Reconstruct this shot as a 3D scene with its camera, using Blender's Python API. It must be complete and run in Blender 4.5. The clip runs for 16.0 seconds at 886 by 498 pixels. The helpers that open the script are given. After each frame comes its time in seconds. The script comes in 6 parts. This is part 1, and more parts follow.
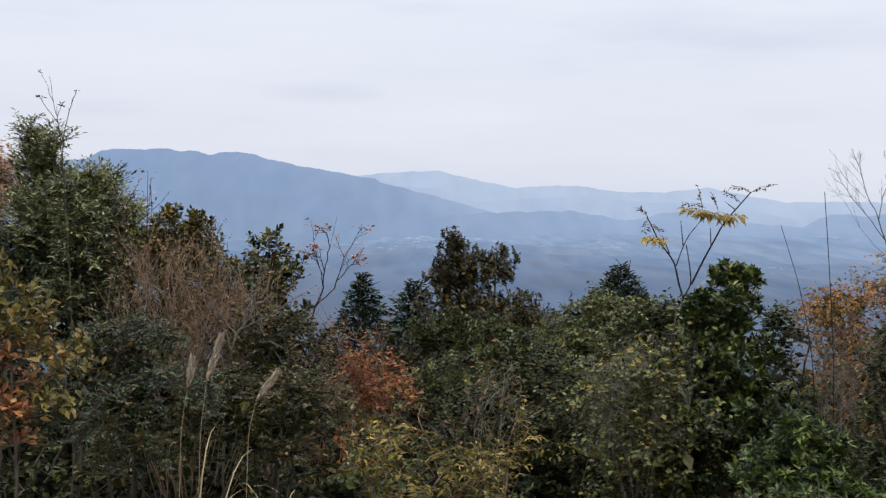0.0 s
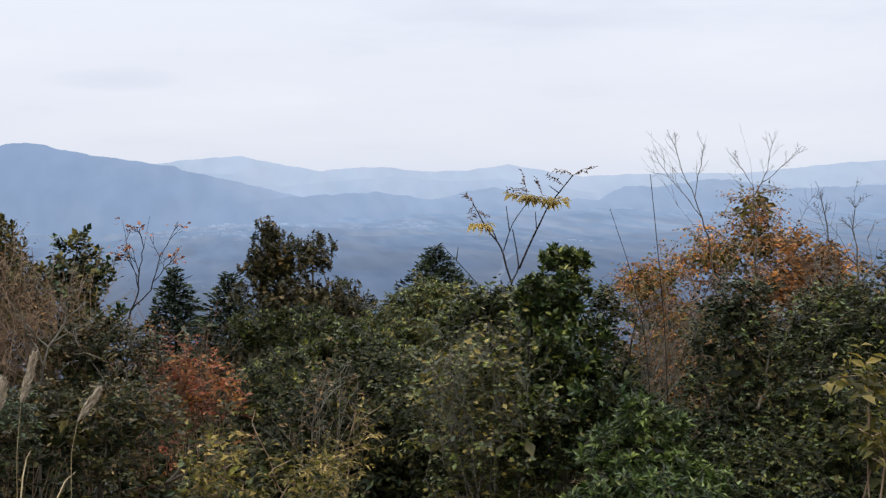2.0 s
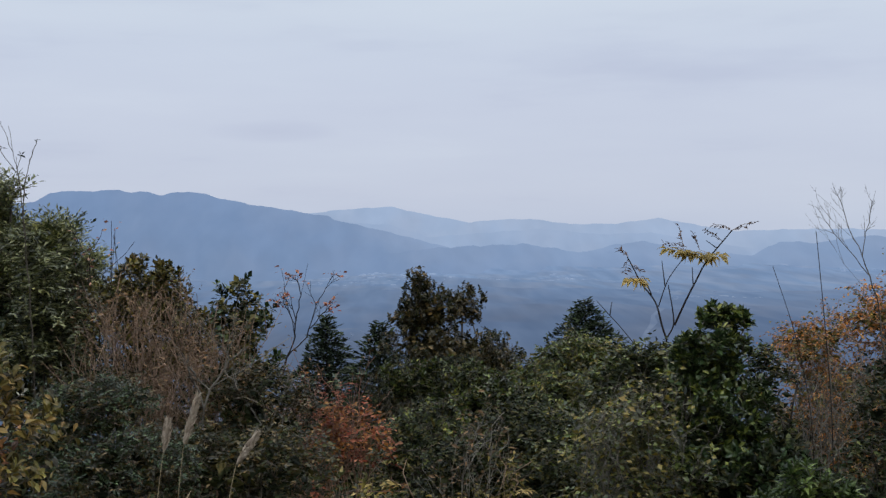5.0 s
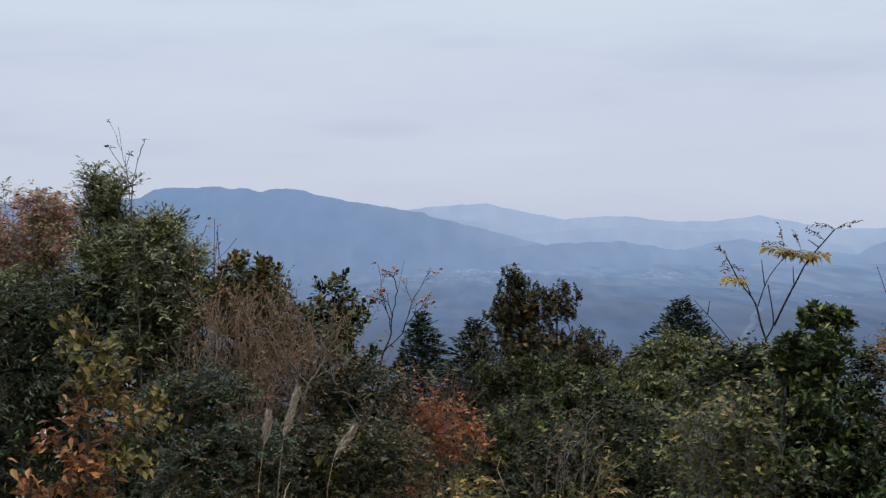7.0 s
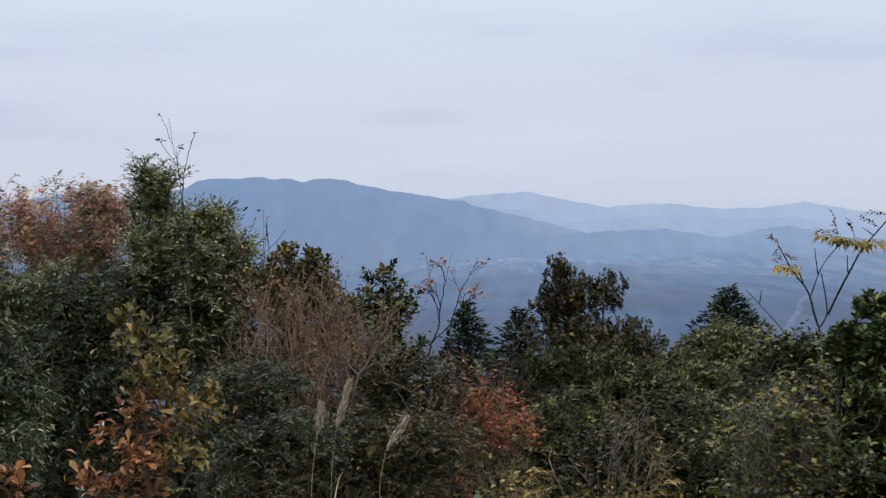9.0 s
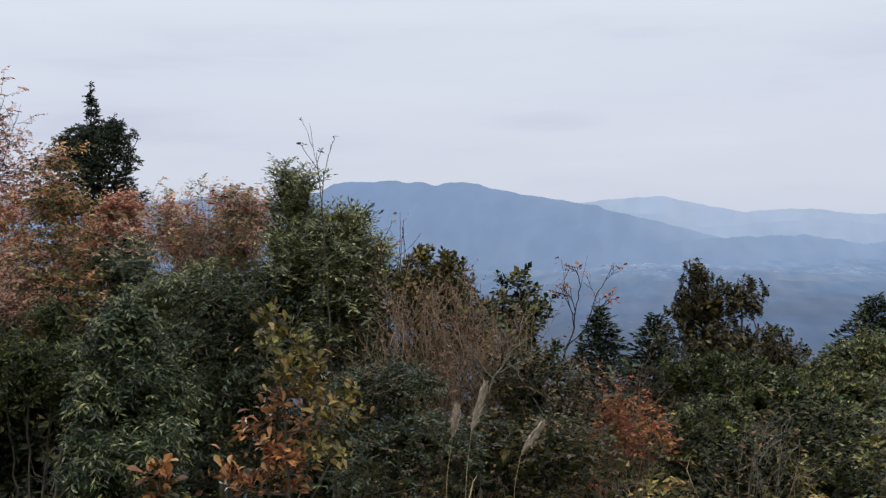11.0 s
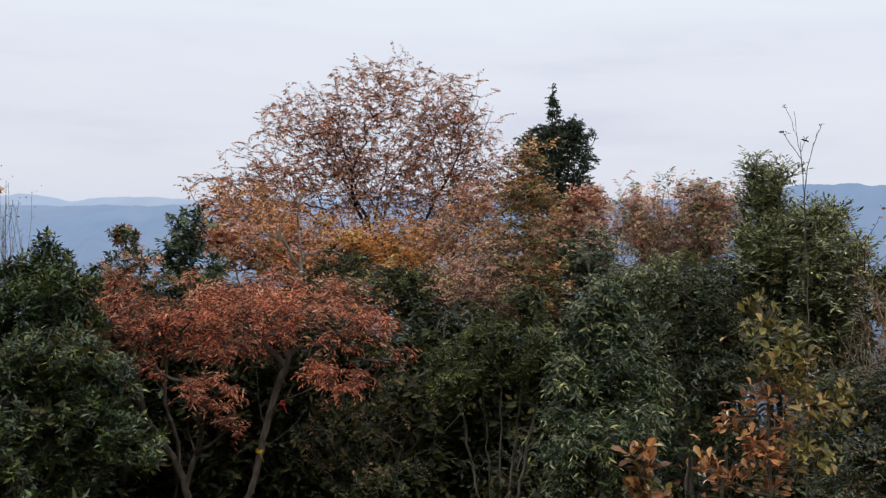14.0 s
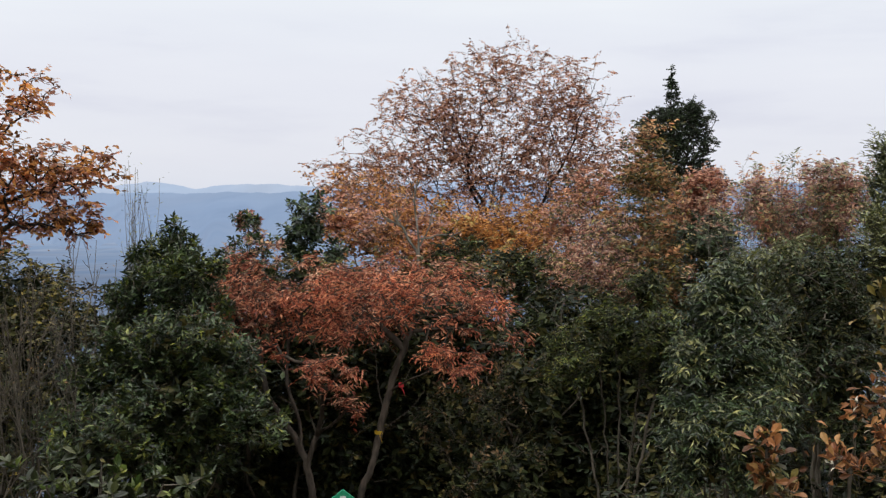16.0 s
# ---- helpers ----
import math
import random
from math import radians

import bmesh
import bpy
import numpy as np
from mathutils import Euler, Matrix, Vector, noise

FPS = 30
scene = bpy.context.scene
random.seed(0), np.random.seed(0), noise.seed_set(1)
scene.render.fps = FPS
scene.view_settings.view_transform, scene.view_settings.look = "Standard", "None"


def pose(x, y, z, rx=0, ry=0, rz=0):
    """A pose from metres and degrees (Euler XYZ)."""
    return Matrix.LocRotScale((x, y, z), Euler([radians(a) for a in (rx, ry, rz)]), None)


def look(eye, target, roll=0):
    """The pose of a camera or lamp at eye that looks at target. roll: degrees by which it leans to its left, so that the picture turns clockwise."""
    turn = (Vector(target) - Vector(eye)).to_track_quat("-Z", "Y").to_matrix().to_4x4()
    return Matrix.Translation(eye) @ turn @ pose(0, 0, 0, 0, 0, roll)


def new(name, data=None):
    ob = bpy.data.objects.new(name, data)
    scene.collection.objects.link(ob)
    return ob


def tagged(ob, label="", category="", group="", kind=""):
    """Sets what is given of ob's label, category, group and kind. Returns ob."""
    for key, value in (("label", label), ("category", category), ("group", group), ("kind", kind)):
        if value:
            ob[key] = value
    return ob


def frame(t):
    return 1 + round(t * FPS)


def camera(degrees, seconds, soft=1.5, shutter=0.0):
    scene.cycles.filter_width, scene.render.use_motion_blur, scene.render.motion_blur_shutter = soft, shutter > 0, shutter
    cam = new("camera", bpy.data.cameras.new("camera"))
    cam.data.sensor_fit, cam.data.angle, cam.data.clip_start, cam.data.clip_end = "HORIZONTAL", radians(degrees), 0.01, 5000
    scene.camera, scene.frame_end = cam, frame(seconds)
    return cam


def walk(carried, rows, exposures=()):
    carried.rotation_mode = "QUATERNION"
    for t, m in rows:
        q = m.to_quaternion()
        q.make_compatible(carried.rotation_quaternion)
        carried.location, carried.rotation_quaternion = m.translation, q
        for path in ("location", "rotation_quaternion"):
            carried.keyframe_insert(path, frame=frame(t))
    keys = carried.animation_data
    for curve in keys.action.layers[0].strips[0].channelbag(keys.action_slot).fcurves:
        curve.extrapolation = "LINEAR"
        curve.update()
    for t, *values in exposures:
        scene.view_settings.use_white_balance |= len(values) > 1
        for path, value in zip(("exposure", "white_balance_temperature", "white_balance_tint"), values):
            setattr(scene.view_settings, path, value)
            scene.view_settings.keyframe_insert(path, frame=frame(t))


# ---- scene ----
# The camera, swung by hand from a hilltop lookout.
cam = camera(43.7, 16.0, soft=1.35)
PATH = [
    (0, (0.226, -0.191, 1.563), (0.225, 19.778, 0.462), 1.07),
    (0.5, (0.184, -0.031, 1.585), (1.380, 19.895, 0.344), 0.77),
    (1, (0.136, 0.057, 1.590), (2.298, 19.895, 0.260), 0.27),
    (1.5, (0.127, 0.028, 1.602), (3.276, 19.727, 0.169), -0.40),
    (2, (0.113, 0.004, 1.616), (3.560, 19.654, 0.202), -0.85),
    (2.5, (0.102, 0.019, 1.615), (3.247, 19.734, 0.422), -0.93),
    (3, (0.100, 0.033, 1.617), (2.923, 19.809, 0.655), -0.94),
    (3.5, (0.092, 0.030, 1.617), (2.616, 19.856, 0.874), -0.93),
    (4, (0.086, 0.024, 1.620), (2.208, 19.901, 0.996), -0.80),
    (4.5, (0.076, 0.023, 1.621), (1.573, 19.960, 1.090), -0.46),
    (5, (0.076, 0.022, 1.621), (0.894, 20.000, 1.165), -0.14),
    (7.5, (0.067, -0.021, 1.631), (-1.023, 19.941, 1.064), -0.09),
    (8, (0.052, -0.021, 1.635), (-1.175, 19.931, 0.995), -0.23),
    (10.3, (0.018, 0.011, 1.639), (-2.846, 19.791, 0.896), -0.41),
    (10.5, (0.016, 0.012, 1.636), (-3.124, 19.751, 0.923), -0.38),
    (11, (0.001, 0.001, 1.637), (-4.010, 19.584, 1.001), -0.07),
    (11.5, (-0.035, -0.004, 1.626), (-5.168, 19.319, 1.114), 0.15),
    (12, (-0.083, 0.009, 1.606), (-6.574, 18.922, 1.228), 0.66),
    (12.5, (-0.128, 0.006, 1.598), (-7.981, 18.397, 1.263), 1.20),
    (13, (-0.160, 0.013, 1.583), (-9.368, 17.763, 1.196), 1.49),
    (13.5, (-0.173, 0.021, 1.572), (-10.561, 17.104, 1.032), 1.35),
    (14, (-0.177, 0.010, 1.569), (-11.496, 16.484, 0.872), 1.15),
    (14.5, (-0.180, 0.010, 1.570), (-12.215, 15.961, 0.734), 0.91),
    (15, (-0.187, -0.000, 1.564), (-12.707, 15.569, 0.653), 0.86),
    (15.5, (-0.188, -0.009, 1.558), (-13.009, 15.311, 0.604), 0.83),
    (16, (-0.185, 0.007, 1.555), (-13.152, 15.200, 0.558), 0.77),
]
walk(cam, [(t, look(eye, target, roll)) for t, eye, target, roll in PATH],
     exposures=[(0, 0.20, 6650, 10), (0.5, 0.20, 6600, 10), (1, 0.08, 6600, 10), (1.5, 0.12, 6600, 10), (2, 0.27, 6700, 10), (2.5, 0.02, 6550, 10), (3, -0.12, 6400, 10), (5, -0.18, 6200, 10), (8, -0.08, 6250, 10), (10.5, 0.0, 6450, 10),
                (13, 0.04, 6550, 10), (13.5, 0.12, 6600, 10), (14, 0.16, 6700, 10), (14.5, 0.19, 6800, 10), (16, 0.22, 6900, 10)])

# ---- sky and light ----
SUN_EL, SUN_AZ = radians(70), radians(150)
world = bpy.data.worlds.new("sky")
scene.world = world
world.use_nodes = True
wt = world.node_tree
wt.nodes.clear()


def node(tree, kind, **values):
    n = tree.nodes.new(kind)
    for key, value in values.items():
        n.inputs[int(key[1:]) if key[0] == "i" and key[1:].isdigit() else key].default_value = value
    return n


def ramp(tree, stops, source):
    n = tree.nodes.new("ShaderNodeValToRGB")
    while len(n.color_ramp.elements) < len(stops):
        n.color_ramp.elements.new(0.5)
    for e, (at, colour) in zip(n.color_ramp.elements, stops):
        e.position = at
        e.color = (*colour, 1) if len(colour) == 3 else colour
    tree.links.new(source, n.inputs[0])
    return n.outputs[0]


def mixed(tree, a, b, amount, mode="MIX"):
    n = tree.nodes.new("ShaderNodeMix")
    n.data_type, n.blend_type = "RGBA", mode
    for socket, value in ((n.inputs[0], amount), (n.inputs[6], a), (n.inputs[7], b)):
        if hasattr(value, "links"):
            tree.links.new(value, socket)
        else:
            socket.default_value = value if not isinstance(value, tuple) else (*value, 1)
    return n.outputs[2]


sky = wt.nodes.new("ShaderNodeTexSky")
sky.sky_type, sky.sun_disc, sky.sun_elevation, sky.sun_rotation = "NISHITA", False, SUN_EL, SUN_AZ
clear = mixed(wt, sky.outputs[0], (0.1, 0.1, 0.1), 1.0, "MULTIPLY")
way = wt.nodes.new("ShaderNodeTexCoord").outputs["Generated"]
split = wt.nodes.new("ShaderNodeSeparateXYZ")
wt.links.new(way, split.inputs[0])
height = ramp(wt, [(0.0, (0.62, 0.67, 0.79)), (0.03, (0.66, 0.70, 0.81)), (0.10, (0.68, 0.72, 0.83)), (0.15, (0.695, 0.745, 0.85)), (0.2, (0.74, 0.80, 0.88)),
                   (0.26, (0.80, 0.86, 0.94)), (0.45, (1.05, 1.11, 1.18)), (1.0, (1.75, 1.80, 1.85))], split.outputs[2])
flat = wt.nodes.new("ShaderNodeMapping")
flat.inputs["Scale"].default_value = (2.2, 2.2, 13)
wt.links.new(way, flat.inputs[0])
billow = node(wt, "ShaderNodeTexNoise", Scale=1.6, Detail=5.0, Roughness=0.5)
wt.links.new(flat.outputs[0], billow.inputs["Vector"])
veil = ramp(wt, [(0.3, (0.90, 0.90, 0.935)), (0.45, (0.985, 0.985, 0.99)), (0.6, (1.01, 1.01, 1.005)), (0.75, (1.05, 1.05, 1.03))], billow.outputs[0])
cloud = mixed(wt, height, veil, 1.0, "MULTIPLY")
# One long, darker bank of cloud low over the mountains.
bank_way = Vector((-math.sin(radians(6.3)) * math.cos(radians(4.7)), math.cos(radians(6.3)) * math.cos(radians(4.7)), math.sin(radians(4.7))))
bank_at = wt.nodes.new("ShaderNodeMapping")
bank_at.inputs["Location"].default_value = -bank_way
wt.links.new(way, bank_at.inputs[0])
bank_flat = wt.nodes.new("ShaderNodeMapping")
bank_flat.inputs["Scale"].default_value = (11, 11, 62)
wt.links.new(bank_at.outputs[0], bank_flat.inputs[0])
bank_size = wt.nodes.new("ShaderNodeVectorMath")
bank_size.operation = "LENGTH"
wt.links.new(bank_flat.outputs[0], bank_size.inputs[0])
fray = node(wt, "ShaderNodeMath", i1=0.55)
fray.operation = "MULTIPLY_ADD"
wt.links.new(billow.outputs[0], fray.inputs[0])
wt.links.new(bank_size.outputs["Value"], fray.inputs[2])
cloud = mixed(wt, cloud, ramp(wt, [(0.3, (0.925, 0.925, 0.95)), (0.7, (0.955, 0.955, 0.972)), (1.0, (1, 1, 1))], fray.outputs[0]), 1.0, "MULTIPLY")
over = mixed(wt, clear, cloud, 0.95)
back = node(wt, "ShaderNodeBackground", Strength=1.0)
wt.links.new(over, back.inputs[0])
wt.links.new(back.outputs[0], wt.nodes.new("ShaderNodeOutputWorld").inputs[0])

sun = new("sun", bpy.data.lights.new("sun", "SUN"))
sun.data.energy, sun.data.angle, sun.data.color = 0.5, radians(30), (1.0, 0.97, 0.92)
sun.matrix_world = look((0, 0, 0), (-math.sin(SUN_AZ) * math.cos(SUN_EL), -math.cos(SUN_AZ) * math.cos(SUN_EL), -math.sin(SUN_EL)))

# ---- materials ----


def shader(name):
    m = bpy.data.materials.new(name)
    m.use_nodes = True
    t = m.node_tree
    t.nodes.clear()
    return m, t, t.nodes.new("ShaderNodeOutputMaterial")


def place_of(t):
    return t.nodes.new("ShaderNodeNewGeometry").outputs["Position"]


def noise_of(t, scale, detail=3.0, rough=0.55, stretch=None):
    n = node(t, "ShaderNodeTexNoise", Scale=scale, Detail=detail, Roughness=rough)
    source = place_of(t)
    if stretch:
        mp = t.nodes.new("ShaderNodeMapping")
        mp.inputs["Scale"].default_value = stretch
        t.links.new(source, mp.inputs[0])
        source = mp.outputs[0]
    t.links.new(source, n.inputs["Vector"])
    return n.outputs[0]


def leaf_material(name, colours, rough=0.45, through_light=0.25, patch=2.1, gloss=0.5, single=False):
    """Leaves that differ one by one, in drifts of tone over the crown, a little light coming through them."""
    m, t, out = shader(name)
    if single:
        own = t.nodes.new("ShaderNodeObjectInfo").outputs["Random"]
    else:
        own = t.nodes.new("ShaderNodeNewGeometry").outputs["Random Per Island"]
    tone = ramp(t, [((i / (len(colours) - 1)) ** 0.75, tuple(v * (0.24 + 0.88 * i / (len(colours) - 1)) for v in c)) for i, c in enumerate(colours)], own)
    drift = ramp(t, [(0.30, (0.62, 0.66, 0.68)), (0.5, (0.95, 0.96, 0.96)), (0.72, (1.4, 1.34, 1.2))], noise_of(t, patch, 3.0))
    grain = ramp(t, [(0.3, (0.8, 0.8, 0.8)), (0.7, (1.15, 1.15, 1.15))], noise_of(t, 55, 2.0))
    warm = mixed(t, tone, (1.03, 0.97, 0.88), 1.0, "MULTIPLY")
    colour = mixed(t, mixed(t, warm, drift, 1.0, "MULTIPLY"), grain, 1.0, "MULTIPLY")
    p = node(t, "ShaderNodeBsdfPrincipled", Roughness=rough)
    p.inputs["Specular IOR Level"].default_value = gloss * 0.9
    t.links.new(colour, p.inputs["Base Color"])
    tr = t.nodes.new("ShaderNodeBsdfTranslucent")
    t.links.new(colour, tr.inputs[0])
    mx = node(t, "ShaderNodeMixShader", i0=through_light)
    t.links.new(p.outputs[0], mx.inputs[1])
    t.links.new(tr.outputs[0], mx.inputs[2])
    t.links.new(mx.outputs[0], out.inputs[0])
    return m


def bark_material(name, dark, light, scale=9.0):
    m, t, out = shader(name)
    grain = noise_of(t, scale, 6.0, 0.6, (3, 3, 0.7))
    blotch = noise_of(t, 1.7, 3.0)
    colour = mixed(t, ramp(t, [(0.3, dark), (0.7, light)], grain),
                   ramp(t, [(0.35, (0.7, 0.72, 0.7)), (0.65, (1.2, 1.2, 1.15))], blotch), 1.0, "MULTIPLY")
    p = node(t, "ShaderNodeBsdfPrincipled", Roughness=0.85)
    p.inputs["Specular IOR Level"].default_value = 0.15
    t.links.new(colour, p.inputs["Base Color"])
    b = node(t, "ShaderNodeBump", Strength=0.6, Distance=0.01)
    t.links.new(grain, b.inputs["Height"])
    t.links.new(b.outputs[0], p.inputs["Normal"])
    t.links.new(p.outputs[0], out.inputs[0])
    return m


def plain_material(name, colour, rough=0.6, vary=0.15, scale=12.0):
    m, t, out = shader(name)
    low, high = (tuple(c * k for c in colour) for k in (1 - vary, 1 + vary))
    p = node(t, "ShaderNodeBsdfPrincipled", Roughness=rough)
    t.links.new(ramp(t, [(0.3, low), (0.7, high)], noise_of(t, scale, 4.0)), p.inputs["Base Color"])
    t.links.new(p.outputs[0], out.inputs[0])
    return m


# Haze colours by distance in metres, emitted by the far land itself.
HAZE_GLOW = [(0, (0.060, 0.078, 0.115)), (500, (0.068, 0.092, 0.145)), (1000, (0.092, 0.130, 0.212)), (1700, (0.126, 0.180, 0.296)), (2500, (0.170, 0.243, 0.388)),
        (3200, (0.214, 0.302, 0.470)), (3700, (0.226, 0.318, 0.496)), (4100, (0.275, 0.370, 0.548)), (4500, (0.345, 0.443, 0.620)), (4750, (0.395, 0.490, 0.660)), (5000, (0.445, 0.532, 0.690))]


def haze_glow_material(name, land, relief=0.05, woods=0.0, scale=1.0):
    """Far land behind kilometres of damp air: its own colour, plus haze painted on as a glow of the surface, stronger
    with distance.
    relief: how far drifts of the air vary; woods: how far copses, clearings and spurs show through it."""
    m, t, out = shader(name)
    d = node(t, "ShaderNodeBsdfDiffuse")
    fine = noise_of(t, 0.024 * scale, 2.0, 0.5, (1, 0.14, 1))
    t.links.new(ramp(t, [(0.35, tuple(c * 0.6 for c in land)), (0.65, tuple(c * 1.4 for c in land))], fine), d.inputs[0])
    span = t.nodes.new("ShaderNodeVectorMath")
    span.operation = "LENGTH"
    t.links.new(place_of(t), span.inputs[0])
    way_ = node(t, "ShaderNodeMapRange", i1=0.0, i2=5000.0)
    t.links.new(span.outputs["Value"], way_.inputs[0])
    air = ramp(t, [(r / 5000, c) for r, c in HAZE_GLOW], way_.outputs[0])
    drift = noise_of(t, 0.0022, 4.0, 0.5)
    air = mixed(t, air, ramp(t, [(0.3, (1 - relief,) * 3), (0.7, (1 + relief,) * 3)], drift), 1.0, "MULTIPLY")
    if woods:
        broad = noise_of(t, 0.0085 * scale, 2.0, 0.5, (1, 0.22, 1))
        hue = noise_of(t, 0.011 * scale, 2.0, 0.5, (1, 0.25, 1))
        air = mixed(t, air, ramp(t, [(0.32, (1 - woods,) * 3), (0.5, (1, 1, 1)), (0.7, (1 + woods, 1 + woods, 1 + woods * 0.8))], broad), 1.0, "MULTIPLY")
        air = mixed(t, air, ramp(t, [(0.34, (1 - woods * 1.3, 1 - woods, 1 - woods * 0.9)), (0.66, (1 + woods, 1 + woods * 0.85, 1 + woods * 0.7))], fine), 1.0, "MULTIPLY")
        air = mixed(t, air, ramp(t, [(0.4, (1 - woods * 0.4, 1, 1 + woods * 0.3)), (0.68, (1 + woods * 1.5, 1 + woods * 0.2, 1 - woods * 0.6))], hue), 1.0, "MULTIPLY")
    # Low mist is painted into the same glow: paler towards the valley floor.
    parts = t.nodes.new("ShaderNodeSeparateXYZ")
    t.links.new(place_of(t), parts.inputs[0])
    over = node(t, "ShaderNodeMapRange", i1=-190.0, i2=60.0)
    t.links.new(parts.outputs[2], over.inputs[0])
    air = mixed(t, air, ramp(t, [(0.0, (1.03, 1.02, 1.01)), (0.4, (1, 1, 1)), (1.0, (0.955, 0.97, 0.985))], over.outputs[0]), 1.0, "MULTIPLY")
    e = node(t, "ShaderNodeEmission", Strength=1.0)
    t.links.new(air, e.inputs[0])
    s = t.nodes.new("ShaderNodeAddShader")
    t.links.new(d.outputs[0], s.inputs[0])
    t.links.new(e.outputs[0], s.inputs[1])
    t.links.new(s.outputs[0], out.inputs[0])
    return m


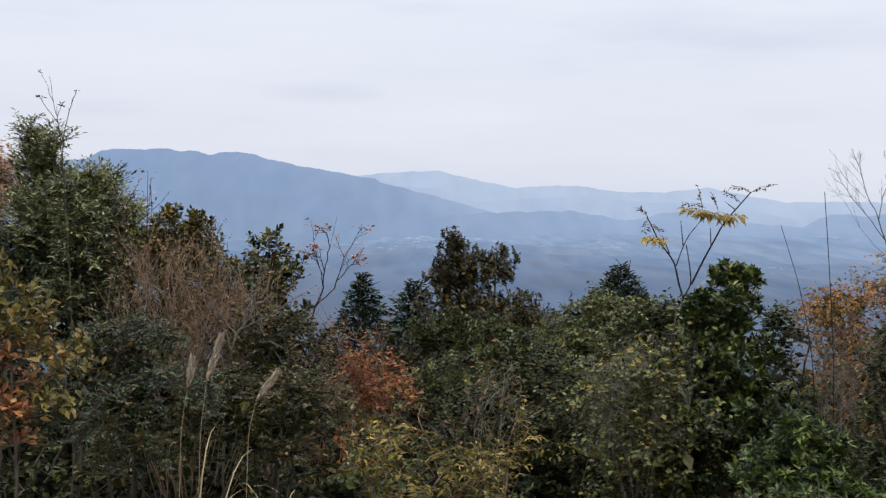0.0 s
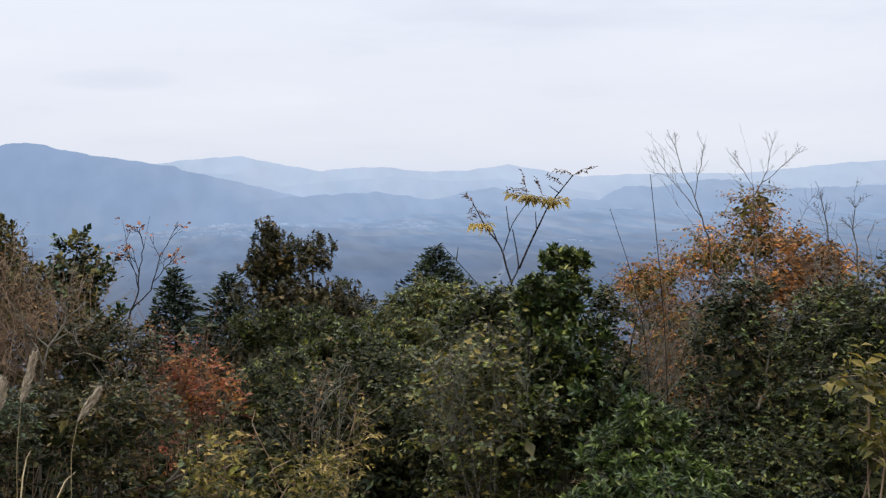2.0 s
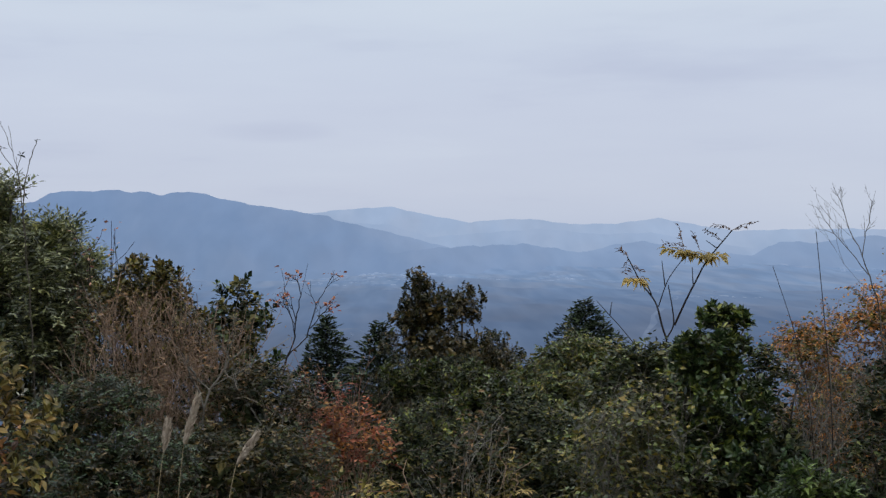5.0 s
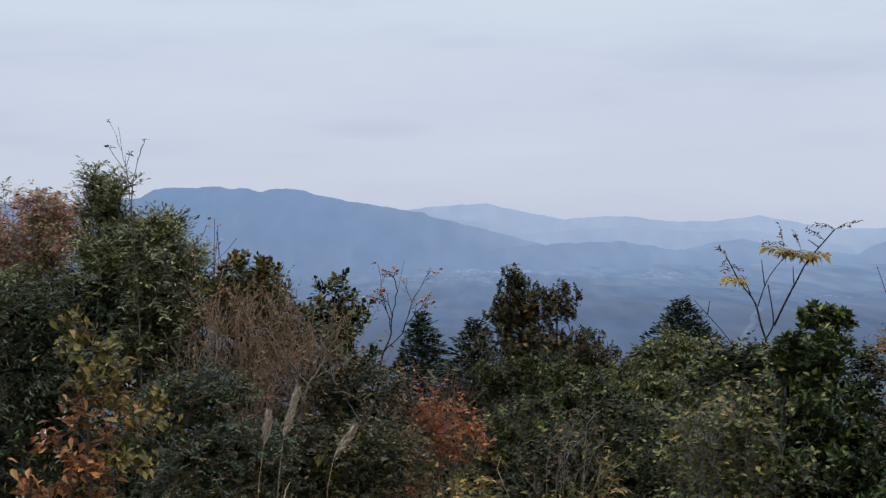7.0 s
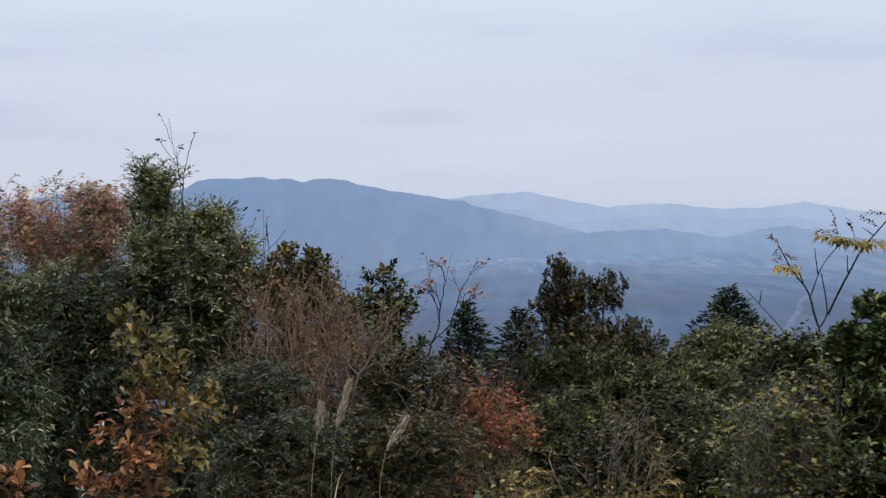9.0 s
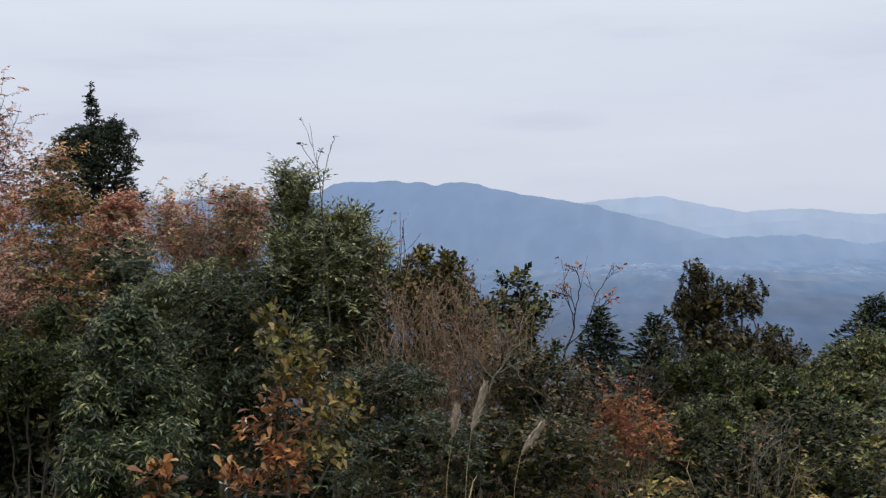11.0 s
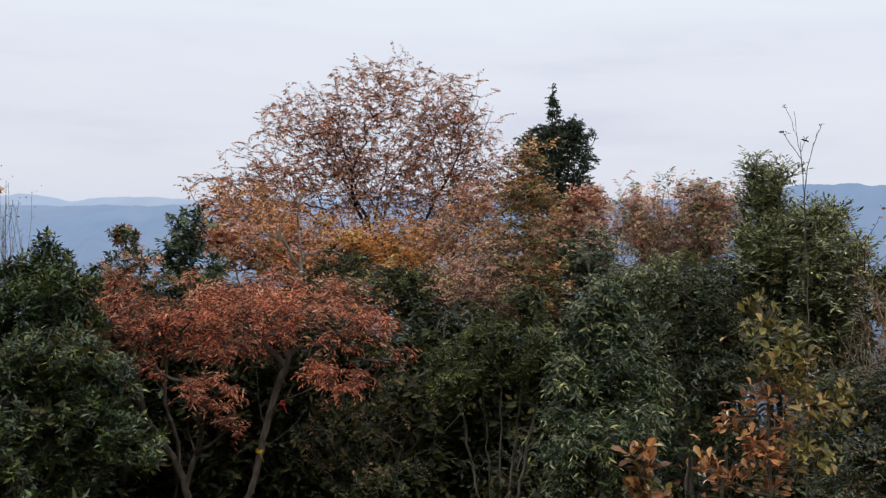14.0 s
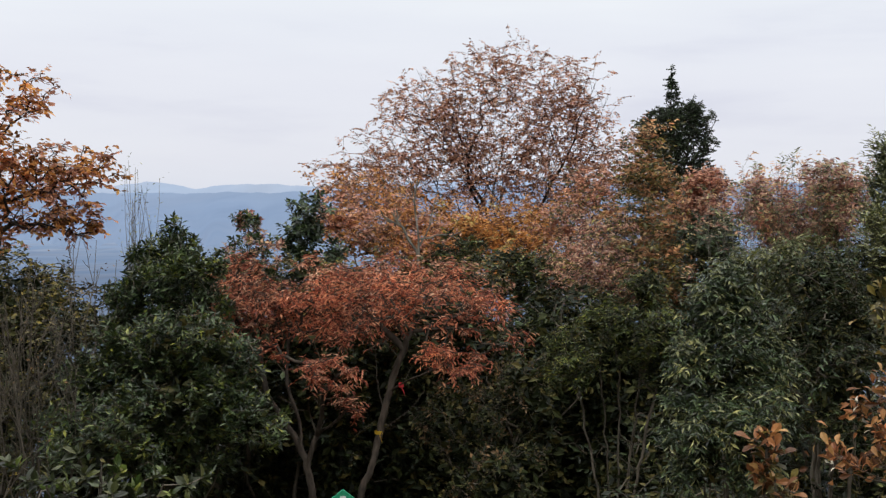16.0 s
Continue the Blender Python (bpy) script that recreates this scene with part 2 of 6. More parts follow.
M = {
    "glossy": leaf_material("glossy_evergreen_leaf", [(0.030, 0.065, 0.023), (0.049, 0.096, 0.035), (0.070, 0.129, 0.045), (0.104, 0.152, 0.055), (0.163, 0.185, 0.065)], 0.34, 0.10, gloss=0.4),
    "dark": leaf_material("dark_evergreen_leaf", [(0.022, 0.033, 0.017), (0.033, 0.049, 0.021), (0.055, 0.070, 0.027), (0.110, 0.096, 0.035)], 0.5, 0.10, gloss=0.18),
    "brownish": leaf_material("bronzed_evergreen_leaf", [(0.048, 0.053, 0.018), (0.079, 0.073, 0.025), (0.135, 0.110, 0.035), (0.189, 0.125, 0.044)], 0.4, 0.15, gloss=0.55),
    "mid": leaf_material("mid_green_leaf", [(0.051, 0.095, 0.024), (0.088, 0.145, 0.035), (0.124, 0.183, 0.041), (0.176, 0.223, 0.047), (0.267, 0.288, 0.050)], 0.3, 0.2, gloss=0.7),
    "olive": leaf_material("olive_leaf", [(0.060, 0.075, 0.021), (0.101, 0.113, 0.027), (0.148, 0.145, 0.034), (0.216, 0.184, 0.045), (0.292, 0.240, 0.049)], 0.36, 0.25, gloss=0.6),
    "bright": leaf_material("fresh_green_leaf", [(0.065, 0.126, 0.026), (0.101, 0.184, 0.040), (0.156, 0.241, 0.059), (0.220, 0.292, 0.082)], 0.34, 0.25, gloss=0.6),
    "sasa": leaf_material("grey_green_narrow_leaf", [(0.150, 0.183, 0.085), (0.224, 0.266, 0.124), (0.309, 0.345, 0.160), (0.428, 0.434, 0.198)], 0.3, 0.3, gloss=0.8),
    "yellow": leaf_material("yellowing_leaf", [(0.572, 0.440, 0.144), (0.726, 0.570, 0.208), (0.814, 0.650, 0.272), (0.836, 0.680, 0.336)], 0.5, 0.55),
    "yellowgreen": leaf_material("yellow_green_leaf", [(0.124, 0.131, 0.034), (0.200, 0.193, 0.047), (0.292, 0.261, 0.061), (0.384, 0.289, 0.076)], 0.45, 0.45),
    "orange": leaf_material("orange_autumn_leaf", [(0.368, 0.154, 0.056), (0.592, 0.258, 0.083), (0.738, 0.342, 0.110), (0.775, 0.447, 0.165)], 0.55, 0.6),
    "rust": leaf_material("rusty_autumn_leaf", [(0.502, 0.221, 0.159), (0.713, 0.337, 0.248), (0.832, 0.443, 0.338), (0.832, 0.568, 0.427)], 0.55, 0.72),
    "red": leaf_material("red_autumn_leaf", [(0.453, 0.123, 0.087), (0.686, 0.202, 0.134), (0.751, 0.292, 0.192), (0.751, 0.392, 0.243)], 0.5, 0.6),
    "dusk": leaf_material("brown_pink_leaf", [(0.31, 0.135, 0.105), (0.43, 0.20, 0.145), (0.54, 0.27, 0.18), (0.58, 0.34, 0.21)], 0.55, 0.6),
    "pink": leaf_material("dull_red_leaf", [(0.707, 0.264, 0.243), (0.850, 0.427, 0.382), (0.850, 0.609, 0.507), (0.707, 0.526, 0.332)], 0.5, 0.68),
    "amber": leaf_material("backlit_amber_leaf", [(0.735, 0.290, 0.154), (0.830, 0.408, 0.226), (0.830, 0.505, 0.298), (0.830, 0.580, 0.335)], 0.5, 0.75),
    "teal": leaf_material("blue_green_evergreen_leaf", [(0.025, 0.049, 0.021), (0.041, 0.081, 0.034), (0.068, 0.118, 0.050), (0.112, 0.161, 0.071)], 0.3, 0.12, gloss=0.55),
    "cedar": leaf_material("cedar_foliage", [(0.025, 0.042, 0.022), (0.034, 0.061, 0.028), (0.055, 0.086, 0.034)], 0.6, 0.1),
    "withered": leaf_material("withered_purple_brown_leaf", [(0.12, 0.075, 0.07), (0.19, 0.12, 0.105), (0.28, 0.19, 0.16)], 0.6, 0.3),
    "dry": leaf_material("dry_brown_leaf", [(0.143, 0.091, 0.052), (0.234, 0.150, 0.078), (0.325, 0.208, 0.117)], 0.7, 0.3),
    **{k + tail: leaf_material(k + "_leaf", c, 0.42, 0.3, single=bool(tail)) for tail in ("", "_single") for k, c in (
        ("oak_green", [(0.115, 0.105, 0.036), (0.19, 0.165, 0.05), (0.27, 0.225, 0.063), (0.33, 0.215, 0.072)]),
        ("oak_orange", [(0.30, 0.125, 0.06), (0.46, 0.20, 0.09), (0.58, 0.27, 0.12), (0.46, 0.30, 0.13)]))},
    "bright_single": leaf_material("dull_broad_leaf", [(0.034, 0.052, 0.020), (0.056, 0.078, 0.031), (0.080, 0.100, 0.042), (0.105, 0.115, 0.050)], 0.36, 0.2, single=True),
    "mid_single": leaf_material("green_broad_leaf", [(0.028, 0.048, 0.014), (0.048, 0.072, 0.020), (0.080, 0.100, 0.032)], 0.36, 0.2, single=True),
    "bark": bark_material("grey_brown_bark", (0.055, 0.045, 0.036), (0.17, 0.145, 0.12)),
    "darkbark": bark_material("dark_bark", (0.016, 0.013, 0.012), (0.052, 0.043, 0.039)),
    "maplebark": bark_material("grey_maple_bark", (0.030, 0.025, 0.022), (0.105, 0.085, 0.072)),
    "palebark": bark_material("pale_bark", (0.12, 0.105, 0.09), (0.27, 0.245, 0.215)),
    "twig": bark_material("dry_twig_bark", (0.20, 0.125, 0.09), (0.46, 0.33, 0.245)),
    "redtwig": bark_material("reddish_twig_bark", (0.22, 0.11, 0.085), (0.42, 0.25, 0.19)),
    "straw": plain_material("dry_grass_stem", (0.36, 0.28, 0.16), 0.7),
    "plume": plain_material("silky_plume", (0.41, 0.34, 0.26), 0.8),
}

# ---- mesh helpers ----


def mesh_of(name, verts, faces, material, smooth=False):
    """A mesh from an array of corners and arrays of faces, each array with faces of one size."""
    me = bpy.data.meshes.new(name)
    faces = [np.asarray(f, dtype=np.int32) for f in faces if len(f)]
    me.vertices.add(len(verts))
    me.vertices.foreach_set("co", np.asarray(verts, dtype=np.float32).ravel())
    sizes = np.concatenate([np.full(len(f), f.shape[1]) for f in faces])
    me.loops.add(int(sizes.sum()))
    me.loops.foreach_set("vertex_index", np.concatenate([f.ravel() for f in faces]).astype(np.int32))
    me.polygons.add(len(sizes))
    me.polygons.foreach_set("loop_start", np.concatenate([[0], np.cumsum(sizes)[:-1]]).astype(np.int32))
    me.polygons.foreach_set("use_smooth", np.full(len(sizes), smooth))
    me.materials.append(material)
    me.update(calc_edges=True)
    return me


def thing(name, place, label, category, group="", kind=""):
    ob = new(name)
    ob.empty_display_size = 0.2
    ob.location = place
    return tagged(ob, label, category, group, kind)


def part(name, mesh, parent, label=""):
    """A part whose mesh is given in world metres."""
    ob = new(name, mesh)
    ob.parent = parent
    up = parent
    where = Vector((0, 0, 0))
    while up:
        where += up.location
        up = up.parent
    mesh.transform(Matrix.Translation(-where))
    return tagged(ob, label)


def unit(v):
    return v / np.maximum(np.linalg.norm(v, axis=-1, keepdims=True), 1e-9)


def ground_height(x, y):
    """The hilltop, falling away ever more steeply, then the valley floor; the rise behind the lookout is added, unseen,
    to cut the light from there.
    """
    r = np.hypot(x, y)
    near = -0.018 * np.minimum(r, 14) ** 2 - 0.5 * np.clip(r - 14, 0, 40) - 0.30 * np.clip(r - 54, 0, 300) - 0.08 * np.clip(r - 354, 0, 500)
    shade_bank = np.clip((-0.75 * y + 0.66 * x - 3.2) / 9, 0, 1) ** 1.5
    return np.maximum(near, -163.0) * (1 - shade_bank) + shade_bank * (9.5 - 0.02 * np.clip(r - 30, 0, 4000))


def tubes(a, b, ra, rb, sides):
    """Open tapered prisms from the points a to the points b."""
    d = unit(b - a)
    ref = np.where(np.abs(d[:, 2:]) > 0.95, [[1.0, 0, 0]], [[0, 0, 1.0]])
    s = unit(np.cross(d, ref))
    u = np.cross(s, d)
    ang = np.arange(sides) * 2 * math.pi / sides
    ring = s[:, None] * np.cos(ang)[None, :, None] + u[:, None] * np.sin(ang)[None, :, None]
    low, high = a[:, None] + ring * ra[:, None, None], b[:, None] + ring * rb[:, None, None]
    verts = np.concatenate([low, high], 1).reshape(-1, 3)
    k = np.arange(sides)
    quad = np.stack([k, (k + 1) % sides, (k + 1) % sides + sides, k + sides], 1)
    faces = (np.arange(len(a))[:, None, None] * 2 * sides + quad[None]).reshape(-1, 4)
    return verts, faces


LEAF = {
    # across (of the width), along (of the length), lift; then faces
    "diamond": ([(0, 0, 0), (1, 0.5, 0.06), (0, 1, -0.05), (-1, 0.5, 0.06)], [(0, 1, 2, 3)]),
    "fold": ([(0, 0, 0), (1, 0.42, 0.10), (0, 1, -0.14), (-1, 0.42, 0.10), (0, 0.5, 0.0)],
             [(0, 1, 4), (1, 2, 4), (2, 3, 4), (3, 0, 4)]),
    "oval": ([(0, 0, 0), (0.8, 0.28, 0.07), (0.95, 0.62, 0.05), (0, 1, -0.12), (-0.95, 0.62, 0.05), (-0.8, 0.28, 0.07), (0, 0.5, -0.01)],
             [(0, 1, 6), (1, 2, 6), (2, 3, 6), (3, 4, 6), (4, 5, 6), (5, 0, 6)]),
    "oak": ([(0, 0, 0), (0.45, 0.25, 0.03), (0.75, 0.5, 0.08), (1.0, 0.72, 0.05), (0.5, 0.92, -0.05), (0, 1, -0.12),
             (-0.5, 0.92, -0.05), (-1.0, 0.72, 0.05), (-0.75, 0.5, 0.08), (-0.45, 0.25, 0.03), (0, 0.55, -0.02)],
            [(i, (i + 1) % 10, 10) for i in range(10)]),
}


def leaves(pos, axis, normal, length, width, shape):
    """Blades at pos, along axis, facing normal."""
    axis = unit(axis)
    side = unit(np.cross(axis, normal))
    face = np.cross(side, axis)
    pattern, faces = LEAF[shape]
    pat = np.array(pattern)
    n = len(pat)
    verts = (pos[:, None] + axis[:, None] * (pat[None, :, 1:2] * length[:, None, None])
             + side[:, None] * (pat[None, :, 0:1] * (width * length)[:, None, None])
             + face[:, None] * (pat[None, :, 2:3] * length[:, None, None])).reshape(-1, 3)
    faces = np.array(faces)
    return verts, (np.arange(len(pos))[:, None, None] * n + faces[None]).reshape(-1, faces.shape[1])


def lumps(rng, n):
    """A smooth field over space with soft clumps and gaps, of -1 to 1."""
    k = rng.normal(size=(n, 3))
    f = rng.uniform(0, 6.28, n)
    return lambda p, scale: np.sin((p @ k.T) * scale + f).sum(1) / (0.7 * n)


def in_puffs(rng, blobs, count, floor, puff):
    """Points on the outer sides of the many small rounded tufts that a dense crown is made of."""
    mids, outs, size = [], [], []
    for x, y, z, r, h in np.array(blobs, float):
        n = int(np.clip(24 * r ** 0.5, 7, 34))
        v = unit(rng.normal(size=(n, 3)) + [0, 0, 0.25])
        mids.append(np.array([x, y, z]) + v * np.array([r, r, h]) * rng.uniform(0.45, 0.8, n)[:, None])
        outs.append(v)
        size.append(puff * min(r, h * 1.2) * rng.uniform(0.65, 1.35, n))
    mids, outs, size = np.concatenate(mids), np.concatenate(outs), np.concatenate(size)
    pick = rng.choice(len(mids), count, p=size ** 1.3 / (size ** 1.3).sum())
    v = unit(unit(rng.normal(size=(count, 3))) + outs[pick] * 0.55 + np.array([0, 0, 0.3]))
    p = mids[pick] + v * (size[pick] * rng.uniform(0.72, 1.06, count))[:, None] * np.array([1.15, 1.15, 0.85])
    p[:, 2] += np.where((rng.uniform(size=count) < 0.05) & (v[:, 2] > 0.5), rng.uniform(0, 0.5, count) * size[pick], 0)
    return p if floor is None else p[p[:, 2] > floor]


def in_crown(rng, blobs, count, gaps, floor=None, clump=5, tight=0.13, puff=0.0):
    """Points in a crown made of overlapping rounded masses, gathered in clumps, more of them towards its outside."""
    if puff:
        return in_puffs(rng, blobs, count, floor, puff)
    blobs = np.array(blobs, float)
    vol = blobs[:, 3] ** 2 * blobs[:, 4]
    share = vol ** 0.72 / (vol ** 0.72).sum()
    field = lumps(rng, 5)
    found, rooms, total, want = [], [], 0, max(3, count // clump)
    while total < want and len(found) < 40:
        pick = rng.choice(len(blobs), want * 2, p=share)
        v = unit(rng.normal(size=(len(pick), 3)))
        rad = rng.uniform(0, 1, len(pick)) ** 0.36
        wob = 1 + 0.22 * field(v * 2.2 + pick[:, None] * 3.1, 1.3)
        b = blobs[pick]
        p = b[:, :3] + v * (rad * wob)[:, None] * np.stack([b[:, 3], b[:, 3], b[:, 4]], 1)
        p[:, 2] += np.where((rng.uniform(size=len(p)) < 0.10) & (v[:, 2] > 0.1), rng.uniform(0, 0.5, len(p)) * np.minimum(b[:, 4], 0.6), 0)
        size = max(0.25, float(blobs[:, 3].max()))
        ok = field(p, 3.2 / size) > -1.2 + gaps * 1.3
        if floor is not None:
            ok &= p[:, 2] > floor
        found.append(p[ok])
        rooms.append(np.minimum(b[ok, 3], b[ok, 4]))
        total += int(ok.sum())
    heart = np.concatenate(found)[:want]
    room = np.concatenate(rooms)[:want]
    near = np.repeat(np.minimum(tight, 0.2 * room), clump)[:, None]
    tips = np.repeat(heart, clump, axis=0)
    tips = tips + rng.normal(size=tips.shape) * [1, 1, 0.55] * near + np.array([0, 0, 0.3]) * near
    return tips


def ramify(rng, stems, levels, blobs=None, lift=0.12, curl=0.10, segs=5):
    """A branching frame that forks again and again: levels are (side shoots on each limb, their share of its length,
    the angle, where along it they begin). Gives the points, parents, directions and the twigs' ends."""
    pos, par, way, paths = [], [], [], []
    for line in stems:
        last, path = -1, []
        for i, q in enumerate(line):
            q = np.array(q, float)
            if i == 0:
                near = np.linalg.norm(np.array(pos) - q, axis=1) if pos else np.array([9.0])
                if near.min() < 0.45:
                    last = int(near.argmin())
                    path.append(last)
                    continue
                pos.append(q), par.append(-1), way.append(np.array([0, 0, 1.0]))
                last = len(pos) - 1
                path.append(last)
                continue
            a = pos[last]
            n = 4
            for k in range(1, n + 1):
                p = a + (q - a) * k / n + (rng.normal(size=3) * np.linalg.norm(q - a) * 0.018 if k < n else 0)
                pos.append(p), par.append(last), way.append(unit(p - pos[last]))
                last = len(pos) - 1
                path.append(last)
        paths.append(path)
    ends = [p[-1] for p in paths]
    if blobs is not None:
        bl = np.array(blobs, float)
        radii = np.stack([bl[:, 3], bl[:, 3], bl[:, 4]], 1) * 1.12
    for count, ratio, angle, first in levels:
        fresh = []
        for path in paths:
            pts = np.array([pos[i] for i in path])
            span = np.linalg.norm(np.diff(pts, axis=0), axis=1).sum()
            turn = rng.uniform(0, 6.28)
            many = count if isinstance(count, int) else int(count + rng.uniform())
            for k in range(many):
                f = min(0.999, first + (1 - first) * (k + rng.uniform(0.1, 0.9)) / many)
                j = path[min(len(path) - 1, max(1, int(f * (len(path) - 1) + 0.5)))]
                d = way[j]
                turn += 2.4 + rng.normal() * 0.3
                s_ = unit(np.cross(d, [0.31, 0.2, 0.93] if abs(d[2]) < 0.9 else [1.0, 0, 0]))
                perp = s_ * math.cos(turn) + np.cross(d, s_) * math.sin(turn)
                a = math.radians(angle * rng.uniform(0.7, 1.3))
                d = unit(d * math.cos(a) + perp * math.sin(a) + np.array([0, 0, lift]))
                size = span * ratio * (1.15 - 0.55 * f) * rng.uniform(0.7, 1.3)
                if blobs is not None:
                    goal = pos[j] + d * size * 0.9
                    if (((goal - bl[:, :3]) / radii) ** 2).sum(1).min() > 1:
                        if rng.uniform() < 0.7:
                            continue
                        size *= 0.55
                new_path, last, q = [j], j, pos[j]
                for m in range(segs):
                    d = unit(d + rng.normal(size=3) * curl + np.array([0, 0, lift * 0.35]))
                    q = q + d * size / segs
                    pos.append(q), par.append(last), way.append(d)
                    last = len(pos) - 1
                    new_path.append(last)
                fresh.append(new_path)
                ends.append(last)
        paths = fresh
        segs = max(2, segs - 1)
    return np.array(pos), np.array(par), np.array(way), np.array(ends)


def grow(rng, stems, tips, step, wobble=0.12, rise=0.35, frame_=None):
    """A branching frame: each tip is joined to the nearest fitting point of what has grown before.
    Gives the points, each one's parent, and the index of each tip's end."""
    pos, par, way = [], [], []
    if frame_:
        pos, par, way = list(frame_[0]), [int(v) for v in frame_[1]], list(frame_[2])
        stems = []
    for line in stems:
        line = np.array(line, float)
        last = -1
        if len(line) == 3 and line.ndim == 1:
            line = line[None]
        for i in range(len(line)):
            if i == 0:
                if pos:
                    d = np.linalg.norm(np.array(pos) - line[0], axis=1)
                    if d.min() < 0.25:
                        last = int(d.argmin())
                        continue
                pos.append(line[0]), par.append(-1), way.append(np.array([0, 0, 1.0]))
                last = len(pos) - 1
                continue
            a = pos[last]
            n = max(1, int(np.linalg.norm(line[i] - a) / (step * 0.6)))
            for k in range(1, n + 1):
                q = a + (line[i] - a) * k / n + (rng.normal(size=3) * step * wobble * 0.35 if k < n else 0)
                pos.append(q), par.append(last), way.append(unit(q - pos[last]))
                last = len(pos) - 1
    top = len(pos)
    arr = np.zeros((top + len(tips) * 14, 3))
    arr[:top] = pos
    ways = np.zeros_like(arr)
    ways[:top] = way
    centre = np.mean(arr[:top], 0)
    order = np.argsort(np.linalg.norm((tips - centre) * [1, 1, 0.8], axis=1))
    ends = np.zeros(len(tips), int)
    for t in order:
        goal = tips[t]
        off = goal - arr[:top]
        d = np.linalg.norm(off, axis=1)
        cost = d + 0.9 * np.maximum(0, arr[:top, 2] - goal[2] + 0.15 * d) + 0.25 * d * (1 - (off * ways[:top]).sum(1) / (d + 1e-6))
        j = int(cost.argmin())
        n = int(min(10, max(1, math.ceil(d[j] / step))))
        a, lead = arr[j].copy(), ways[j] * 0.5 + np.array([0, 0, rise])
        last = j
        for k in range(1, n + 1):
            f = k / n
            q = a + (goal - a) * f + lead * d[j] * 0.35 * f * (1 - f) + (rng.normal(size=3) * step * wobble if k < n else 0)
            arr[top] = q
            ways[top] = unit(q - arr[last])
            par.append(last)
            last = top
            top += 1
        ends[t] = last
    return arr[:top], np.array(par), ways[:top], ends


def wood_mesh(name, pos, par, thick, thin, material, power=0.45, most=None):
    """The frame as tapered limbs: the more twigs hang on a limb, the thicker it is."""
    load = np.ones(len(pos))
    for i in range(len(pos) - 1, -1, -1):
        if par[i] >= 0:
            load[par[i]] += load[i]
    rad = thin * 0.7 + (thick - thin) * (load / load.max()) ** power
    if most:
        rad = np.minimum(rad, most)
    kid = np.where(par >= 0)[0]
    a, b, ra, rb = pos[par[kid]], pos[kid], rad[par[kid]], rad[kid]
    ra = np.minimum(ra, rb * 1.6)
    big = rb > thick * 0.25
    verts, faces, base = [], [], 0
    for sel, sides in ((big, 7), (~big, 3)):
        if sel.any():
            v, f = tubes(a[sel], b[sel] + (b[sel] - a[sel]) * 0.06, ra[sel], rb[sel], sides)
            verts.append(v), faces.append(f + base)
            base += len(v)
    return mesh_of(name, np.concatenate(verts), faces, material, True)


def set_leaves(rng, pos, ways, ends, per, shoot, spread, droop, facing, style):
    """Where leaves sit, the way each points and faces: in two ranks along a shoot, or in a rosette at its end."""
    i = np.repeat(ends, per)
    n = len(i)
    if style == "whorl":
        d = unit(ways[ends] * 0.6 + np.array([0, 0, 0.55]) + rng.normal(size=(len(ends), 3)) * 0.25)
        d = np.repeat(d, per, axis=0)
        s_ = unit(np.cross(d, [0.3, 0.95, 0.1]))
        a = np.tile(np.arange(per) * 2.4, len(ends)) + np.repeat(rng.uniform(0, 6.28, len(ends)), per)
        radial = s_ * np.cos(a)[:, None] + np.cross(d, s_) * np.sin(a)[:, None]
        u = np.tile(np.linspace(0, 1, per), len(ends))
        p = pos[i] - d * (u * shoot * 0.5)[:, None]
        axis = unit(radial * (0.55 + 0.5 * u)[:, None] + d * (0.75 - 0.65 * u)[:, None] + np.array([0, 0, -droop]) + rng.normal(size=(n, 3)) * 0.16)
        normal = unit(d + rng.normal(size=(n, 3)) * 0.2)
    else:
        d = unit(ways[ends] * 0.7 + rng.normal(size=(len(ends), 3)) * [0.45, 0.45, 0.25] + np.array([0, 0, 0.12 - droop * 0.3]))
        d = np.repeat(d, per, axis=0)
        u = np.tile((np.arange(per) + 0.5) / per, len(ends)) + rng.uniform(-0.4, 0.4, n) / per
        p = pos[i] + d * ((u - 0.45) * shoot)[:, None] + np.array([0, 0, -1]) * (np.maximum(u, 0) ** 2 * droop * shoot * 0.35)[:, None]
        sign = np.tile(np.where(np.arange(per) % 2, 1.0, -1.0), len(ends))
        across = unit(np.cross(d, [0, 0, 1.0]) + rng.normal(size=(n, 3)) * 0.12)
        axis = unit(d * 0.6 + across * (sign * spread)[:, None] + np.array([0, 0, -droop]) + rng.normal(size=(n, 3)) * 0.22)
        normal = unit(rng.normal(size=(n, 3)) * (1 - facing) + np.array([0, 0, facing * 0.75]) + np.repeat(ways[ends], per, axis=0) * 0.3)
    return p, axis, normal


def foliage_mesh(name, rng, pos, ways, ends, per, length, width, shape, material, shoot=0.2, spread=0.9, droop=0.2, facing=0.7, keep=1.0, style="spray"):
    """Leaves on the last stretch of every twig."""
    ends = ends[rng.uniform(size=len(ends)) < keep]
    p, axis, normal = set_leaves(rng, pos, ways, ends, per, shoot, spread, droop, facing, style)
    n = len(p)
    size = length * rng.uniform(0.65, 1.25, n)
    v, f = leaves(p, axis, normal, size, np.full(n, width) * rng.uniform(0.8, 1.2, n), shape)
    return mesh_of(name, v, [f], material)


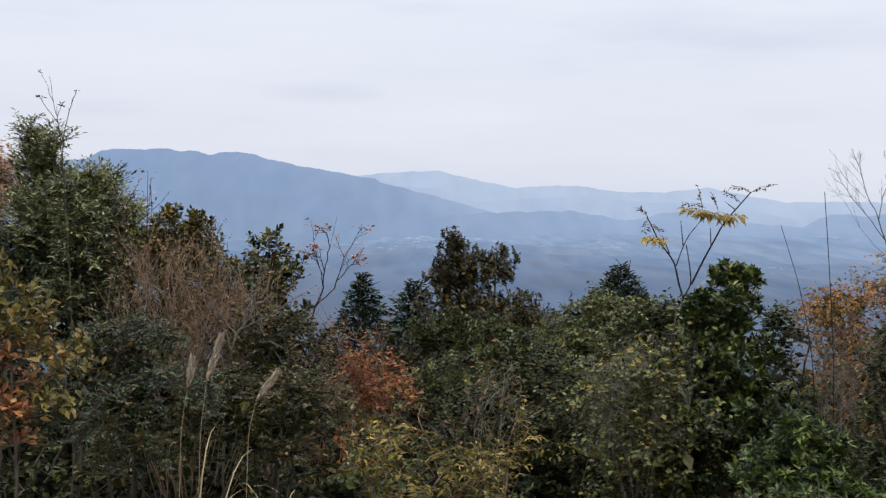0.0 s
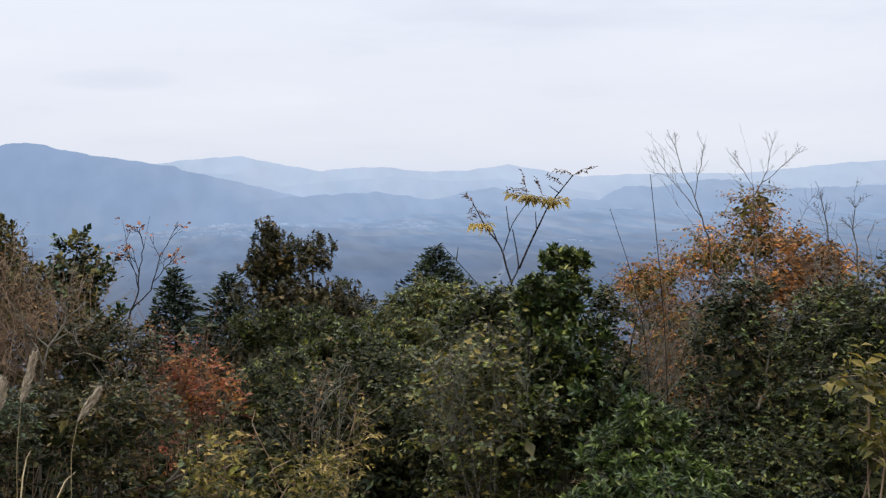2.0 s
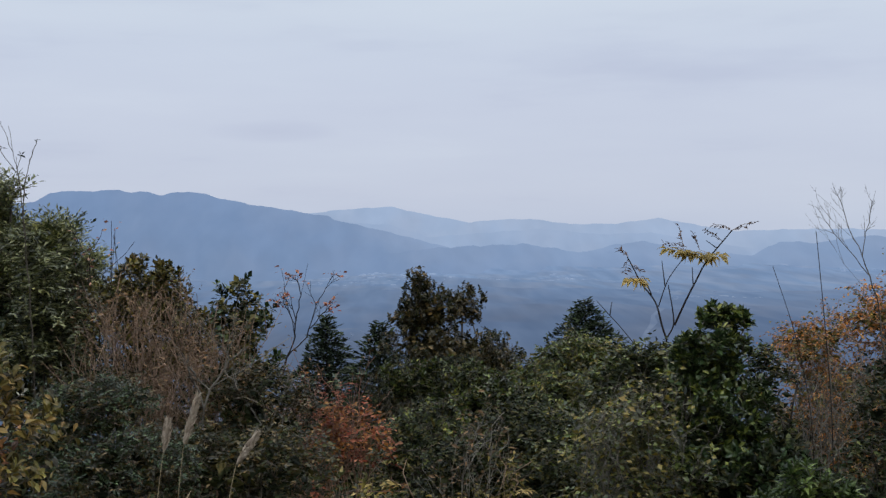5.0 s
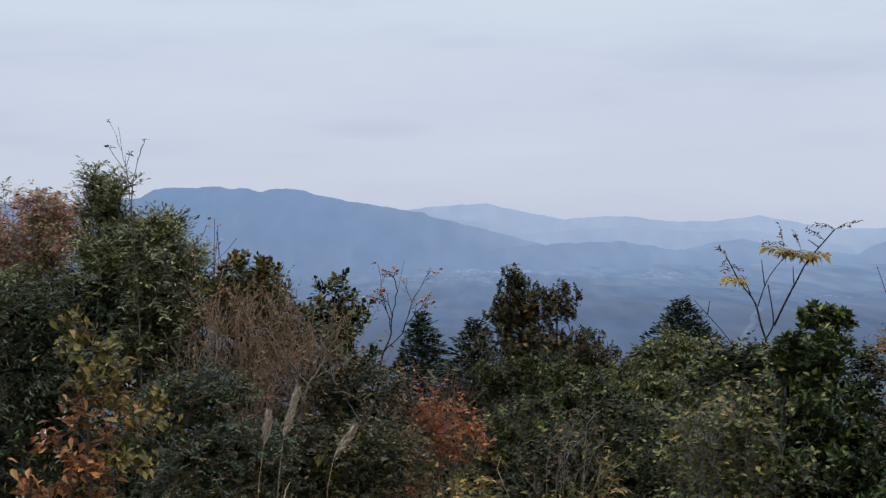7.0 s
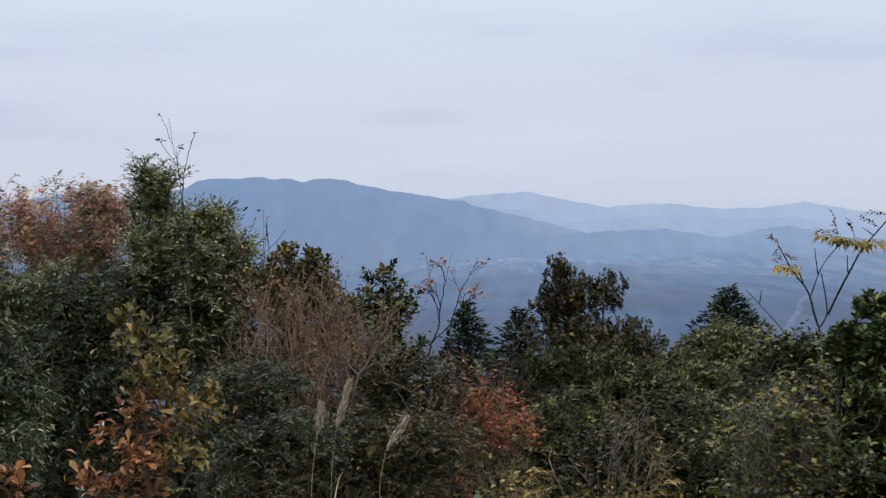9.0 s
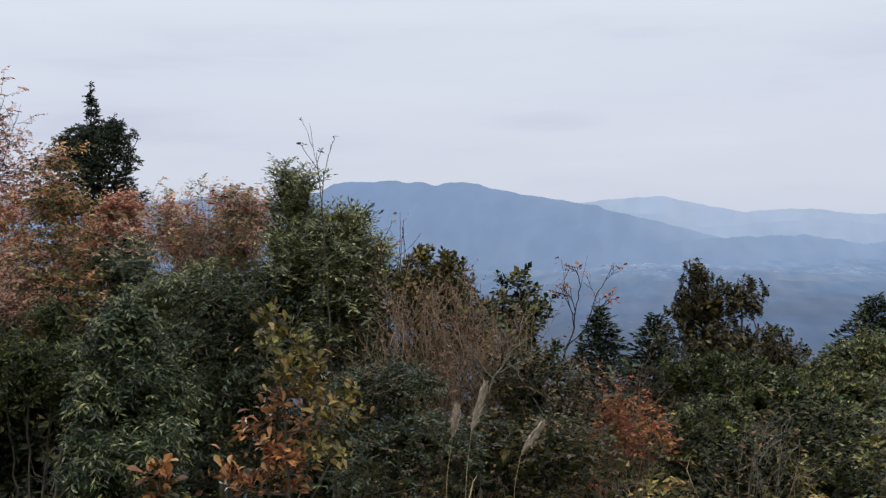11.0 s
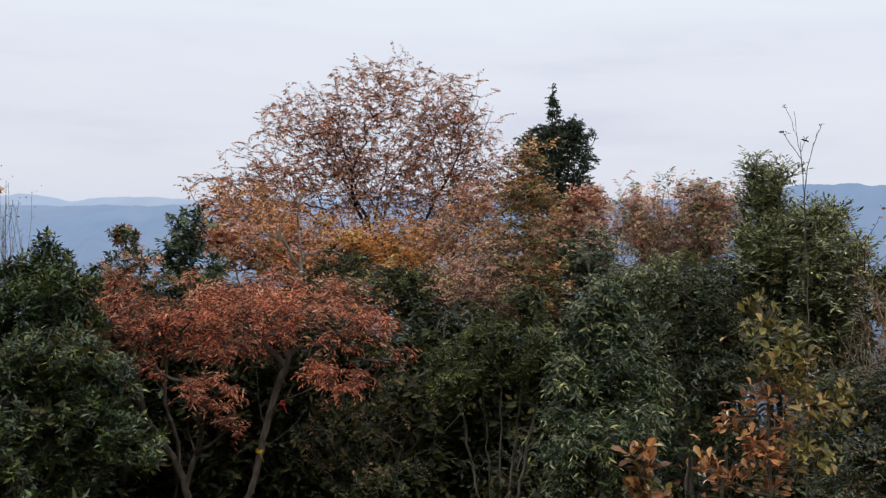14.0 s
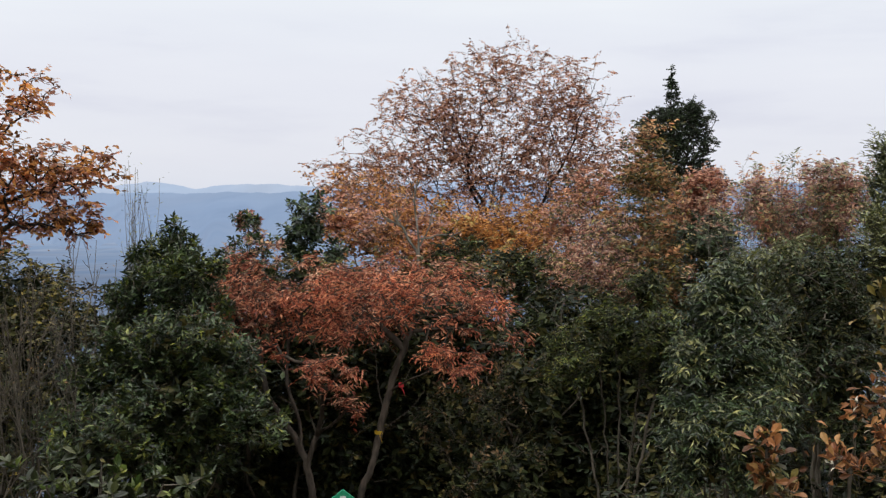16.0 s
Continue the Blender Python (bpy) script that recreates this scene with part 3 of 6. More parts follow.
def leaf_objects(rng, ob, pos, ways, ends, per, length, width, shape, leaf, second, shoot, spread, droop, facing, style):
    """Large leaves, each of them a part of its own; alike ones share a mesh."""
    kinds = []
    for k in range(6):
        mat = M[(second[0] if second and k < 3 else leaf) + "_single"]
        v, f = leaves(np.zeros((1, 3)), np.array([[0, 1.0, 0]]), np.array([[0, 0, 1.0]]), np.ones(1), np.array([width * (0.85 + 0.06 * k)]), shape)
        v[:, 2] += (v[:, 1] ** 2) * (-0.12 + 0.05 * k)
        kinds.append(mesh_of("leaf", v, [f], mat))
    p, ax, nm = set_leaves(rng, pos, ways, ends, per, shoot, spread, droop, facing, style)
    lowest, highest = p[:, 2].min(), p[:, 2].max()
    for at, axis, up in zip(p - np.array(ob.location), ax, nm):
        high = (at[2] + ob.location.z - lowest) / (highest - lowest + 1e-6)
        other = rng.uniform() < (second[1] if second else 0) * 2 * (1 - high)
        pick = (0 if other else 3) + int(rng.integers(3))
        side = unit(np.cross(axis, up))
        face = np.cross(side, axis)
        size = length * rng.uniform(0.6, 1.25)
        m = Matrix([[side[k] * size, axis[k] * size, face[k] * size, at[k]] for k in range(3)] + [[0, 0, 0, 1]])
        o = new("leaf", kinds[pick])
        o.parent = ob
        o.matrix_basis = m


def plant(name, label, category, blobs, leaf, tips=220, per=14, size=0.08, width=0.26, shape="diamond", bark="bark", thick=0.03, thin=0.003,
          stems=None, foot=None, gaps=0.35, shoot=0.22, spread=0.85, droop=0.2, facing=0.62, step=0.16, wobble=0.14, rise=0.35, seed=1, group="",
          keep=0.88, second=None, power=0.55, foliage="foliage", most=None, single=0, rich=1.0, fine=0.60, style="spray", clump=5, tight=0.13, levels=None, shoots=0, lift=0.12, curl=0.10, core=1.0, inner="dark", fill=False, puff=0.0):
    """A tree or shrub on the slope: limbs grown towards the crown's masses, leaves on the twigs.
    second: another leaf colour, and the share of twigs that carry it."""
    rng = np.random.default_rng(seed)
    tips, size, per = int(tips * (1.9 if rich == 1.0 else rich)), size * fine, per
    b = np.array(blobs, float)
    if foot is None:
        foot = (b[:, 0] * b[:, 3]).sum() / b[:, 3].sum(), (b[:, 1] * b[:, 3]).sum() / b[:, 3].sum()
    z = float(ground_height(*foot))
    ob = thing(name, (foot[0], foot[1], z), label, category, group)
    if stems is None:
        peak = b[(b[:, 2] + b[:, 4]).argmax()]
        mid = ((foot[0] + peak[0]) / 2, (foot[1] + peak[1]) / 2, (z + peak[2]) / 2)
        stems = [[(foot[0], foot[1], z - 0.1), mid, (peak[0], peak[1], peak[2] + peak[4] * 0.5)]]
        for k in range(len(b)):
            if len(b) > 1:
                stems.append([(foot[0] + rng.normal() * 0.08, foot[1] + rng.normal() * 0.08, z - 0.1), tuple(b[k, :3])])
    else:
        grounded = []
        for line in stems:
            line = [tuple(q) for q in line]
            held = any(math.dist(line[0], q) < 0.45 for other in grounded for q in other)
            if not held:
                x0, y0 = line[0][0] * 0.6 + foot[0] * 0.4, line[0][1] * 0.6 + foot[1] * 0.4
                line.insert(0, (x0, y0, float(ground_height(x0, y0)) - 0.15))
            grounded.append(line)
        stems = grounded
    for k in range(shoots):
        q = b[int(rng.choice(len(b), p=b[:, 3] / b[:, 3].sum()))]
        a = rng.uniform(0, 6.28)
        reach_ = rng.uniform(0.2, 0.95)
        end = q[:3] + np.array([math.cos(a) * q[3] * reach_, math.sin(a) * q[3] * reach_, q[4] * rng.uniform(0.2, 1.0)])
        x0, y0 = end[0] * 0.6 + foot[0] * 0.4 + rng.normal() * 0.12, end[1] * 0.6 + foot[1] * 0.4 + rng.normal() * 0.12
        z0 = float(ground_height(x0, y0)) - 0.1
        mid = (x0 * 0.55 + end[0] * 0.45 + rng.normal() * 0.05, y0 * 0.55 + end[1] * 0.45 + rng.normal() * 0.05, z0 * 0.45 + end[2] * 0.55)
        stems.append([(x0, y0, z0), mid, tuple(end)])
    if levels and fill:
        start = ramify(rng, stems, levels, blobs, lift, curl)
        goal = in_crown(rng, blobs, tips, gaps, z + 0.1, clump, tight, puff)
        pos, par, ways, ends = grow(rng, stems, goal, step, wobble, rise, start[:3])
    elif levels:
        pos, par, ways, ends = ramify(rng, stems, levels, blobs, lift, curl)
    else:
        goal = in_crown(rng, blobs, tips, gaps, z + 0.1, clump, tight, puff)
        pos, par, ways, ends = grow(rng, stems, goal, step, wobble, rise)
    part("trunk", wood_mesh("trunk", pos, par, thick, thin, M[bark], power, most), ob)
    # Filler leaves added inside the crown to block light; default colour near black.
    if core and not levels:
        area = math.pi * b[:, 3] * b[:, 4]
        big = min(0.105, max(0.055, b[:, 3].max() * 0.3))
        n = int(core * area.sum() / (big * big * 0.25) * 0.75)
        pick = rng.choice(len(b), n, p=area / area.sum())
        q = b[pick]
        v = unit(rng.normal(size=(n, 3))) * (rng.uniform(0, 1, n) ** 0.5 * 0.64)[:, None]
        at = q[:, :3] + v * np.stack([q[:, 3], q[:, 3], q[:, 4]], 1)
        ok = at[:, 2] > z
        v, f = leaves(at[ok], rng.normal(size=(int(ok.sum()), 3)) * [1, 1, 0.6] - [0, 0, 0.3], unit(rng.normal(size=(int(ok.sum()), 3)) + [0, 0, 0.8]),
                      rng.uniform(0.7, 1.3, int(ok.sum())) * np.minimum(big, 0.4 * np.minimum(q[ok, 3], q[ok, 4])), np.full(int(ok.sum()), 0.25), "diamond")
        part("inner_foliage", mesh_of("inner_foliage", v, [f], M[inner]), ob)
    if per:
        args = (size, width, shape)
        tail = (shoot, spread, droop, facing, keep, style)
        if single:
            nearest = np.argsort((pos[ends] ** 2).sum(1))
            leaf_objects(rng, ob, pos, ways, ends[nearest[:single // per]], per, size, width, shape, leaf, second, shoot, spread, droop, facing, style)
            ends = ends[nearest[single // per:]]
            if not len(ends):
                return ob
        if second:
            cut = rng.uniform(size=len(ends)) < second[1]
            part(foliage, foliage_mesh(foliage, rng, pos, ways, ends[~cut], per, *args, M[leaf], *tail), ob)
            part(foliage, foliage_mesh(foliage, rng, pos, ways, ends[cut], per, *args, M[second[0]], *tail), ob)
        else:
            part(foliage, foliage_mesh(foliage, rng, pos, ways, ends, per, *args, M[leaf], *tail), ob)
    return ob


def stalk(points, radius, sides=5):
    p = np.array(points, float)
    k = np.linspace(0, 1, 14)
    seg = np.linspace(0, 1, len(p))
    q = np.stack([np.interp(k, seg, p[:, a]) for a in range(3)], 1)
    for _ in range(2):
        q[1:-1] = (q[:-2] + 2 * q[1:-1] + q[2:]) / 4
    r = radius * np.linspace(1, 0.55, 14)
    return tubes(q[:-1], q[1:], r[:-1], r[1:], sides), q


def conifer(name, label, top, slope, widest, seed):
    """A pointed conifer: tiers of boughs round a straight trunk, each bough a flat, drooping fan of fine sprays."""
    rng = np.random.default_rng(seed)
    top = np.array(top)
    z = float(ground_height(top[0], top[1]))
    ob = thing(name, (top[0], top[1], z), label, "tree")
    high = top[2] - z
    down = np.concatenate([np.linspace(0.04, 3.0, 150), np.linspace(3.05, high * 0.8, 60)])
    ends, starts, sprays, ways_ = [], [], [], []
    for k, d in enumerate(down):
        turn = k * 2.4 + rng.uniform(-0.4, 0.4)
        out = np.array([math.cos(turn), math.sin(turn), 0])
        length = min(widest, slope * d ** 0.92 + 0.03) * rng.uniform(0.72, 1.12)
        at = top - [0, 0, d]
        u = np.arange(0.12, 1.01, max(0.05, 0.05 / max(length, 0.05)))
        rise = 0.30 * length * np.sin(u * 2.0) - 0.26 * length * u ** 2
        line = at + out * (u * length)[:, None] + np.array([0, 0, 1]) * rise[:, None]
        starts.append(at), ends.append(line[-1])
        for q, f in zip(line, u):
            n = 6
            side = np.cross(out, [0, 0, 1.0])
            w = out * 0.8 + side * rng.uniform(-1.1, 1.1, n)[:, None] * (1.1 - 0.6 * f) + np.array([0, 0, 0.25]) + rng.normal(size=(n, 3)) * 0.28
            sprays.append(q + rng.normal(size=(n, 3)) * 0.025), ways_.append(w)
    p, w = np.concatenate(sprays), unit(np.concatenate(ways_))
    v, f = tubes(np.concatenate([[[top[0], top[1], z - 0.2]], starts]), np.concatenate([[top], ends]), np.array([0.02 * high] + [0.010] * len(ends)), np.array([0.004] + [0.003] * len(ends)), 6)
    part("trunk", mesh_of("trunk", v, [f], M["darkbark"], True), ob)
    n = len(p)
    v, f = leaves(p, w, unit(rng.normal(size=(n, 3)) * 0.5 + [0, 0, 1]), rng.uniform(0.07, 0.14, n), np.full(n, 0.18), "diamond")
    part("foliage", mesh_of("foliage", v, [f], M["cedar"]), ob)
    return ob


# ---- ground, valley and ranges ----
rings = np.concatenate([[0.0], np.geomspace(1.0, 120, 50), np.geomspace(135, 760, 26), np.linspace(785, 4300, 118), [4450, 4650, 4900]])
az = np.radians(np.concatenate([np.arange(-48, 76, 0.5), np.arange(76, 312, 4.0)]))
spokes = len(az)
gx, gy = rings[:, None] * -np.sin(az)[None], rings[:, None] * np.cos(az)[None]
field = lumps(np.random.default_rng(5), 9)


def valley_relief(x, y):
    """Low wooded hills that roll over the valley floor, rising with distance."""
    p = np.stack([np.ravel(x), np.ravel(y), np.zeros(np.size(x))], 1)
    h = field(p, 0.0030) * 0.55 + field(p[:, [1, 0, 2]] + 900, 0.0075) * 0.42 + field(p + 300, 0.019) * 0.14 + field(p[:, [1, 0, 2]] + 100, 0.034) * 0.20
    r = np.hypot(p[:, 0], p[:, 1])
    return (h * (9 + 13 * np.clip((r - 900) / 2000, 0, 1)) * np.clip((r - 300) / 700, 0, 1)).reshape(np.shape(x))


flatp = np.stack([gx.ravel(), gy.ravel(), np.zeros(gx.size)], 1)
gz = ground_height(gx, gy) + valley_relief(gx, gy)
gz += (field(flatp, 1.1).reshape(gx.shape) * 0.06 + field(flatp, 0.3).reshape(gx.shape) * 0.15) * np.clip(rings / 4, 0, 1)[:, None] * (rings < 400)[:, None]
ii, jj = np.meshgrid(np.arange(len(rings) - 1), np.arange(spokes), indexing="ij")
jn = (jj + 1) % spokes
quads = np.stack([ii * spokes + jj, ii * spokes + jn, (ii + 1) * spokes + jn, (ii + 1) * spokes + jj], -1).reshape(-1, 4)
litter, lt, lout = shader("leaf_litter")
bits = noise_of(lt, 28, 5.0, 0.7)
lp = node(lt, "ShaderNodeBsdfPrincipled", Roughness=0.9)
lt.links.new(mixed(lt, ramp(lt, [(0.3, (0.025, 0.02, 0.014)), (0.55, (0.07, 0.05, 0.03)), (0.75, (0.13, 0.085, 0.045))], bits),
                   ramp(lt, [(0.4, (0.6, 0.7, 0.6)), (0.6, (1.1, 1.05, 1))], noise_of(lt, 1.2)), 1.0, "MULTIPLY"), lp.inputs["Base Color"])
lb = node(lt, "ShaderNodeBump", Strength=0.7, Distance=0.03)
lt.links.new(bits, lb.inputs["Height"])
lt.links.new(lb.outputs[0], lp.inputs["Normal"])
lt.links.new(lp.outputs[0], lout.inputs[0])
ground_mesh = mesh_of("ground", np.stack([gx.ravel(), gy.ravel(), gz.ravel()], 1), [quads], litter, True)
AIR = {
    "valley": haze_glow_material("hazy_valley_fields_and_woods", (0.010, 0.011, 0.009), 0.05, 0.065),
    "range": haze_glow_material("hazy_wooded_range", (0.006, 0.007, 0.007), 0.03, 0.022, 0.6),
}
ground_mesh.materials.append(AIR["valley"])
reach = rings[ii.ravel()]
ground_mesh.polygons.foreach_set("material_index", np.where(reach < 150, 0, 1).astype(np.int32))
tagged(new("ground", ground_mesh), "hilltop ground under dry leaf litter, falling to a hazy wooded valley", "ground", kind="structure")


def range_of_hills(name, label, crest, far, seed, rough=0.05, foot=-165.0, depth=700.0):
    """A range with a crest of given bearings and heights (degrees seen from the lookout), sloping down on both sides.
    far: how far off it lies, bearing by bearing."""
    rng = np.random.default_rng(seed)
    a, e = np.array(crest).T
    order = np.argsort(a)
    fine = np.linspace(a.min(), a.max(), int((a.max() - a.min()) * 14) + 2)
    el = np.interp(fine, a[order], e[order])
    el = np.convolve(np.pad(el, 1, mode="edge"), np.array([1, 2, 1.0]) / 4, "valid")
    for k in range(1, 7):
        el += rough * np.sin(fine * (2.3 * 1.8 ** k) + rng.uniform(0, 6.28)) / k ** 1.1 * 0.5
    rows = np.concatenate([np.linspace(-1, 0, 16), np.linspace(0, 1, 6)[1:]])
    far = np.interp(fine, *zip(*sorted(far)))
    top = 1.6 + far * np.tan(np.radians(el))
    f2 = lumps(rng, 8)
    verts = []
    for s in rows:
        dist = far + s * depth * (1 + 0.22 * np.sin(fine * 1.7 + seed) + 0.12 * np.sin(fine * 4.3 + seed * 2)) if s < 0 else far + s * depth * np.ones_like(fine)
        fall = 1 - abs(s) ** 0.8
        x, y = -np.sin(np.radians(fine)) * dist, np.cos(np.radians(fine)) * dist
        p = np.stack([x, y, np.zeros_like(x)], 1)
        z = foot + (top - foot) * fall + f2(p, 0.011) * 30 * min(1, abs(s) * 3) * fall
        verts.append(np.stack([x, y, z], 1))
    n = len(fine)
    i, j = np.meshgrid(np.arange(len(rows) - 1), np.arange(n - 1), indexing="ij")
    f = np.stack([i * n + j, i * n + j + 1, (i + 1) * n + j + 1, (i + 1) * n + j], -1).reshape(-1, 4)
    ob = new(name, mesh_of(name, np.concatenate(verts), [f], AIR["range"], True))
    return tagged(ob, label, "mountain", kind="structure")


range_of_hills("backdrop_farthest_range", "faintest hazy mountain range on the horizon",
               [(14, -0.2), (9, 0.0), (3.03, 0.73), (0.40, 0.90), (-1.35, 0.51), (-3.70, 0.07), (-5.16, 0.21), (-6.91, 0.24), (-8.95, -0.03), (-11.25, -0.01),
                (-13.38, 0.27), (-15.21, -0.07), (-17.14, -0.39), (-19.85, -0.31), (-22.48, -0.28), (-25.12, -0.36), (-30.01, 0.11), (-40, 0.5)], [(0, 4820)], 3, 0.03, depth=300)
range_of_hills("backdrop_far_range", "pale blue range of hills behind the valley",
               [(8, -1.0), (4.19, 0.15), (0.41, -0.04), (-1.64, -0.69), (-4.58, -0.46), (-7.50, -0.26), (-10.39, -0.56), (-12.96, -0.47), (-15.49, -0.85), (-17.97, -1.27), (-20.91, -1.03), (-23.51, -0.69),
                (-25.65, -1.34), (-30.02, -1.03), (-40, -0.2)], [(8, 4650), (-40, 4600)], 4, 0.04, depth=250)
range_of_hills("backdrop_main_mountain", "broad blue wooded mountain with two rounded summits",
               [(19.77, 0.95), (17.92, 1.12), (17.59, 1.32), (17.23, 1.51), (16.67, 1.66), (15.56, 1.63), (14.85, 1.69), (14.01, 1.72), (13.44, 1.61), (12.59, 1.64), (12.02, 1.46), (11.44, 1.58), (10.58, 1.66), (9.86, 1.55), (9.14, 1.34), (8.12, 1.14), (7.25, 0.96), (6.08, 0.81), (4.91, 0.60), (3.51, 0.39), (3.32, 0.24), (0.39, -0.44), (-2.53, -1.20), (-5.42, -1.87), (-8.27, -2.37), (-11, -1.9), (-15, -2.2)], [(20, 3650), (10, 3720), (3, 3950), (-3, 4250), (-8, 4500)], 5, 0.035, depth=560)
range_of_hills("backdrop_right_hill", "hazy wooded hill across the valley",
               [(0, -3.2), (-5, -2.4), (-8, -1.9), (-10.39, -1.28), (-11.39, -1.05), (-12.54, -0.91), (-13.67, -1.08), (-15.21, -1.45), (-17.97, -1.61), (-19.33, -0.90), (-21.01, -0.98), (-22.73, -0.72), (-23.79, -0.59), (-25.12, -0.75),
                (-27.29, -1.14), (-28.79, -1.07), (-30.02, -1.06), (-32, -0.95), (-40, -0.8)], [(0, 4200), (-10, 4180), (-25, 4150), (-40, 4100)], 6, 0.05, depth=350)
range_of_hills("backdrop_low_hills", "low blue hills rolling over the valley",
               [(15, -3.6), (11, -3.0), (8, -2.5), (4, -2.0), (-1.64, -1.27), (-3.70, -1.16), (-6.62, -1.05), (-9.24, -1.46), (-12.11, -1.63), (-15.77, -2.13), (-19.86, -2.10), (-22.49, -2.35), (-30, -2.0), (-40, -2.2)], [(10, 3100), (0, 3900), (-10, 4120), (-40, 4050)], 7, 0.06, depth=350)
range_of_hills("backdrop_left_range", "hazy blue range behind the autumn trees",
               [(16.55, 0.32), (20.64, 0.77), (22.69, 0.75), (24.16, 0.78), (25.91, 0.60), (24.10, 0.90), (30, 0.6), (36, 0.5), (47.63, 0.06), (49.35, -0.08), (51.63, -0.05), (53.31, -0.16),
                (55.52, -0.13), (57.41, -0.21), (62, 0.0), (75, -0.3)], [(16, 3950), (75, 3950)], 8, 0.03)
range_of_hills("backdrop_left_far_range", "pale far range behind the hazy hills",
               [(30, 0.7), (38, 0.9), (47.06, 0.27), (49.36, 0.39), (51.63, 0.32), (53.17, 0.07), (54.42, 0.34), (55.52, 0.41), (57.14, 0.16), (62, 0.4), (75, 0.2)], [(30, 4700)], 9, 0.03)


# ---- what lies in the valley ----
def land_height(x, y):
    return ground_height(x, y) + valley_relief(x, y)


def bearing_place(bearing, el):
    """Where a line of sight from the lookout meets the valley floor."""
    far = 165 / math.tan(math.radians(-el))
    return -math.sin(math.radians(bearing)) * far, math.cos(math.radians(bearing)) * far


pale_roof = haze_glow_material("hazy_pale_roofs", (0.085, 0.085, 0.08))
pale_field = haze_glow_material("hazy_stubble_fields", (0.026, 0.026, 0.022), 0.05, 0.06, 2.0)
TOWNS = [((0.94, -2.44), 12, 60), ((0.42, -2.85), 22, 80), ((-0.32, -3.21), 16, 70), ((2.70, -3.27), 6, 40), ((4.64, -3.35), 6, 40), ((-5.16, -3.19), 6, 50), ((-8.66, -2.95), 8, 60),
         ((-14.52, -4.03), 8, 40), ((-17.71, -4.10), 6, 50), ((7.67, -4.29), 6, 40), ((-23.76, -2.60), 8, 70), ((8.57, -2.02), 8, 90), ((1.89, -6.22), 5, 25), ((6.80, -2.11), 8, 90), ((-12.40, -2.15), 6, 60)]
rng_town = np.random.default_rng(70)
tv, tf, fv, ff = [], [], [], []
for (bearing, el), count, wide in TOWNS:
    cx, cy = bearing_place(bearing, el)
    turn = math.radians(bearing) + rng_town.uniform(-0.4, 0.4)
    for k in range(count * 2):
        x, y = cx + rng_town.normal() * wide, cy + rng_town.normal() * wide * 1.6
        z = float(land_height(np.array([x]), np.array([y]))[0])
        near = (math.hypot(x, y) / 3200) ** 1.4
        w, d, h = rng_town.uniform(8, 24) * near, rng_town.uniform(6, 12) * near, rng_town.uniform(1.2, 2.6) * near
        a = turn + rng_town.choice([0, math.pi / 2]) + rng_town.normal() * 0.1
        c, s_ = math.cos(a), math.sin(a)
        shape = [(-w, -d, -3), (w, -d, -3), (w, d, -3), (-w, d, -3), (-w, -d, h), (w, -d, h), (w, d, h), (-w, d, h), (-w, 0, h * 1.5), (w, 0, h * 1.5)]
        n = len(tv)
        tv += [(x + (px * c - py * s_) / 2, y + (px * s_ + py * c) / 2, z + pz) for px, py, pz in shape]
        tf += [(n, n + 1, n + 5, n + 4), (n + 1, n + 2, n + 6, n + 5), (n + 2, n + 3, n + 7, n + 6), (n + 3, n, n + 4, n + 7), (n + 4, n + 5, n + 9, n + 8), (n + 6, n + 7, n + 8, n + 9)]
    for k in range(5):
        x, y = cx + rng_town.normal() * wide * 1.6, cy + rng_town.normal() * wide * 3
        near = (math.hypot(x, y) / 3200) ** 1.5
        w, d = rng_town.uniform(30, 90) * near, rng_town.uniform(15, 40) * near
        g = [(x + px * math.cos(turn) - py * math.sin(turn), y + px * math.sin(turn) + py * math.cos(turn)) for px in np.linspace(-w, w, 5) for py in np.linspace(-d, d, 4)]
        n = len(fv)
        fv += [(px, py, float(land_height(np.array([px]), np.array([py]))[0]) + 4.0) for px, py in g]
        ff += [(n + i * 4 + j, n + (i + 1) * 4 + j, n + (i + 1) * 4 + j + 1, n + i * 4 + j + 1) for i in range(4) for j in range(3)]
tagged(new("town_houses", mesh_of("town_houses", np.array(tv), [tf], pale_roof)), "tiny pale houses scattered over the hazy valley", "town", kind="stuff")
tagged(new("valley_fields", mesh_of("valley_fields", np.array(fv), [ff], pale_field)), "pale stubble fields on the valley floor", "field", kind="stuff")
line = [bearing_place(*q) for q in ((-12.63, -7.04), (-12.66, -6.52), (-12.80, -6.06), (-13.05, -5.71), (-13.17, -5.45), (-13.11, -5.22), (-13.34, -5.05), (-13.59, -4.93))]
rv = []
for i, (x, y) in enumerate(line):
    z = float(land_height(np.array([x]), np.array([y]))[0]) + 2.0
    half = 5.5 + 2 * math.sin(i * 2.1)
    rv += [(x - half * 0.8, y, z), (x + half * 0.8, y, z)]
tagged(new("road_valley", mesh_of("road_valley", np.array(rv), [[(2 * i, 2 * i + 1, 2 * i + 3, 2 * i + 2) for i in range(len(line) - 1)]], haze_glow_material("hazy_road", (0.045, 0.045, 0.042)))), "pale road winding through the valley", "road", kind="structure")

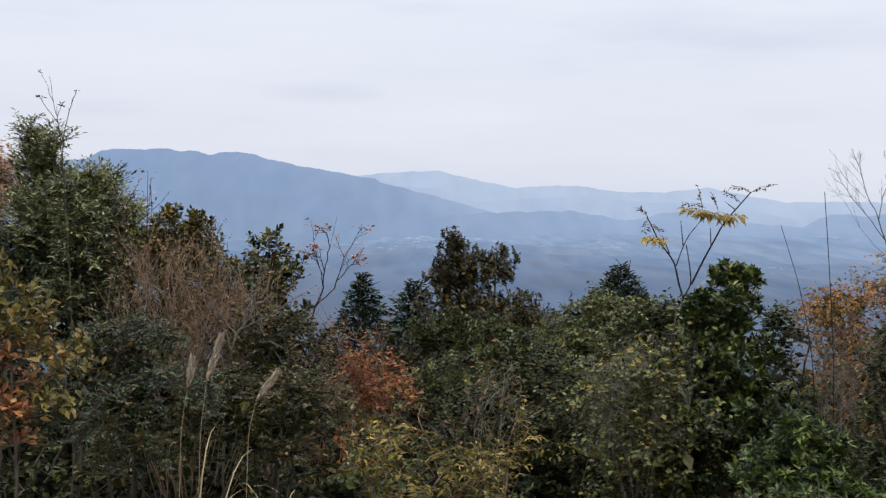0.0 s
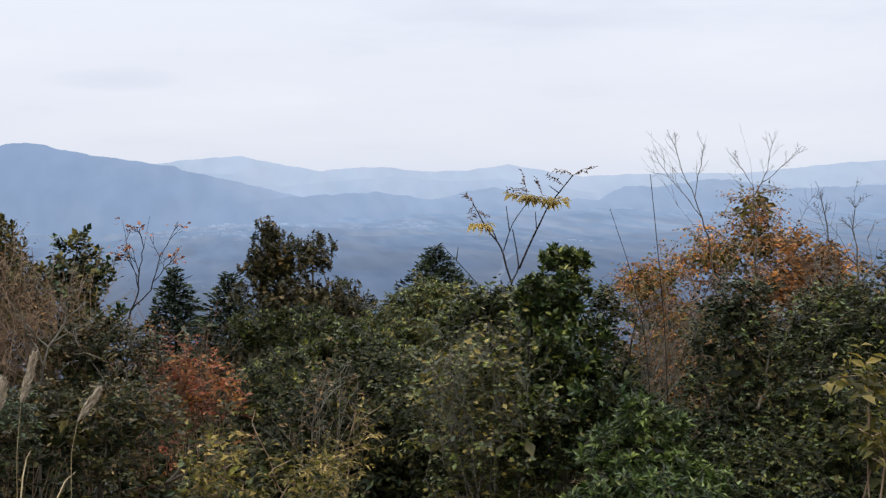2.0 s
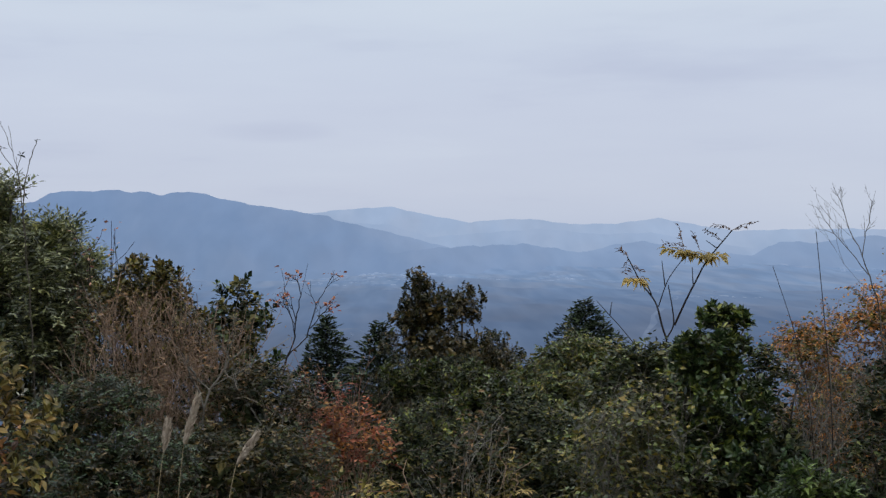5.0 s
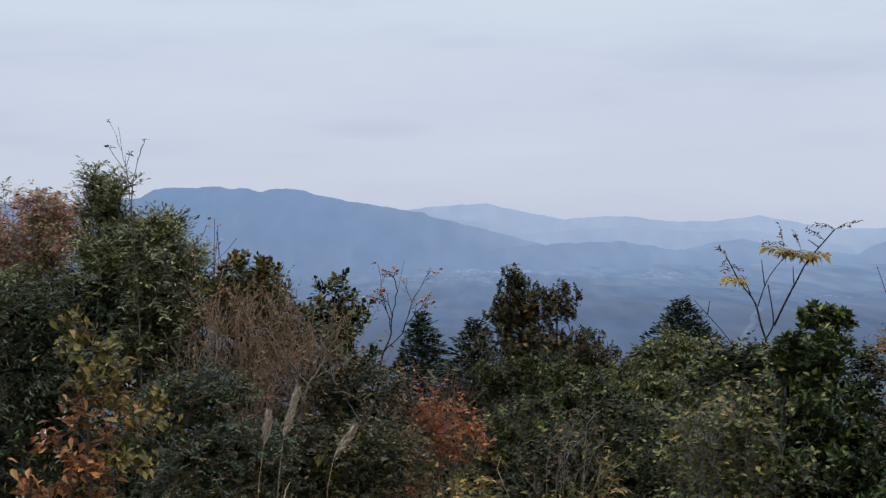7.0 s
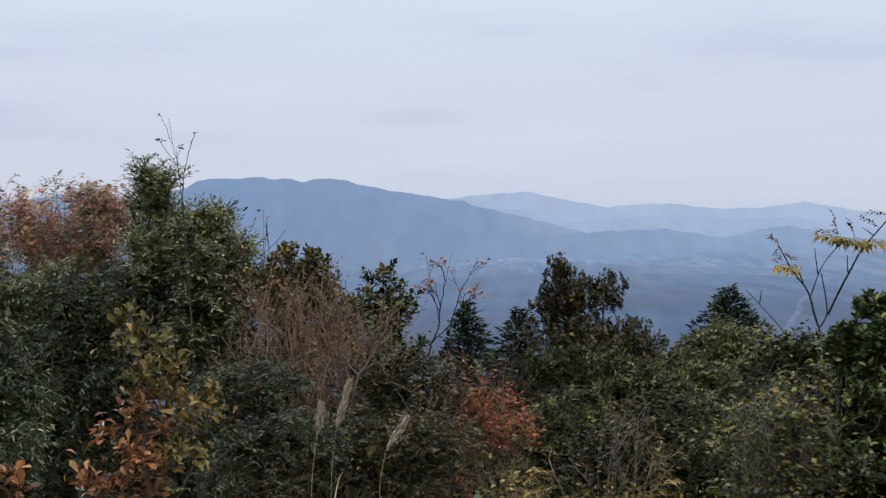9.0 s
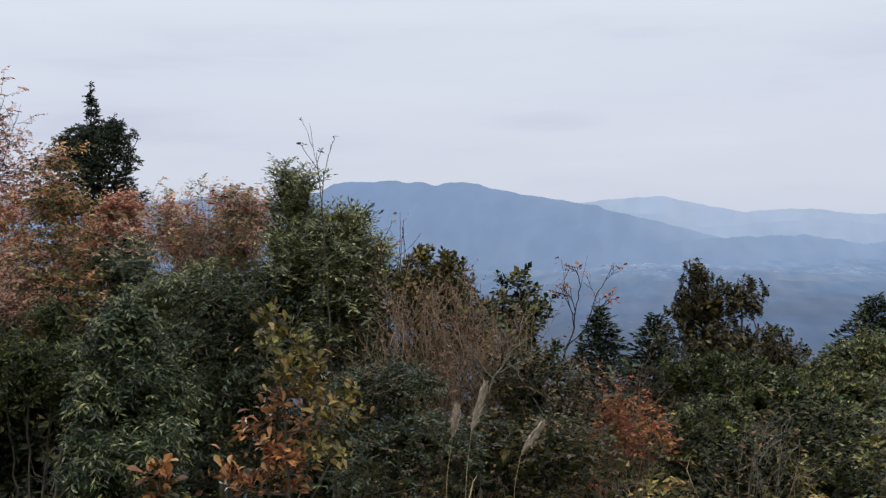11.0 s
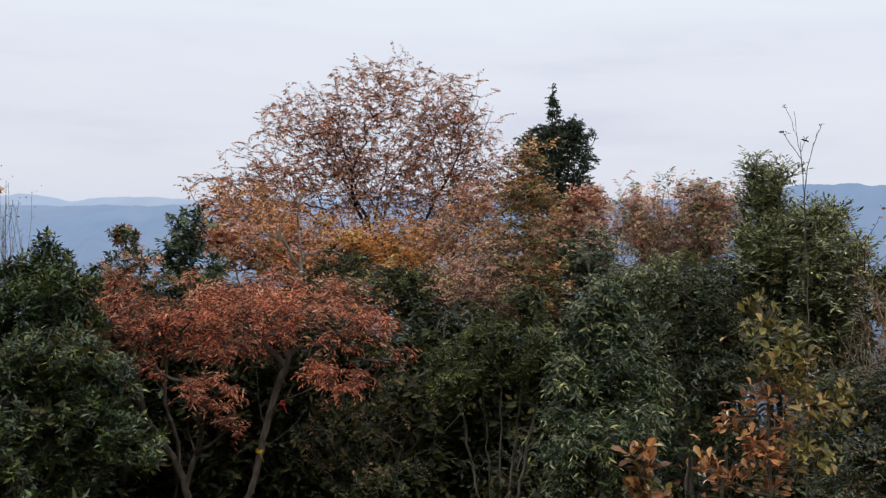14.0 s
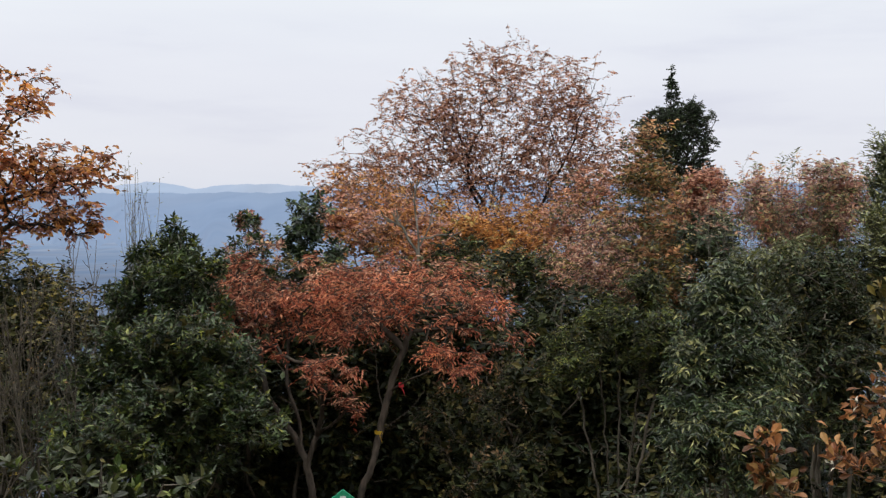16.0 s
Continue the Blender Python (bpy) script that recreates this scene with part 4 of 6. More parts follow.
# ---- the slope in front of the lookout ----
plant("camellia_tree", "tall dark evergreen tree with bronzed leaf tips and two tops", "tree",
      [(0.37, 15.58, 0.84, 0.19, 0.34), (0.50, 15.55, 0.44, 0.42, 0.44), (0.97, 15.53, 0.43, 0.34, 0.40), (0.64, 15.49, -0.11, 0.88, 0.48), (1.33, 15.23, -0.26, 0.46, 0.39), (0.70, 15.19, -0.86, 1.18, 0.63), (1.62, 15.20, -0.50, 0.42, 0.36), (1.95, 15.20, -0.80, 0.40, 0.36), (0.22, 15.62, 0.28, 0.32, 0.30)],
      "brownish", tips=1400, per=14, size=0.10, width=0.3, thick=0.10, gaps=0.18, shoot=0.2, step=0.3, seed=11, puff=0.45, inner="brownish", core=2.0, fine=0.42, tight=0.10, clump=6, style="whorl", second=("dark", 0.5))
conifer("cypress", "dark green cypress beside a bronzed evergreen", (-0.20, 16.40, 0.16), 0.55, 0.9, 12)
conifer("cypress", "small dark green cypress with a pointed top", (-1.09, 18.09, 0.12), 0.58, 0.8, 13)
conifer("cypress", "small dark blue-green cypress rising behind olive bushes", (3.66, 21.02, 0.16), 0.86, 1.5, 14)
plant("olive_bush", "rounded olive-green bush with drooping leaves", "bush",
      [(1.56, 9.30, 0.42, 0.39, 0.22), (1.83, 9.03, 0.33, 0.26, 0.21), (1.31, 9.41, 0.25, 0.25, 0.22), (1.90, 8.68, 0.19, 0.23, 0.21), (1.45, 8.75, 0.06, 0.55, 0.37)],
      "olive", tips=1000, per=16, size=0.09, width=0.17, thick=0.04, gaps=0.35, shoot=0.25, droop=0.6, seed=15, puff=0.50, core=1.4, fine=0.5, second=("mid", 0.6))
plant("green_bush", "dense mid-green bush with paler shoot tips", "bush",
      [(0.39, 9.40, 0.27, 0.46, 0.22), (0.74, 9.06, 0.17, 0.42, 0.24), (0.49, 8.62, -0.11, 0.68, 0.41), (0.10, 9.41, 0.33, 0.15, 0.17)],
      "mid", tips=950, per=13, size=0.085, width=0.26, thick=0.04, gaps=0.35, shoot=0.22, seed=16, puff=0.45, fine=0.5, style="whorl", second=("dark", 0.6))
plant("green_bush", "dark leafy bush under lighter ones", "bush",
      [(0.95, 7.58, 0.04, 0.44, 0.36), (0.64, 7.14, -0.23, 0.49, 0.42), (1.13, 6.88, -0.19, 0.41, 0.41)],
      "dark", tips=800, per=13, size=0.08, width=0.28, thick=0.03, gaps=0.4, shoot=0.22, seed=17, puff=0.45, fine=0.48, second=("mid", 0.1))
plant("glossy_shrub", "glossy broad-leaved evergreen shrub with whorled leaves", "shrub",
      [(1.92, 6.29, 1.05, 0.16, 0.11), (1.89, 6.28, 0.87, 0.21, 0.15), (1.89, 6.25, 0.64, 0.27, 0.20), (1.88, 6.19, 0.28, 0.26, 0.30)],
      "glossy", tips=640, per=10, size=0.08, width=0.24, shape="oval", thick=0.03, gaps=0.35, shoot=0.08, spread=1.0, droop=0.0, seed=18, puff=0.50, clump=3, style="whorl", second=("mid", 0.5))
plant("fresh_green_shrub", "low shrub with fresh green whorls of narrow leaves", "shrub",
      [(1.90, 4.71, 0.49, 0.13, 0.12), (1.85, 4.69, 0.33, 0.25, 0.16), (1.75, 4.67, 0.14, 0.29, 0.21), (2.00, 4.58, 0.15, 0.21, 0.21)],
      "bright", tips=480, per=14, size=0.08, width=0.16, shape="fold", thick=0.015, gaps=0.35, shoot=0.06, spread=1.1, droop=0.15, seed=19, puff=0.50, clump=4, style="whorl", second=("glossy", 0.45))
plant("orange_tree", "orange autumn tree hung with withering leaves", "tree",
      [(5.72, 11.67, 1.17, 0.28, 0.25), (5.74, 11.63, 0.79, 0.41, 0.30), (5.19, 11.44, 0.60, 0.52, 0.32), (4.37, 11.32, 0.38, 0.47, 0.28), (4.63, 11.16, -0.10, 0.81, 0.50), (6.00, 11.46, 0.32, 0.47, 0.40), (4.84, 10.75, -0.64, 0.74, 0.43)],
      "orange", tips=1800, per=7, size=0.075, width=0.24, bark="twig", thick=0.06, gaps=0.45, shoot=0.3, droop=0.6, step=0.25, seed=20, inner="olive", core=1.3, second=("olive", 0.4))
plant("dark_bush", "dull brown-green bush behind an orange tree", "bush",
      [(4.56, 12.22, -0.78, 0.60, 0.35), (5.10, 12.01, -0.70, 0.70, 0.40), (5.73, 11.73, -0.61, 0.80, 0.45), (6.33, 11.42, -0.46, 0.80, 0.50), (6.80, 11.15, -0.31, 0.70, 0.50)], "olive", tips=520, per=10, size=0.11, width=0.2, gaps=0.2, seed=97, puff=0.5, core=2.0, fine=0.7, second=("dry", 0.4))
plant("bare_sapling", "slender bare sapling with fine upright twigs", "tree",
      [(2.94, 7.01, 1.60, 0.29, 0.31), (3.12, 6.92, 1.19, 0.19, 0.31)], "dry",
      stems=[[(3.17, 6.83, 0.56), (3.12, 6.92, 1.15), (3.04, 6.96, 1.41), (2.94, 7.01, 1.64), (2.75, 7.08, 1.86)], [(3.04, 6.96, 1.41), (3.06, 6.96, 1.56), (3.11, 6.93, 1.82)], [(2.96, 7.00, 1.61), (2.93, 7.01, 1.73), (2.88, 7.03, 1.85)], [(3.08, 6.94, 1.28), (2.92, 7.02, 1.51), (2.81, 7.06, 1.68)]],
      foot=(3.11, 6.63, -0.44)[:2], tips=70, per=0, thick=0.0045, thin=0.0009, gaps=0.1, step=0.14, seed=21, curl=0.12, levels=[(6, 0.34, 34, 0.3), (4, 0.45, 36, 0.3)], power=0.6, rich=1.0, bark="bark")
plant("bare_sapling", "bare twiggy treetop standing over orange leaves", "tree",
      [(3.83, 7.59, 1.63, 0.33, 0.30), (3.77, 7.61, 1.18, 0.22, 0.35)], "dry",
      stems=[[(3.72, 7.55, 0.44), (3.79, 7.59, 1.10), (3.77, 7.62, 1.47), (3.73, 7.64, 1.72), (3.68, 7.65, 1.92)], [(3.77, 7.61, 1.41), (3.86, 7.57, 1.59), (3.90, 7.55, 1.83)], [(3.77, 7.62, 1.49), (3.68, 7.66, 1.62), (3.63, 7.69, 1.70)], [(3.81, 7.60, 1.49), (3.97, 7.52, 1.63), (4.06, 7.47, 1.73)]],
      foot=(3.61, 7.35, -0.68)[:2], tips=60, per=0, thick=0.0045, thin=0.0009, gaps=0.1, step=0.14, seed=22, curl=0.12, levels=[(6, 0.34, 34, 0.3), (4, 0.45, 36, 0.3)], power=0.6, rich=1.0, bark="bark")
plant("bare_tree", "leafless tree with crooked dark branches", "tree",
      [(4.48, 7.80, 1.24, 0.32, 0.23), (4.72, 7.65, 1.16, 0.28, 0.32), (4.47, 7.77, 0.81, 0.37, 0.23)], "dry",
      stems=[[(4.65, 7.58, 0.23), (4.64, 7.67, 0.86), (4.47, 7.79, 1.03), (4.23, 7.94, 1.20)], [(4.64, 7.67, 0.82), (4.63, 7.71, 1.41)], [(4.47, 7.79, 1.03), (4.41, 7.85, 1.46)]],
      foot=(4.59, 7.38, -0.74)[:2], tips=90, per=0, thick=0.008, thin=0.0014, gaps=0.1, step=0.16, seed=23, curl=0.14, levels=[(10, 0.26, 42, 0.4), (5, 0.5, 40, 0.25)], power=0.75, rich=1.0, bark="bark")
plant("dark_shrub", "dark evergreen shrub before the orange tree", "shrub",
      [(2.53, 7.18, 0.48, 0.18, 0.37), (3.20, 6.61, 0.73, 0.21, 0.19), (3.19, 6.56, 0.37, 0.32, 0.27), (3.17, 6.48, -0.04, 0.38, 0.34), (3.01, 6.25, -0.33, 0.37, 0.29)],
      "dark", tips=720, per=13, size=0.075, width=0.24, thick=0.03, gaps=0.4, shoot=0.18, seed=24, puff=0.45, fine=0.5, second=("glossy", 0.3))
plant("green_bush", "wide green bush at the edge of the clearing", "bush",
      [(3.77, 6.51, 0.51, 0.35, 0.29), (3.60, 6.06, 0.14, 0.44, 0.41), (4.00, 6.13, 0.49, 0.42, 0.49), (3.26, 5.69, -0.18, 0.42, 0.31)],
      "dark", tips=900, per=12, size=0.07, width=0.26, thick=0.03, gaps=0.4, shoot=0.2, seed=25, puff=0.45, fine=0.5, second=("mid", 0.4))
plant("thin_shrub", "thin shrub with scattered yellow leaves and bare stems", "shrub",
      [(1.43, 5.93, 0.51, 0.29, 0.24), (1.27, 5.90, 0.18, 0.35, 0.32), (1.53, 5.81, 0.06, 0.30, 0.35), (1.19, 5.82, -0.17, 0.32, 0.19)],
      "olive", tips=420, per=7, size=0.06, width=0.30, bark="bark", thick=0.012, thin=0.002, gaps=0.45, shoot=0.2, droop=0.4, seed=26, inner="olive", core=0.4, second=("mid", 0.45))
plant("red_shrub", "small shrub with fiery orange-red leaves on bare twigs", "shrub",
      [(-0.50, 7.80, 0.30, 0.20, 0.14), (-0.26, 7.82, 0.16, 0.24, 0.11), (-0.07, 7.82, 0.12, 0.17, 0.12), (-0.38, 7.81, 0.03, 0.24, 0.10), (-0.16, 7.82, -0.00, 0.22, 0.08)],
      "red", tips=240, per=8, size=0.075, width=0.26, bark="twig", thick=0.008, thin=0.002, gaps=0.5, shoot=0.2, droop=0.3, seed=27, lift=0.02, keep=0.5, shoots=10, levels=[(5, 0.45, 40, 0.35), (4, 0.5, 40, 0.3), (3, 0.5, 40, 0.3)], second=("orange", 0.5))
plant("twiggy_shrub", "leafless reddish-brown twiggy shrub", "shrub",
      [(-0.62, 7.66, 0.28, 0.30, 0.36), (-0.43, 7.68, 0.31, 0.28, 0.32)], "dry", tips=420, per=4, size=0.05, width=0.26, bark="redtwig", thick=0.007, thin=0.002,
      gaps=0.1, shoot=0.2, step=0.12, seed=28, curl=0.15, keep=0.4, shoots=16, levels=[(6, 0.5, 42, 0.25), (5, 0.5, 45, 0.25)])
plant("red_leaf_sapling", "slender sapling with a few red leaves", "tree",
      [(-0.66, 8.35, 1.04, 0.19, 0.19), (-0.52, 8.37, 1.12, 0.17, 0.17), (-0.81, 8.33, 0.88, 0.13, 0.15), (-0.59, 8.34, 0.79, 0.17, 0.17)], "red",
      stems=[[(-0.80, 8.34, 0.38), (-0.76, 8.34, 0.62), (-0.71, 8.35, 0.73), (-0.69, 8.35, 0.90), (-0.65, 8.35, 1.09), (-0.60, 8.35, 1.32)], [(-0.75, 8.34, 0.63), (-0.61, 8.35, 0.77), (-0.54, 8.36, 1.01), (-0.45, 8.36, 1.17), (-0.40, 8.37, 1.27)], [(-0.70, 8.35, 0.78), (-0.75, 8.34, 1.01), (-0.79, 8.34, 1.25)], [(-0.69, 8.35, 0.90), (-0.72, 8.34, 1.01), (-0.87, 8.33, 1.05)], [(-0.59, 8.35, 0.80), (-0.49, 8.36, 0.95), (-0.42, 8.37, 1.02)], [(-0.65, 8.35, 1.09), (-0.68, 8.35, 1.20), (-0.72, 8.34, 1.22)]],
      foot=(-0.89, 8.13, -0.33)[:2], tips=46, per=3, size=0.065, width=0.3, bark="darkbark", thick=0.0075, thin=0.0014, gaps=0.1, shoot=0.1, seed=29, keep=0.42, levels=[(5, 0.30, 38, 0.3), (3, 0.5, 38, 0.3)], second=("rust", 0.5))
plant("olive_shrub", "upright shrub with sparse round olive leaves", "shrub",
      [(-1.19, 8.80, 1.08, 0.18, 0.15), (-1.19, 8.79, 0.84, 0.25, 0.21), (-1.20, 8.75, 0.50, 0.30, 0.27), (-1.08, 8.62, 0.17, 0.32, 0.36)],
      "glossy", tips=280, per=9, size=0.10, width=0.32, thick=0.022, gaps=0.45, shoot=0.14, seed=30, clump=3, style="whorl", second=("olive", 0.6))
plant("mound_bush", "rounded bush of dark olive leaves behind dry twigs", "bush",
      [(-1.60, 7.73, 1.22, 0.20, 0.16), (-1.73, 7.69, 1.07, 0.36, 0.22), (-1.65, 7.68, 0.79, 0.44, 0.28), (-1.66, 7.54, 0.47, 0.48, 0.28)],
      "olive", tips=700, per=11, size=0.07, width=0.3, thick=0.025, gaps=0.4, shoot=0.18, seed=31, puff=0.50, inner="olive", style="whorl", second=("brownish", 0.4))
plant("dry_thicket", "thicket of dry brown leafless stems", "shrub",
      [(-1.57, 7.00, 0.94, 0.44, 0.28), (-1.02, 7.08, 0.82, 0.29, 0.26), (-1.32, 6.81, 0.65, 0.54, 0.25), (-1.71, 6.75, 0.86, 0.29, 0.29)], "dry",
      tips=900, per=5, size=0.06, width=0.2, bark="twig", thick=0.013, thin=0.0026, gaps=0.05, shoot=0.2, step=0.13, wobble=0.1, seed=32, lift=0.2, curl=0.12, keep=0.6, shoots=36, levels=[(5, 0.5, 36, 0.3), (4, 0.45, 40, 0.3)])
plant("bare_shrub", "crooked pale bare branches in front of dark shrubs", "shrub",
      [(-0.99, 6.60, 0.88, 0.35, 0.30), (-0.69, 6.64, 0.60, 0.30, 0.30)], "dry",
      stems=[[(-1.11, 6.58, 0.30), (-1.07, 6.58, 0.54), (-1.04, 6.59, 0.64), (-0.98, 6.60, 0.72), (-0.93, 6.61, 0.81), (-0.94, 6.61, 0.89), (-0.86, 6.62, 0.97), (-0.81, 6.62, 1.05)], [(-0.93, 6.61, 0.81), (-0.87, 6.62, 0.85), (-0.83, 6.62, 0.88)], [(-1.07, 6.58, 0.54), (-1.10, 6.58, 0.64), (-1.15, 6.57, 0.72), (-1.16, 6.57, 0.82)], [(-0.74, 6.63, 0.20), (-0.71, 6.63, 0.38), (-0.64, 6.64, 0.53), (-0.60, 6.65, 0.64)], [(-1.04, 6.59, 0.64), (-1.10, 6.58, 0.70), (-1.21, 6.56, 0.88)], [(-0.71, 6.63, 0.38), (-0.81, 6.62, 0.54), (-0.89, 6.61, 0.66), (-0.91, 6.61, 0.74)]],
      foot=(-0.93, 6.61, 0.06)[:2], tips=30, per=2, size=0.05, width=0.25, bark="palebark", thick=0.009, thin=0.0015, gaps=0.1, seed=96, core=0, keep=0.25, curl=0.16, levels=[(5, 0.28, 40, 0.35), (3, 0.5, 40, 0.3)], power=0.4)
plant("tall_twig", "thin upright bare twigs with a few red leaves", "shrub",
      [(-1.86, 7.68, 1.50, 0.10, 0.16), (-1.73, 7.71, 1.38, 0.08, 0.10), (-2.02, 7.63, 1.34, 0.14, 0.10)], "rust",
      tips=40, per=3, size=0.05, width=0.3, bark="darkbark", thick=0.006, thin=0.002, gaps=0.1, seed=33, core=0, keep=0.6, shoots=7, levels=[(5, 0.35, 30, 0.4)])
plant("dark_shrub", "dark small-leaved shrub beside pampas grass", "shrub",
      [(-1.52, 6.13, 0.56, 0.33, 0.25), (-1.38, 5.90, 0.30, 0.38, 0.29), (-1.74, 6.04, 0.39, 0.26, 0.33)],
      "teal", tips=620, per=16, size=0.06, width=0.18, thick=0.02, gaps=0.35, shoot=0.18, droop=0.4, seed=34, puff=0.45, second=("brownish", 0.4), fine=0.5)
plant("dark_shrub", "low dark shrub under dry stems", "shrub",
      [(-0.81, 6.85, 0.43, 0.39, 0.29), (-0.56, 6.03, 0.29, 0.29, 0.22), (-0.88, 6.18, 0.20, 0.39, 0.26)],
      "dark", tips=560, per=11, size=0.065, width=0.26, thick=0.02, gaps=0.4, shoot=0.18, seed=35, puff=0.45, fine=0.5, second=("brownish", 0.5))
plant("twiggy_shrub", "pale leafless twigs before the orange tree", "shrub",
      [(3.18, 7.68, 0.39, 0.39, 0.26), (3.48, 7.57, 0.52, 0.30, 0.30), (2.94, 7.51, 0.14, 0.29, 0.25)], "dry", tips=100, per=3, size=0.06, width=0.25, bark="palebark", seed=36,
      levels=[(5, 0.5, 50, 0.25), (4, 0.5, 50, 0.3)], shoots=30, thick=0.011, thin=0.0021, keep=0.1, curl=0.2)
plant("twiggy_shrub", "tangle of pale bare twigs with a few brown leaves", "shrub",
      [(4.24, 7.44, 0.77, 0.35, 0.26), (4.47, 7.29, 0.70, 0.35, 0.31), (4.06, 7.50, 0.52, 0.26, 0.22)], "dry", tips=100, per=3, size=0.06, width=0.25, bark="palebark", seed=37,
      levels=[(5, 0.5, 50, 0.25), (4, 0.5, 50, 0.3)], shoots=26, thick=0.011, thin=0.0021, keep=0.2, curl=0.2)
plant("red_leaf_bush", "brown-red leafy bush between bare twigs", "bush",
      [(5.04, 9.18, 0.83, 0.30, 0.22), (5.20, 9.07, 0.58, 0.38, 0.27), (4.86, 9.23, 0.37, 0.38, 0.32)], "orange", tips=260, per=8, size=0.10, width=0.24, bark="twig", thick=0.015, gaps=0.4, seed=38, core=0.2, inner="dry", second=("dry", 0.5))
plant("thin_shrub", "thin shrub of pale upright stems with few leaves", "shrub",
      [(1.39, 5.74, 0.54, 0.34, 0.28), (1.13, 5.77, 0.42, 0.25, 0.25), (1.64, 5.65, 0.44, 0.22, 0.28)], "olive", tips=100, per=4, size=0.07, width=0.26, bark="palebark", seed=39,
      levels=[(6, 0.3, 38, 0.35), (4, 0.45, 40, 0.3)], shoots=12, thick=0.006, thin=0.0015, keep=0.3, curl=0.12, second=("yellow", 0.12))
plant("thin_shrub", "spindly shrub with curled pale leaves", "shrub",
      [(0.59, 6.05, 0.40, 0.22, 0.22), (0.37, 6.05, 0.28, 0.19, 0.19)], "dry", tips=40, per=4, size=0.07, width=0.2, bark="palebark", seed=40,
      levels=[(6, 0.3, 38, 0.35), (4, 0.45, 40, 0.3)], shoots=4, thick=0.006, thin=0.0015, keep=0.3, curl=0.14)

plant("green_bush", "dark leafy bush at the foot of a nearly bare tree", "bush",
      [(1.67, 6.85, 0.63, 0.24, 0.17), (1.54, 6.98, 0.51, 0.28, 0.20), (1.80, 6.71, 0.58, 0.20, 0.20), (1.52, 6.58, 0.33, 0.40, 0.30)],
      "dark", tips=700, per=12, size=0.08, width=0.24, thick=0.02, gaps=0.3, shoot=0.2, seed=91, puff=0.5, fine=0.55, second=("mid", 0.35))
plant("glossy_shrub", "low glossy evergreen shrub, dark below a leafy top", "shrub",
      [(1.84, 5.96, 0.11, 0.34, 0.20), (2.12, 5.98, 0.19, 0.20, 0.20), (1.61, 5.82, 0.10, 0.20, 0.18)],
      "glossy", tips=420, per=9, size=0.085, width=0.24, shape="oval", thick=0.02, gaps=0.3, shoot=0.08, spread=1.0, droop=0.05, seed=92, puff=0.5, fine=0.6, style="whorl", second=("dark", 0.5))
plant("yellow_sprig", "arching sprays of yellow-green leaves over dark shrubs", "shrub",
      [(2.13, 3.34, 0.89, 0.09, 0.06), (2.11, 3.23, 0.74, 0.09, 0.07)], "yellowgreen", tips=14, per=11, size=0.10, width=0.2, shape="fold", bark="twig", thick=0.006, thin=0.002, gaps=0.0, shoot=0.24, droop=0.4, seed=93, core=0, clump=2)

# ---- the left side ----
plant("evergreen_tree", "tall narrow-leaved evergreen tree with whip-like top shoots", "tree",
      [(-3.49, 9.76, 2.04, 0.06, 0.14), (-3.54, 9.93, 1.84, 0.10, 0.20), (-3.22, 9.59, 1.91, 0.09, 0.20), (-3.45, 9.93, 1.69, 0.18, 0.20), (-3.36, 9.86, 1.41, 0.26, 0.24), (-2.94, 9.71, 1.50, 0.15, 0.14), (-2.91, 10.19, 1.56, 0.09, 0.09), (-3.18, 9.76, 1.18, 0.42, 0.30), (-2.84, 9.86, 1.04, 0.30, 0.34)],
      "sasa", tips=1100, per=14, size=0.10, width=0.15, thick=0.07, gaps=0.45, shoot=0.28, droop=-0.1, step=0.22, seed=41, puff=0.50, core=2.2, facing=0.85, inner="sasa", tight=0.17, second=("mid", 0.12))
# The tall tree's own lower crown, its shade put into near-black leaves.
plant("dark_bush", "lower crown of a tall evergreen, shade put into its dark leaves", "bush",
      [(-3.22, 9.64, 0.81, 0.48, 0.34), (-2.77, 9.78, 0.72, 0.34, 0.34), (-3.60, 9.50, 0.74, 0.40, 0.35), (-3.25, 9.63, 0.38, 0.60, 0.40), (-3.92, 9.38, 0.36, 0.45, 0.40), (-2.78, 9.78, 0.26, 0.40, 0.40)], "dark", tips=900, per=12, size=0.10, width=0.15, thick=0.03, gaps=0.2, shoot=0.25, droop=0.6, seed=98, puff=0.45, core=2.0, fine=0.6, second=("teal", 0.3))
plant("whip_shoots", "long thin almost leafless shoots rising beside an evergreen", "shrub",
      [(-2.23, 6.67, 2.16, 0.05, 0.11), (-2.10, 6.71, 2.05, 0.05, 0.11), (-2.14, 6.70, 1.64, 0.08, 0.18)], "dark",
      stems=[[(-2.10, 6.71, 0.76), (-2.12, 6.71, 1.19), (-2.14, 6.70, 1.48), (-2.15, 6.70, 1.62), (-2.16, 6.69, 1.80), (-2.18, 6.69, 1.96), (-2.23, 6.67, 2.14), (-2.27, 6.66, 2.23)], [(-2.18, 6.69, 1.92), (-2.23, 6.67, 2.00), (-2.28, 6.66, 2.08)], [(-2.14, 6.70, 1.55), (-2.15, 6.70, 1.70), (-2.14, 6.70, 1.87), (-2.11, 6.71, 2.01), (-2.07, 6.72, 2.13)], [(-2.18, 6.69, 1.96), (-2.16, 6.70, 2.03)], [(-2.14, 6.70, 1.82), (-2.18, 6.69, 1.89)]],
      foot=(-2.09, 6.72), tips=30, per=4, size=0.05, width=0.2, thick=0.0042, thin=0.0014, gaps=0.0, shoot=0.02, seed=42, keep=0.5, power=0.5, levels=[(7, 0.08, 25, 0.5)], core=0, bark="bark")
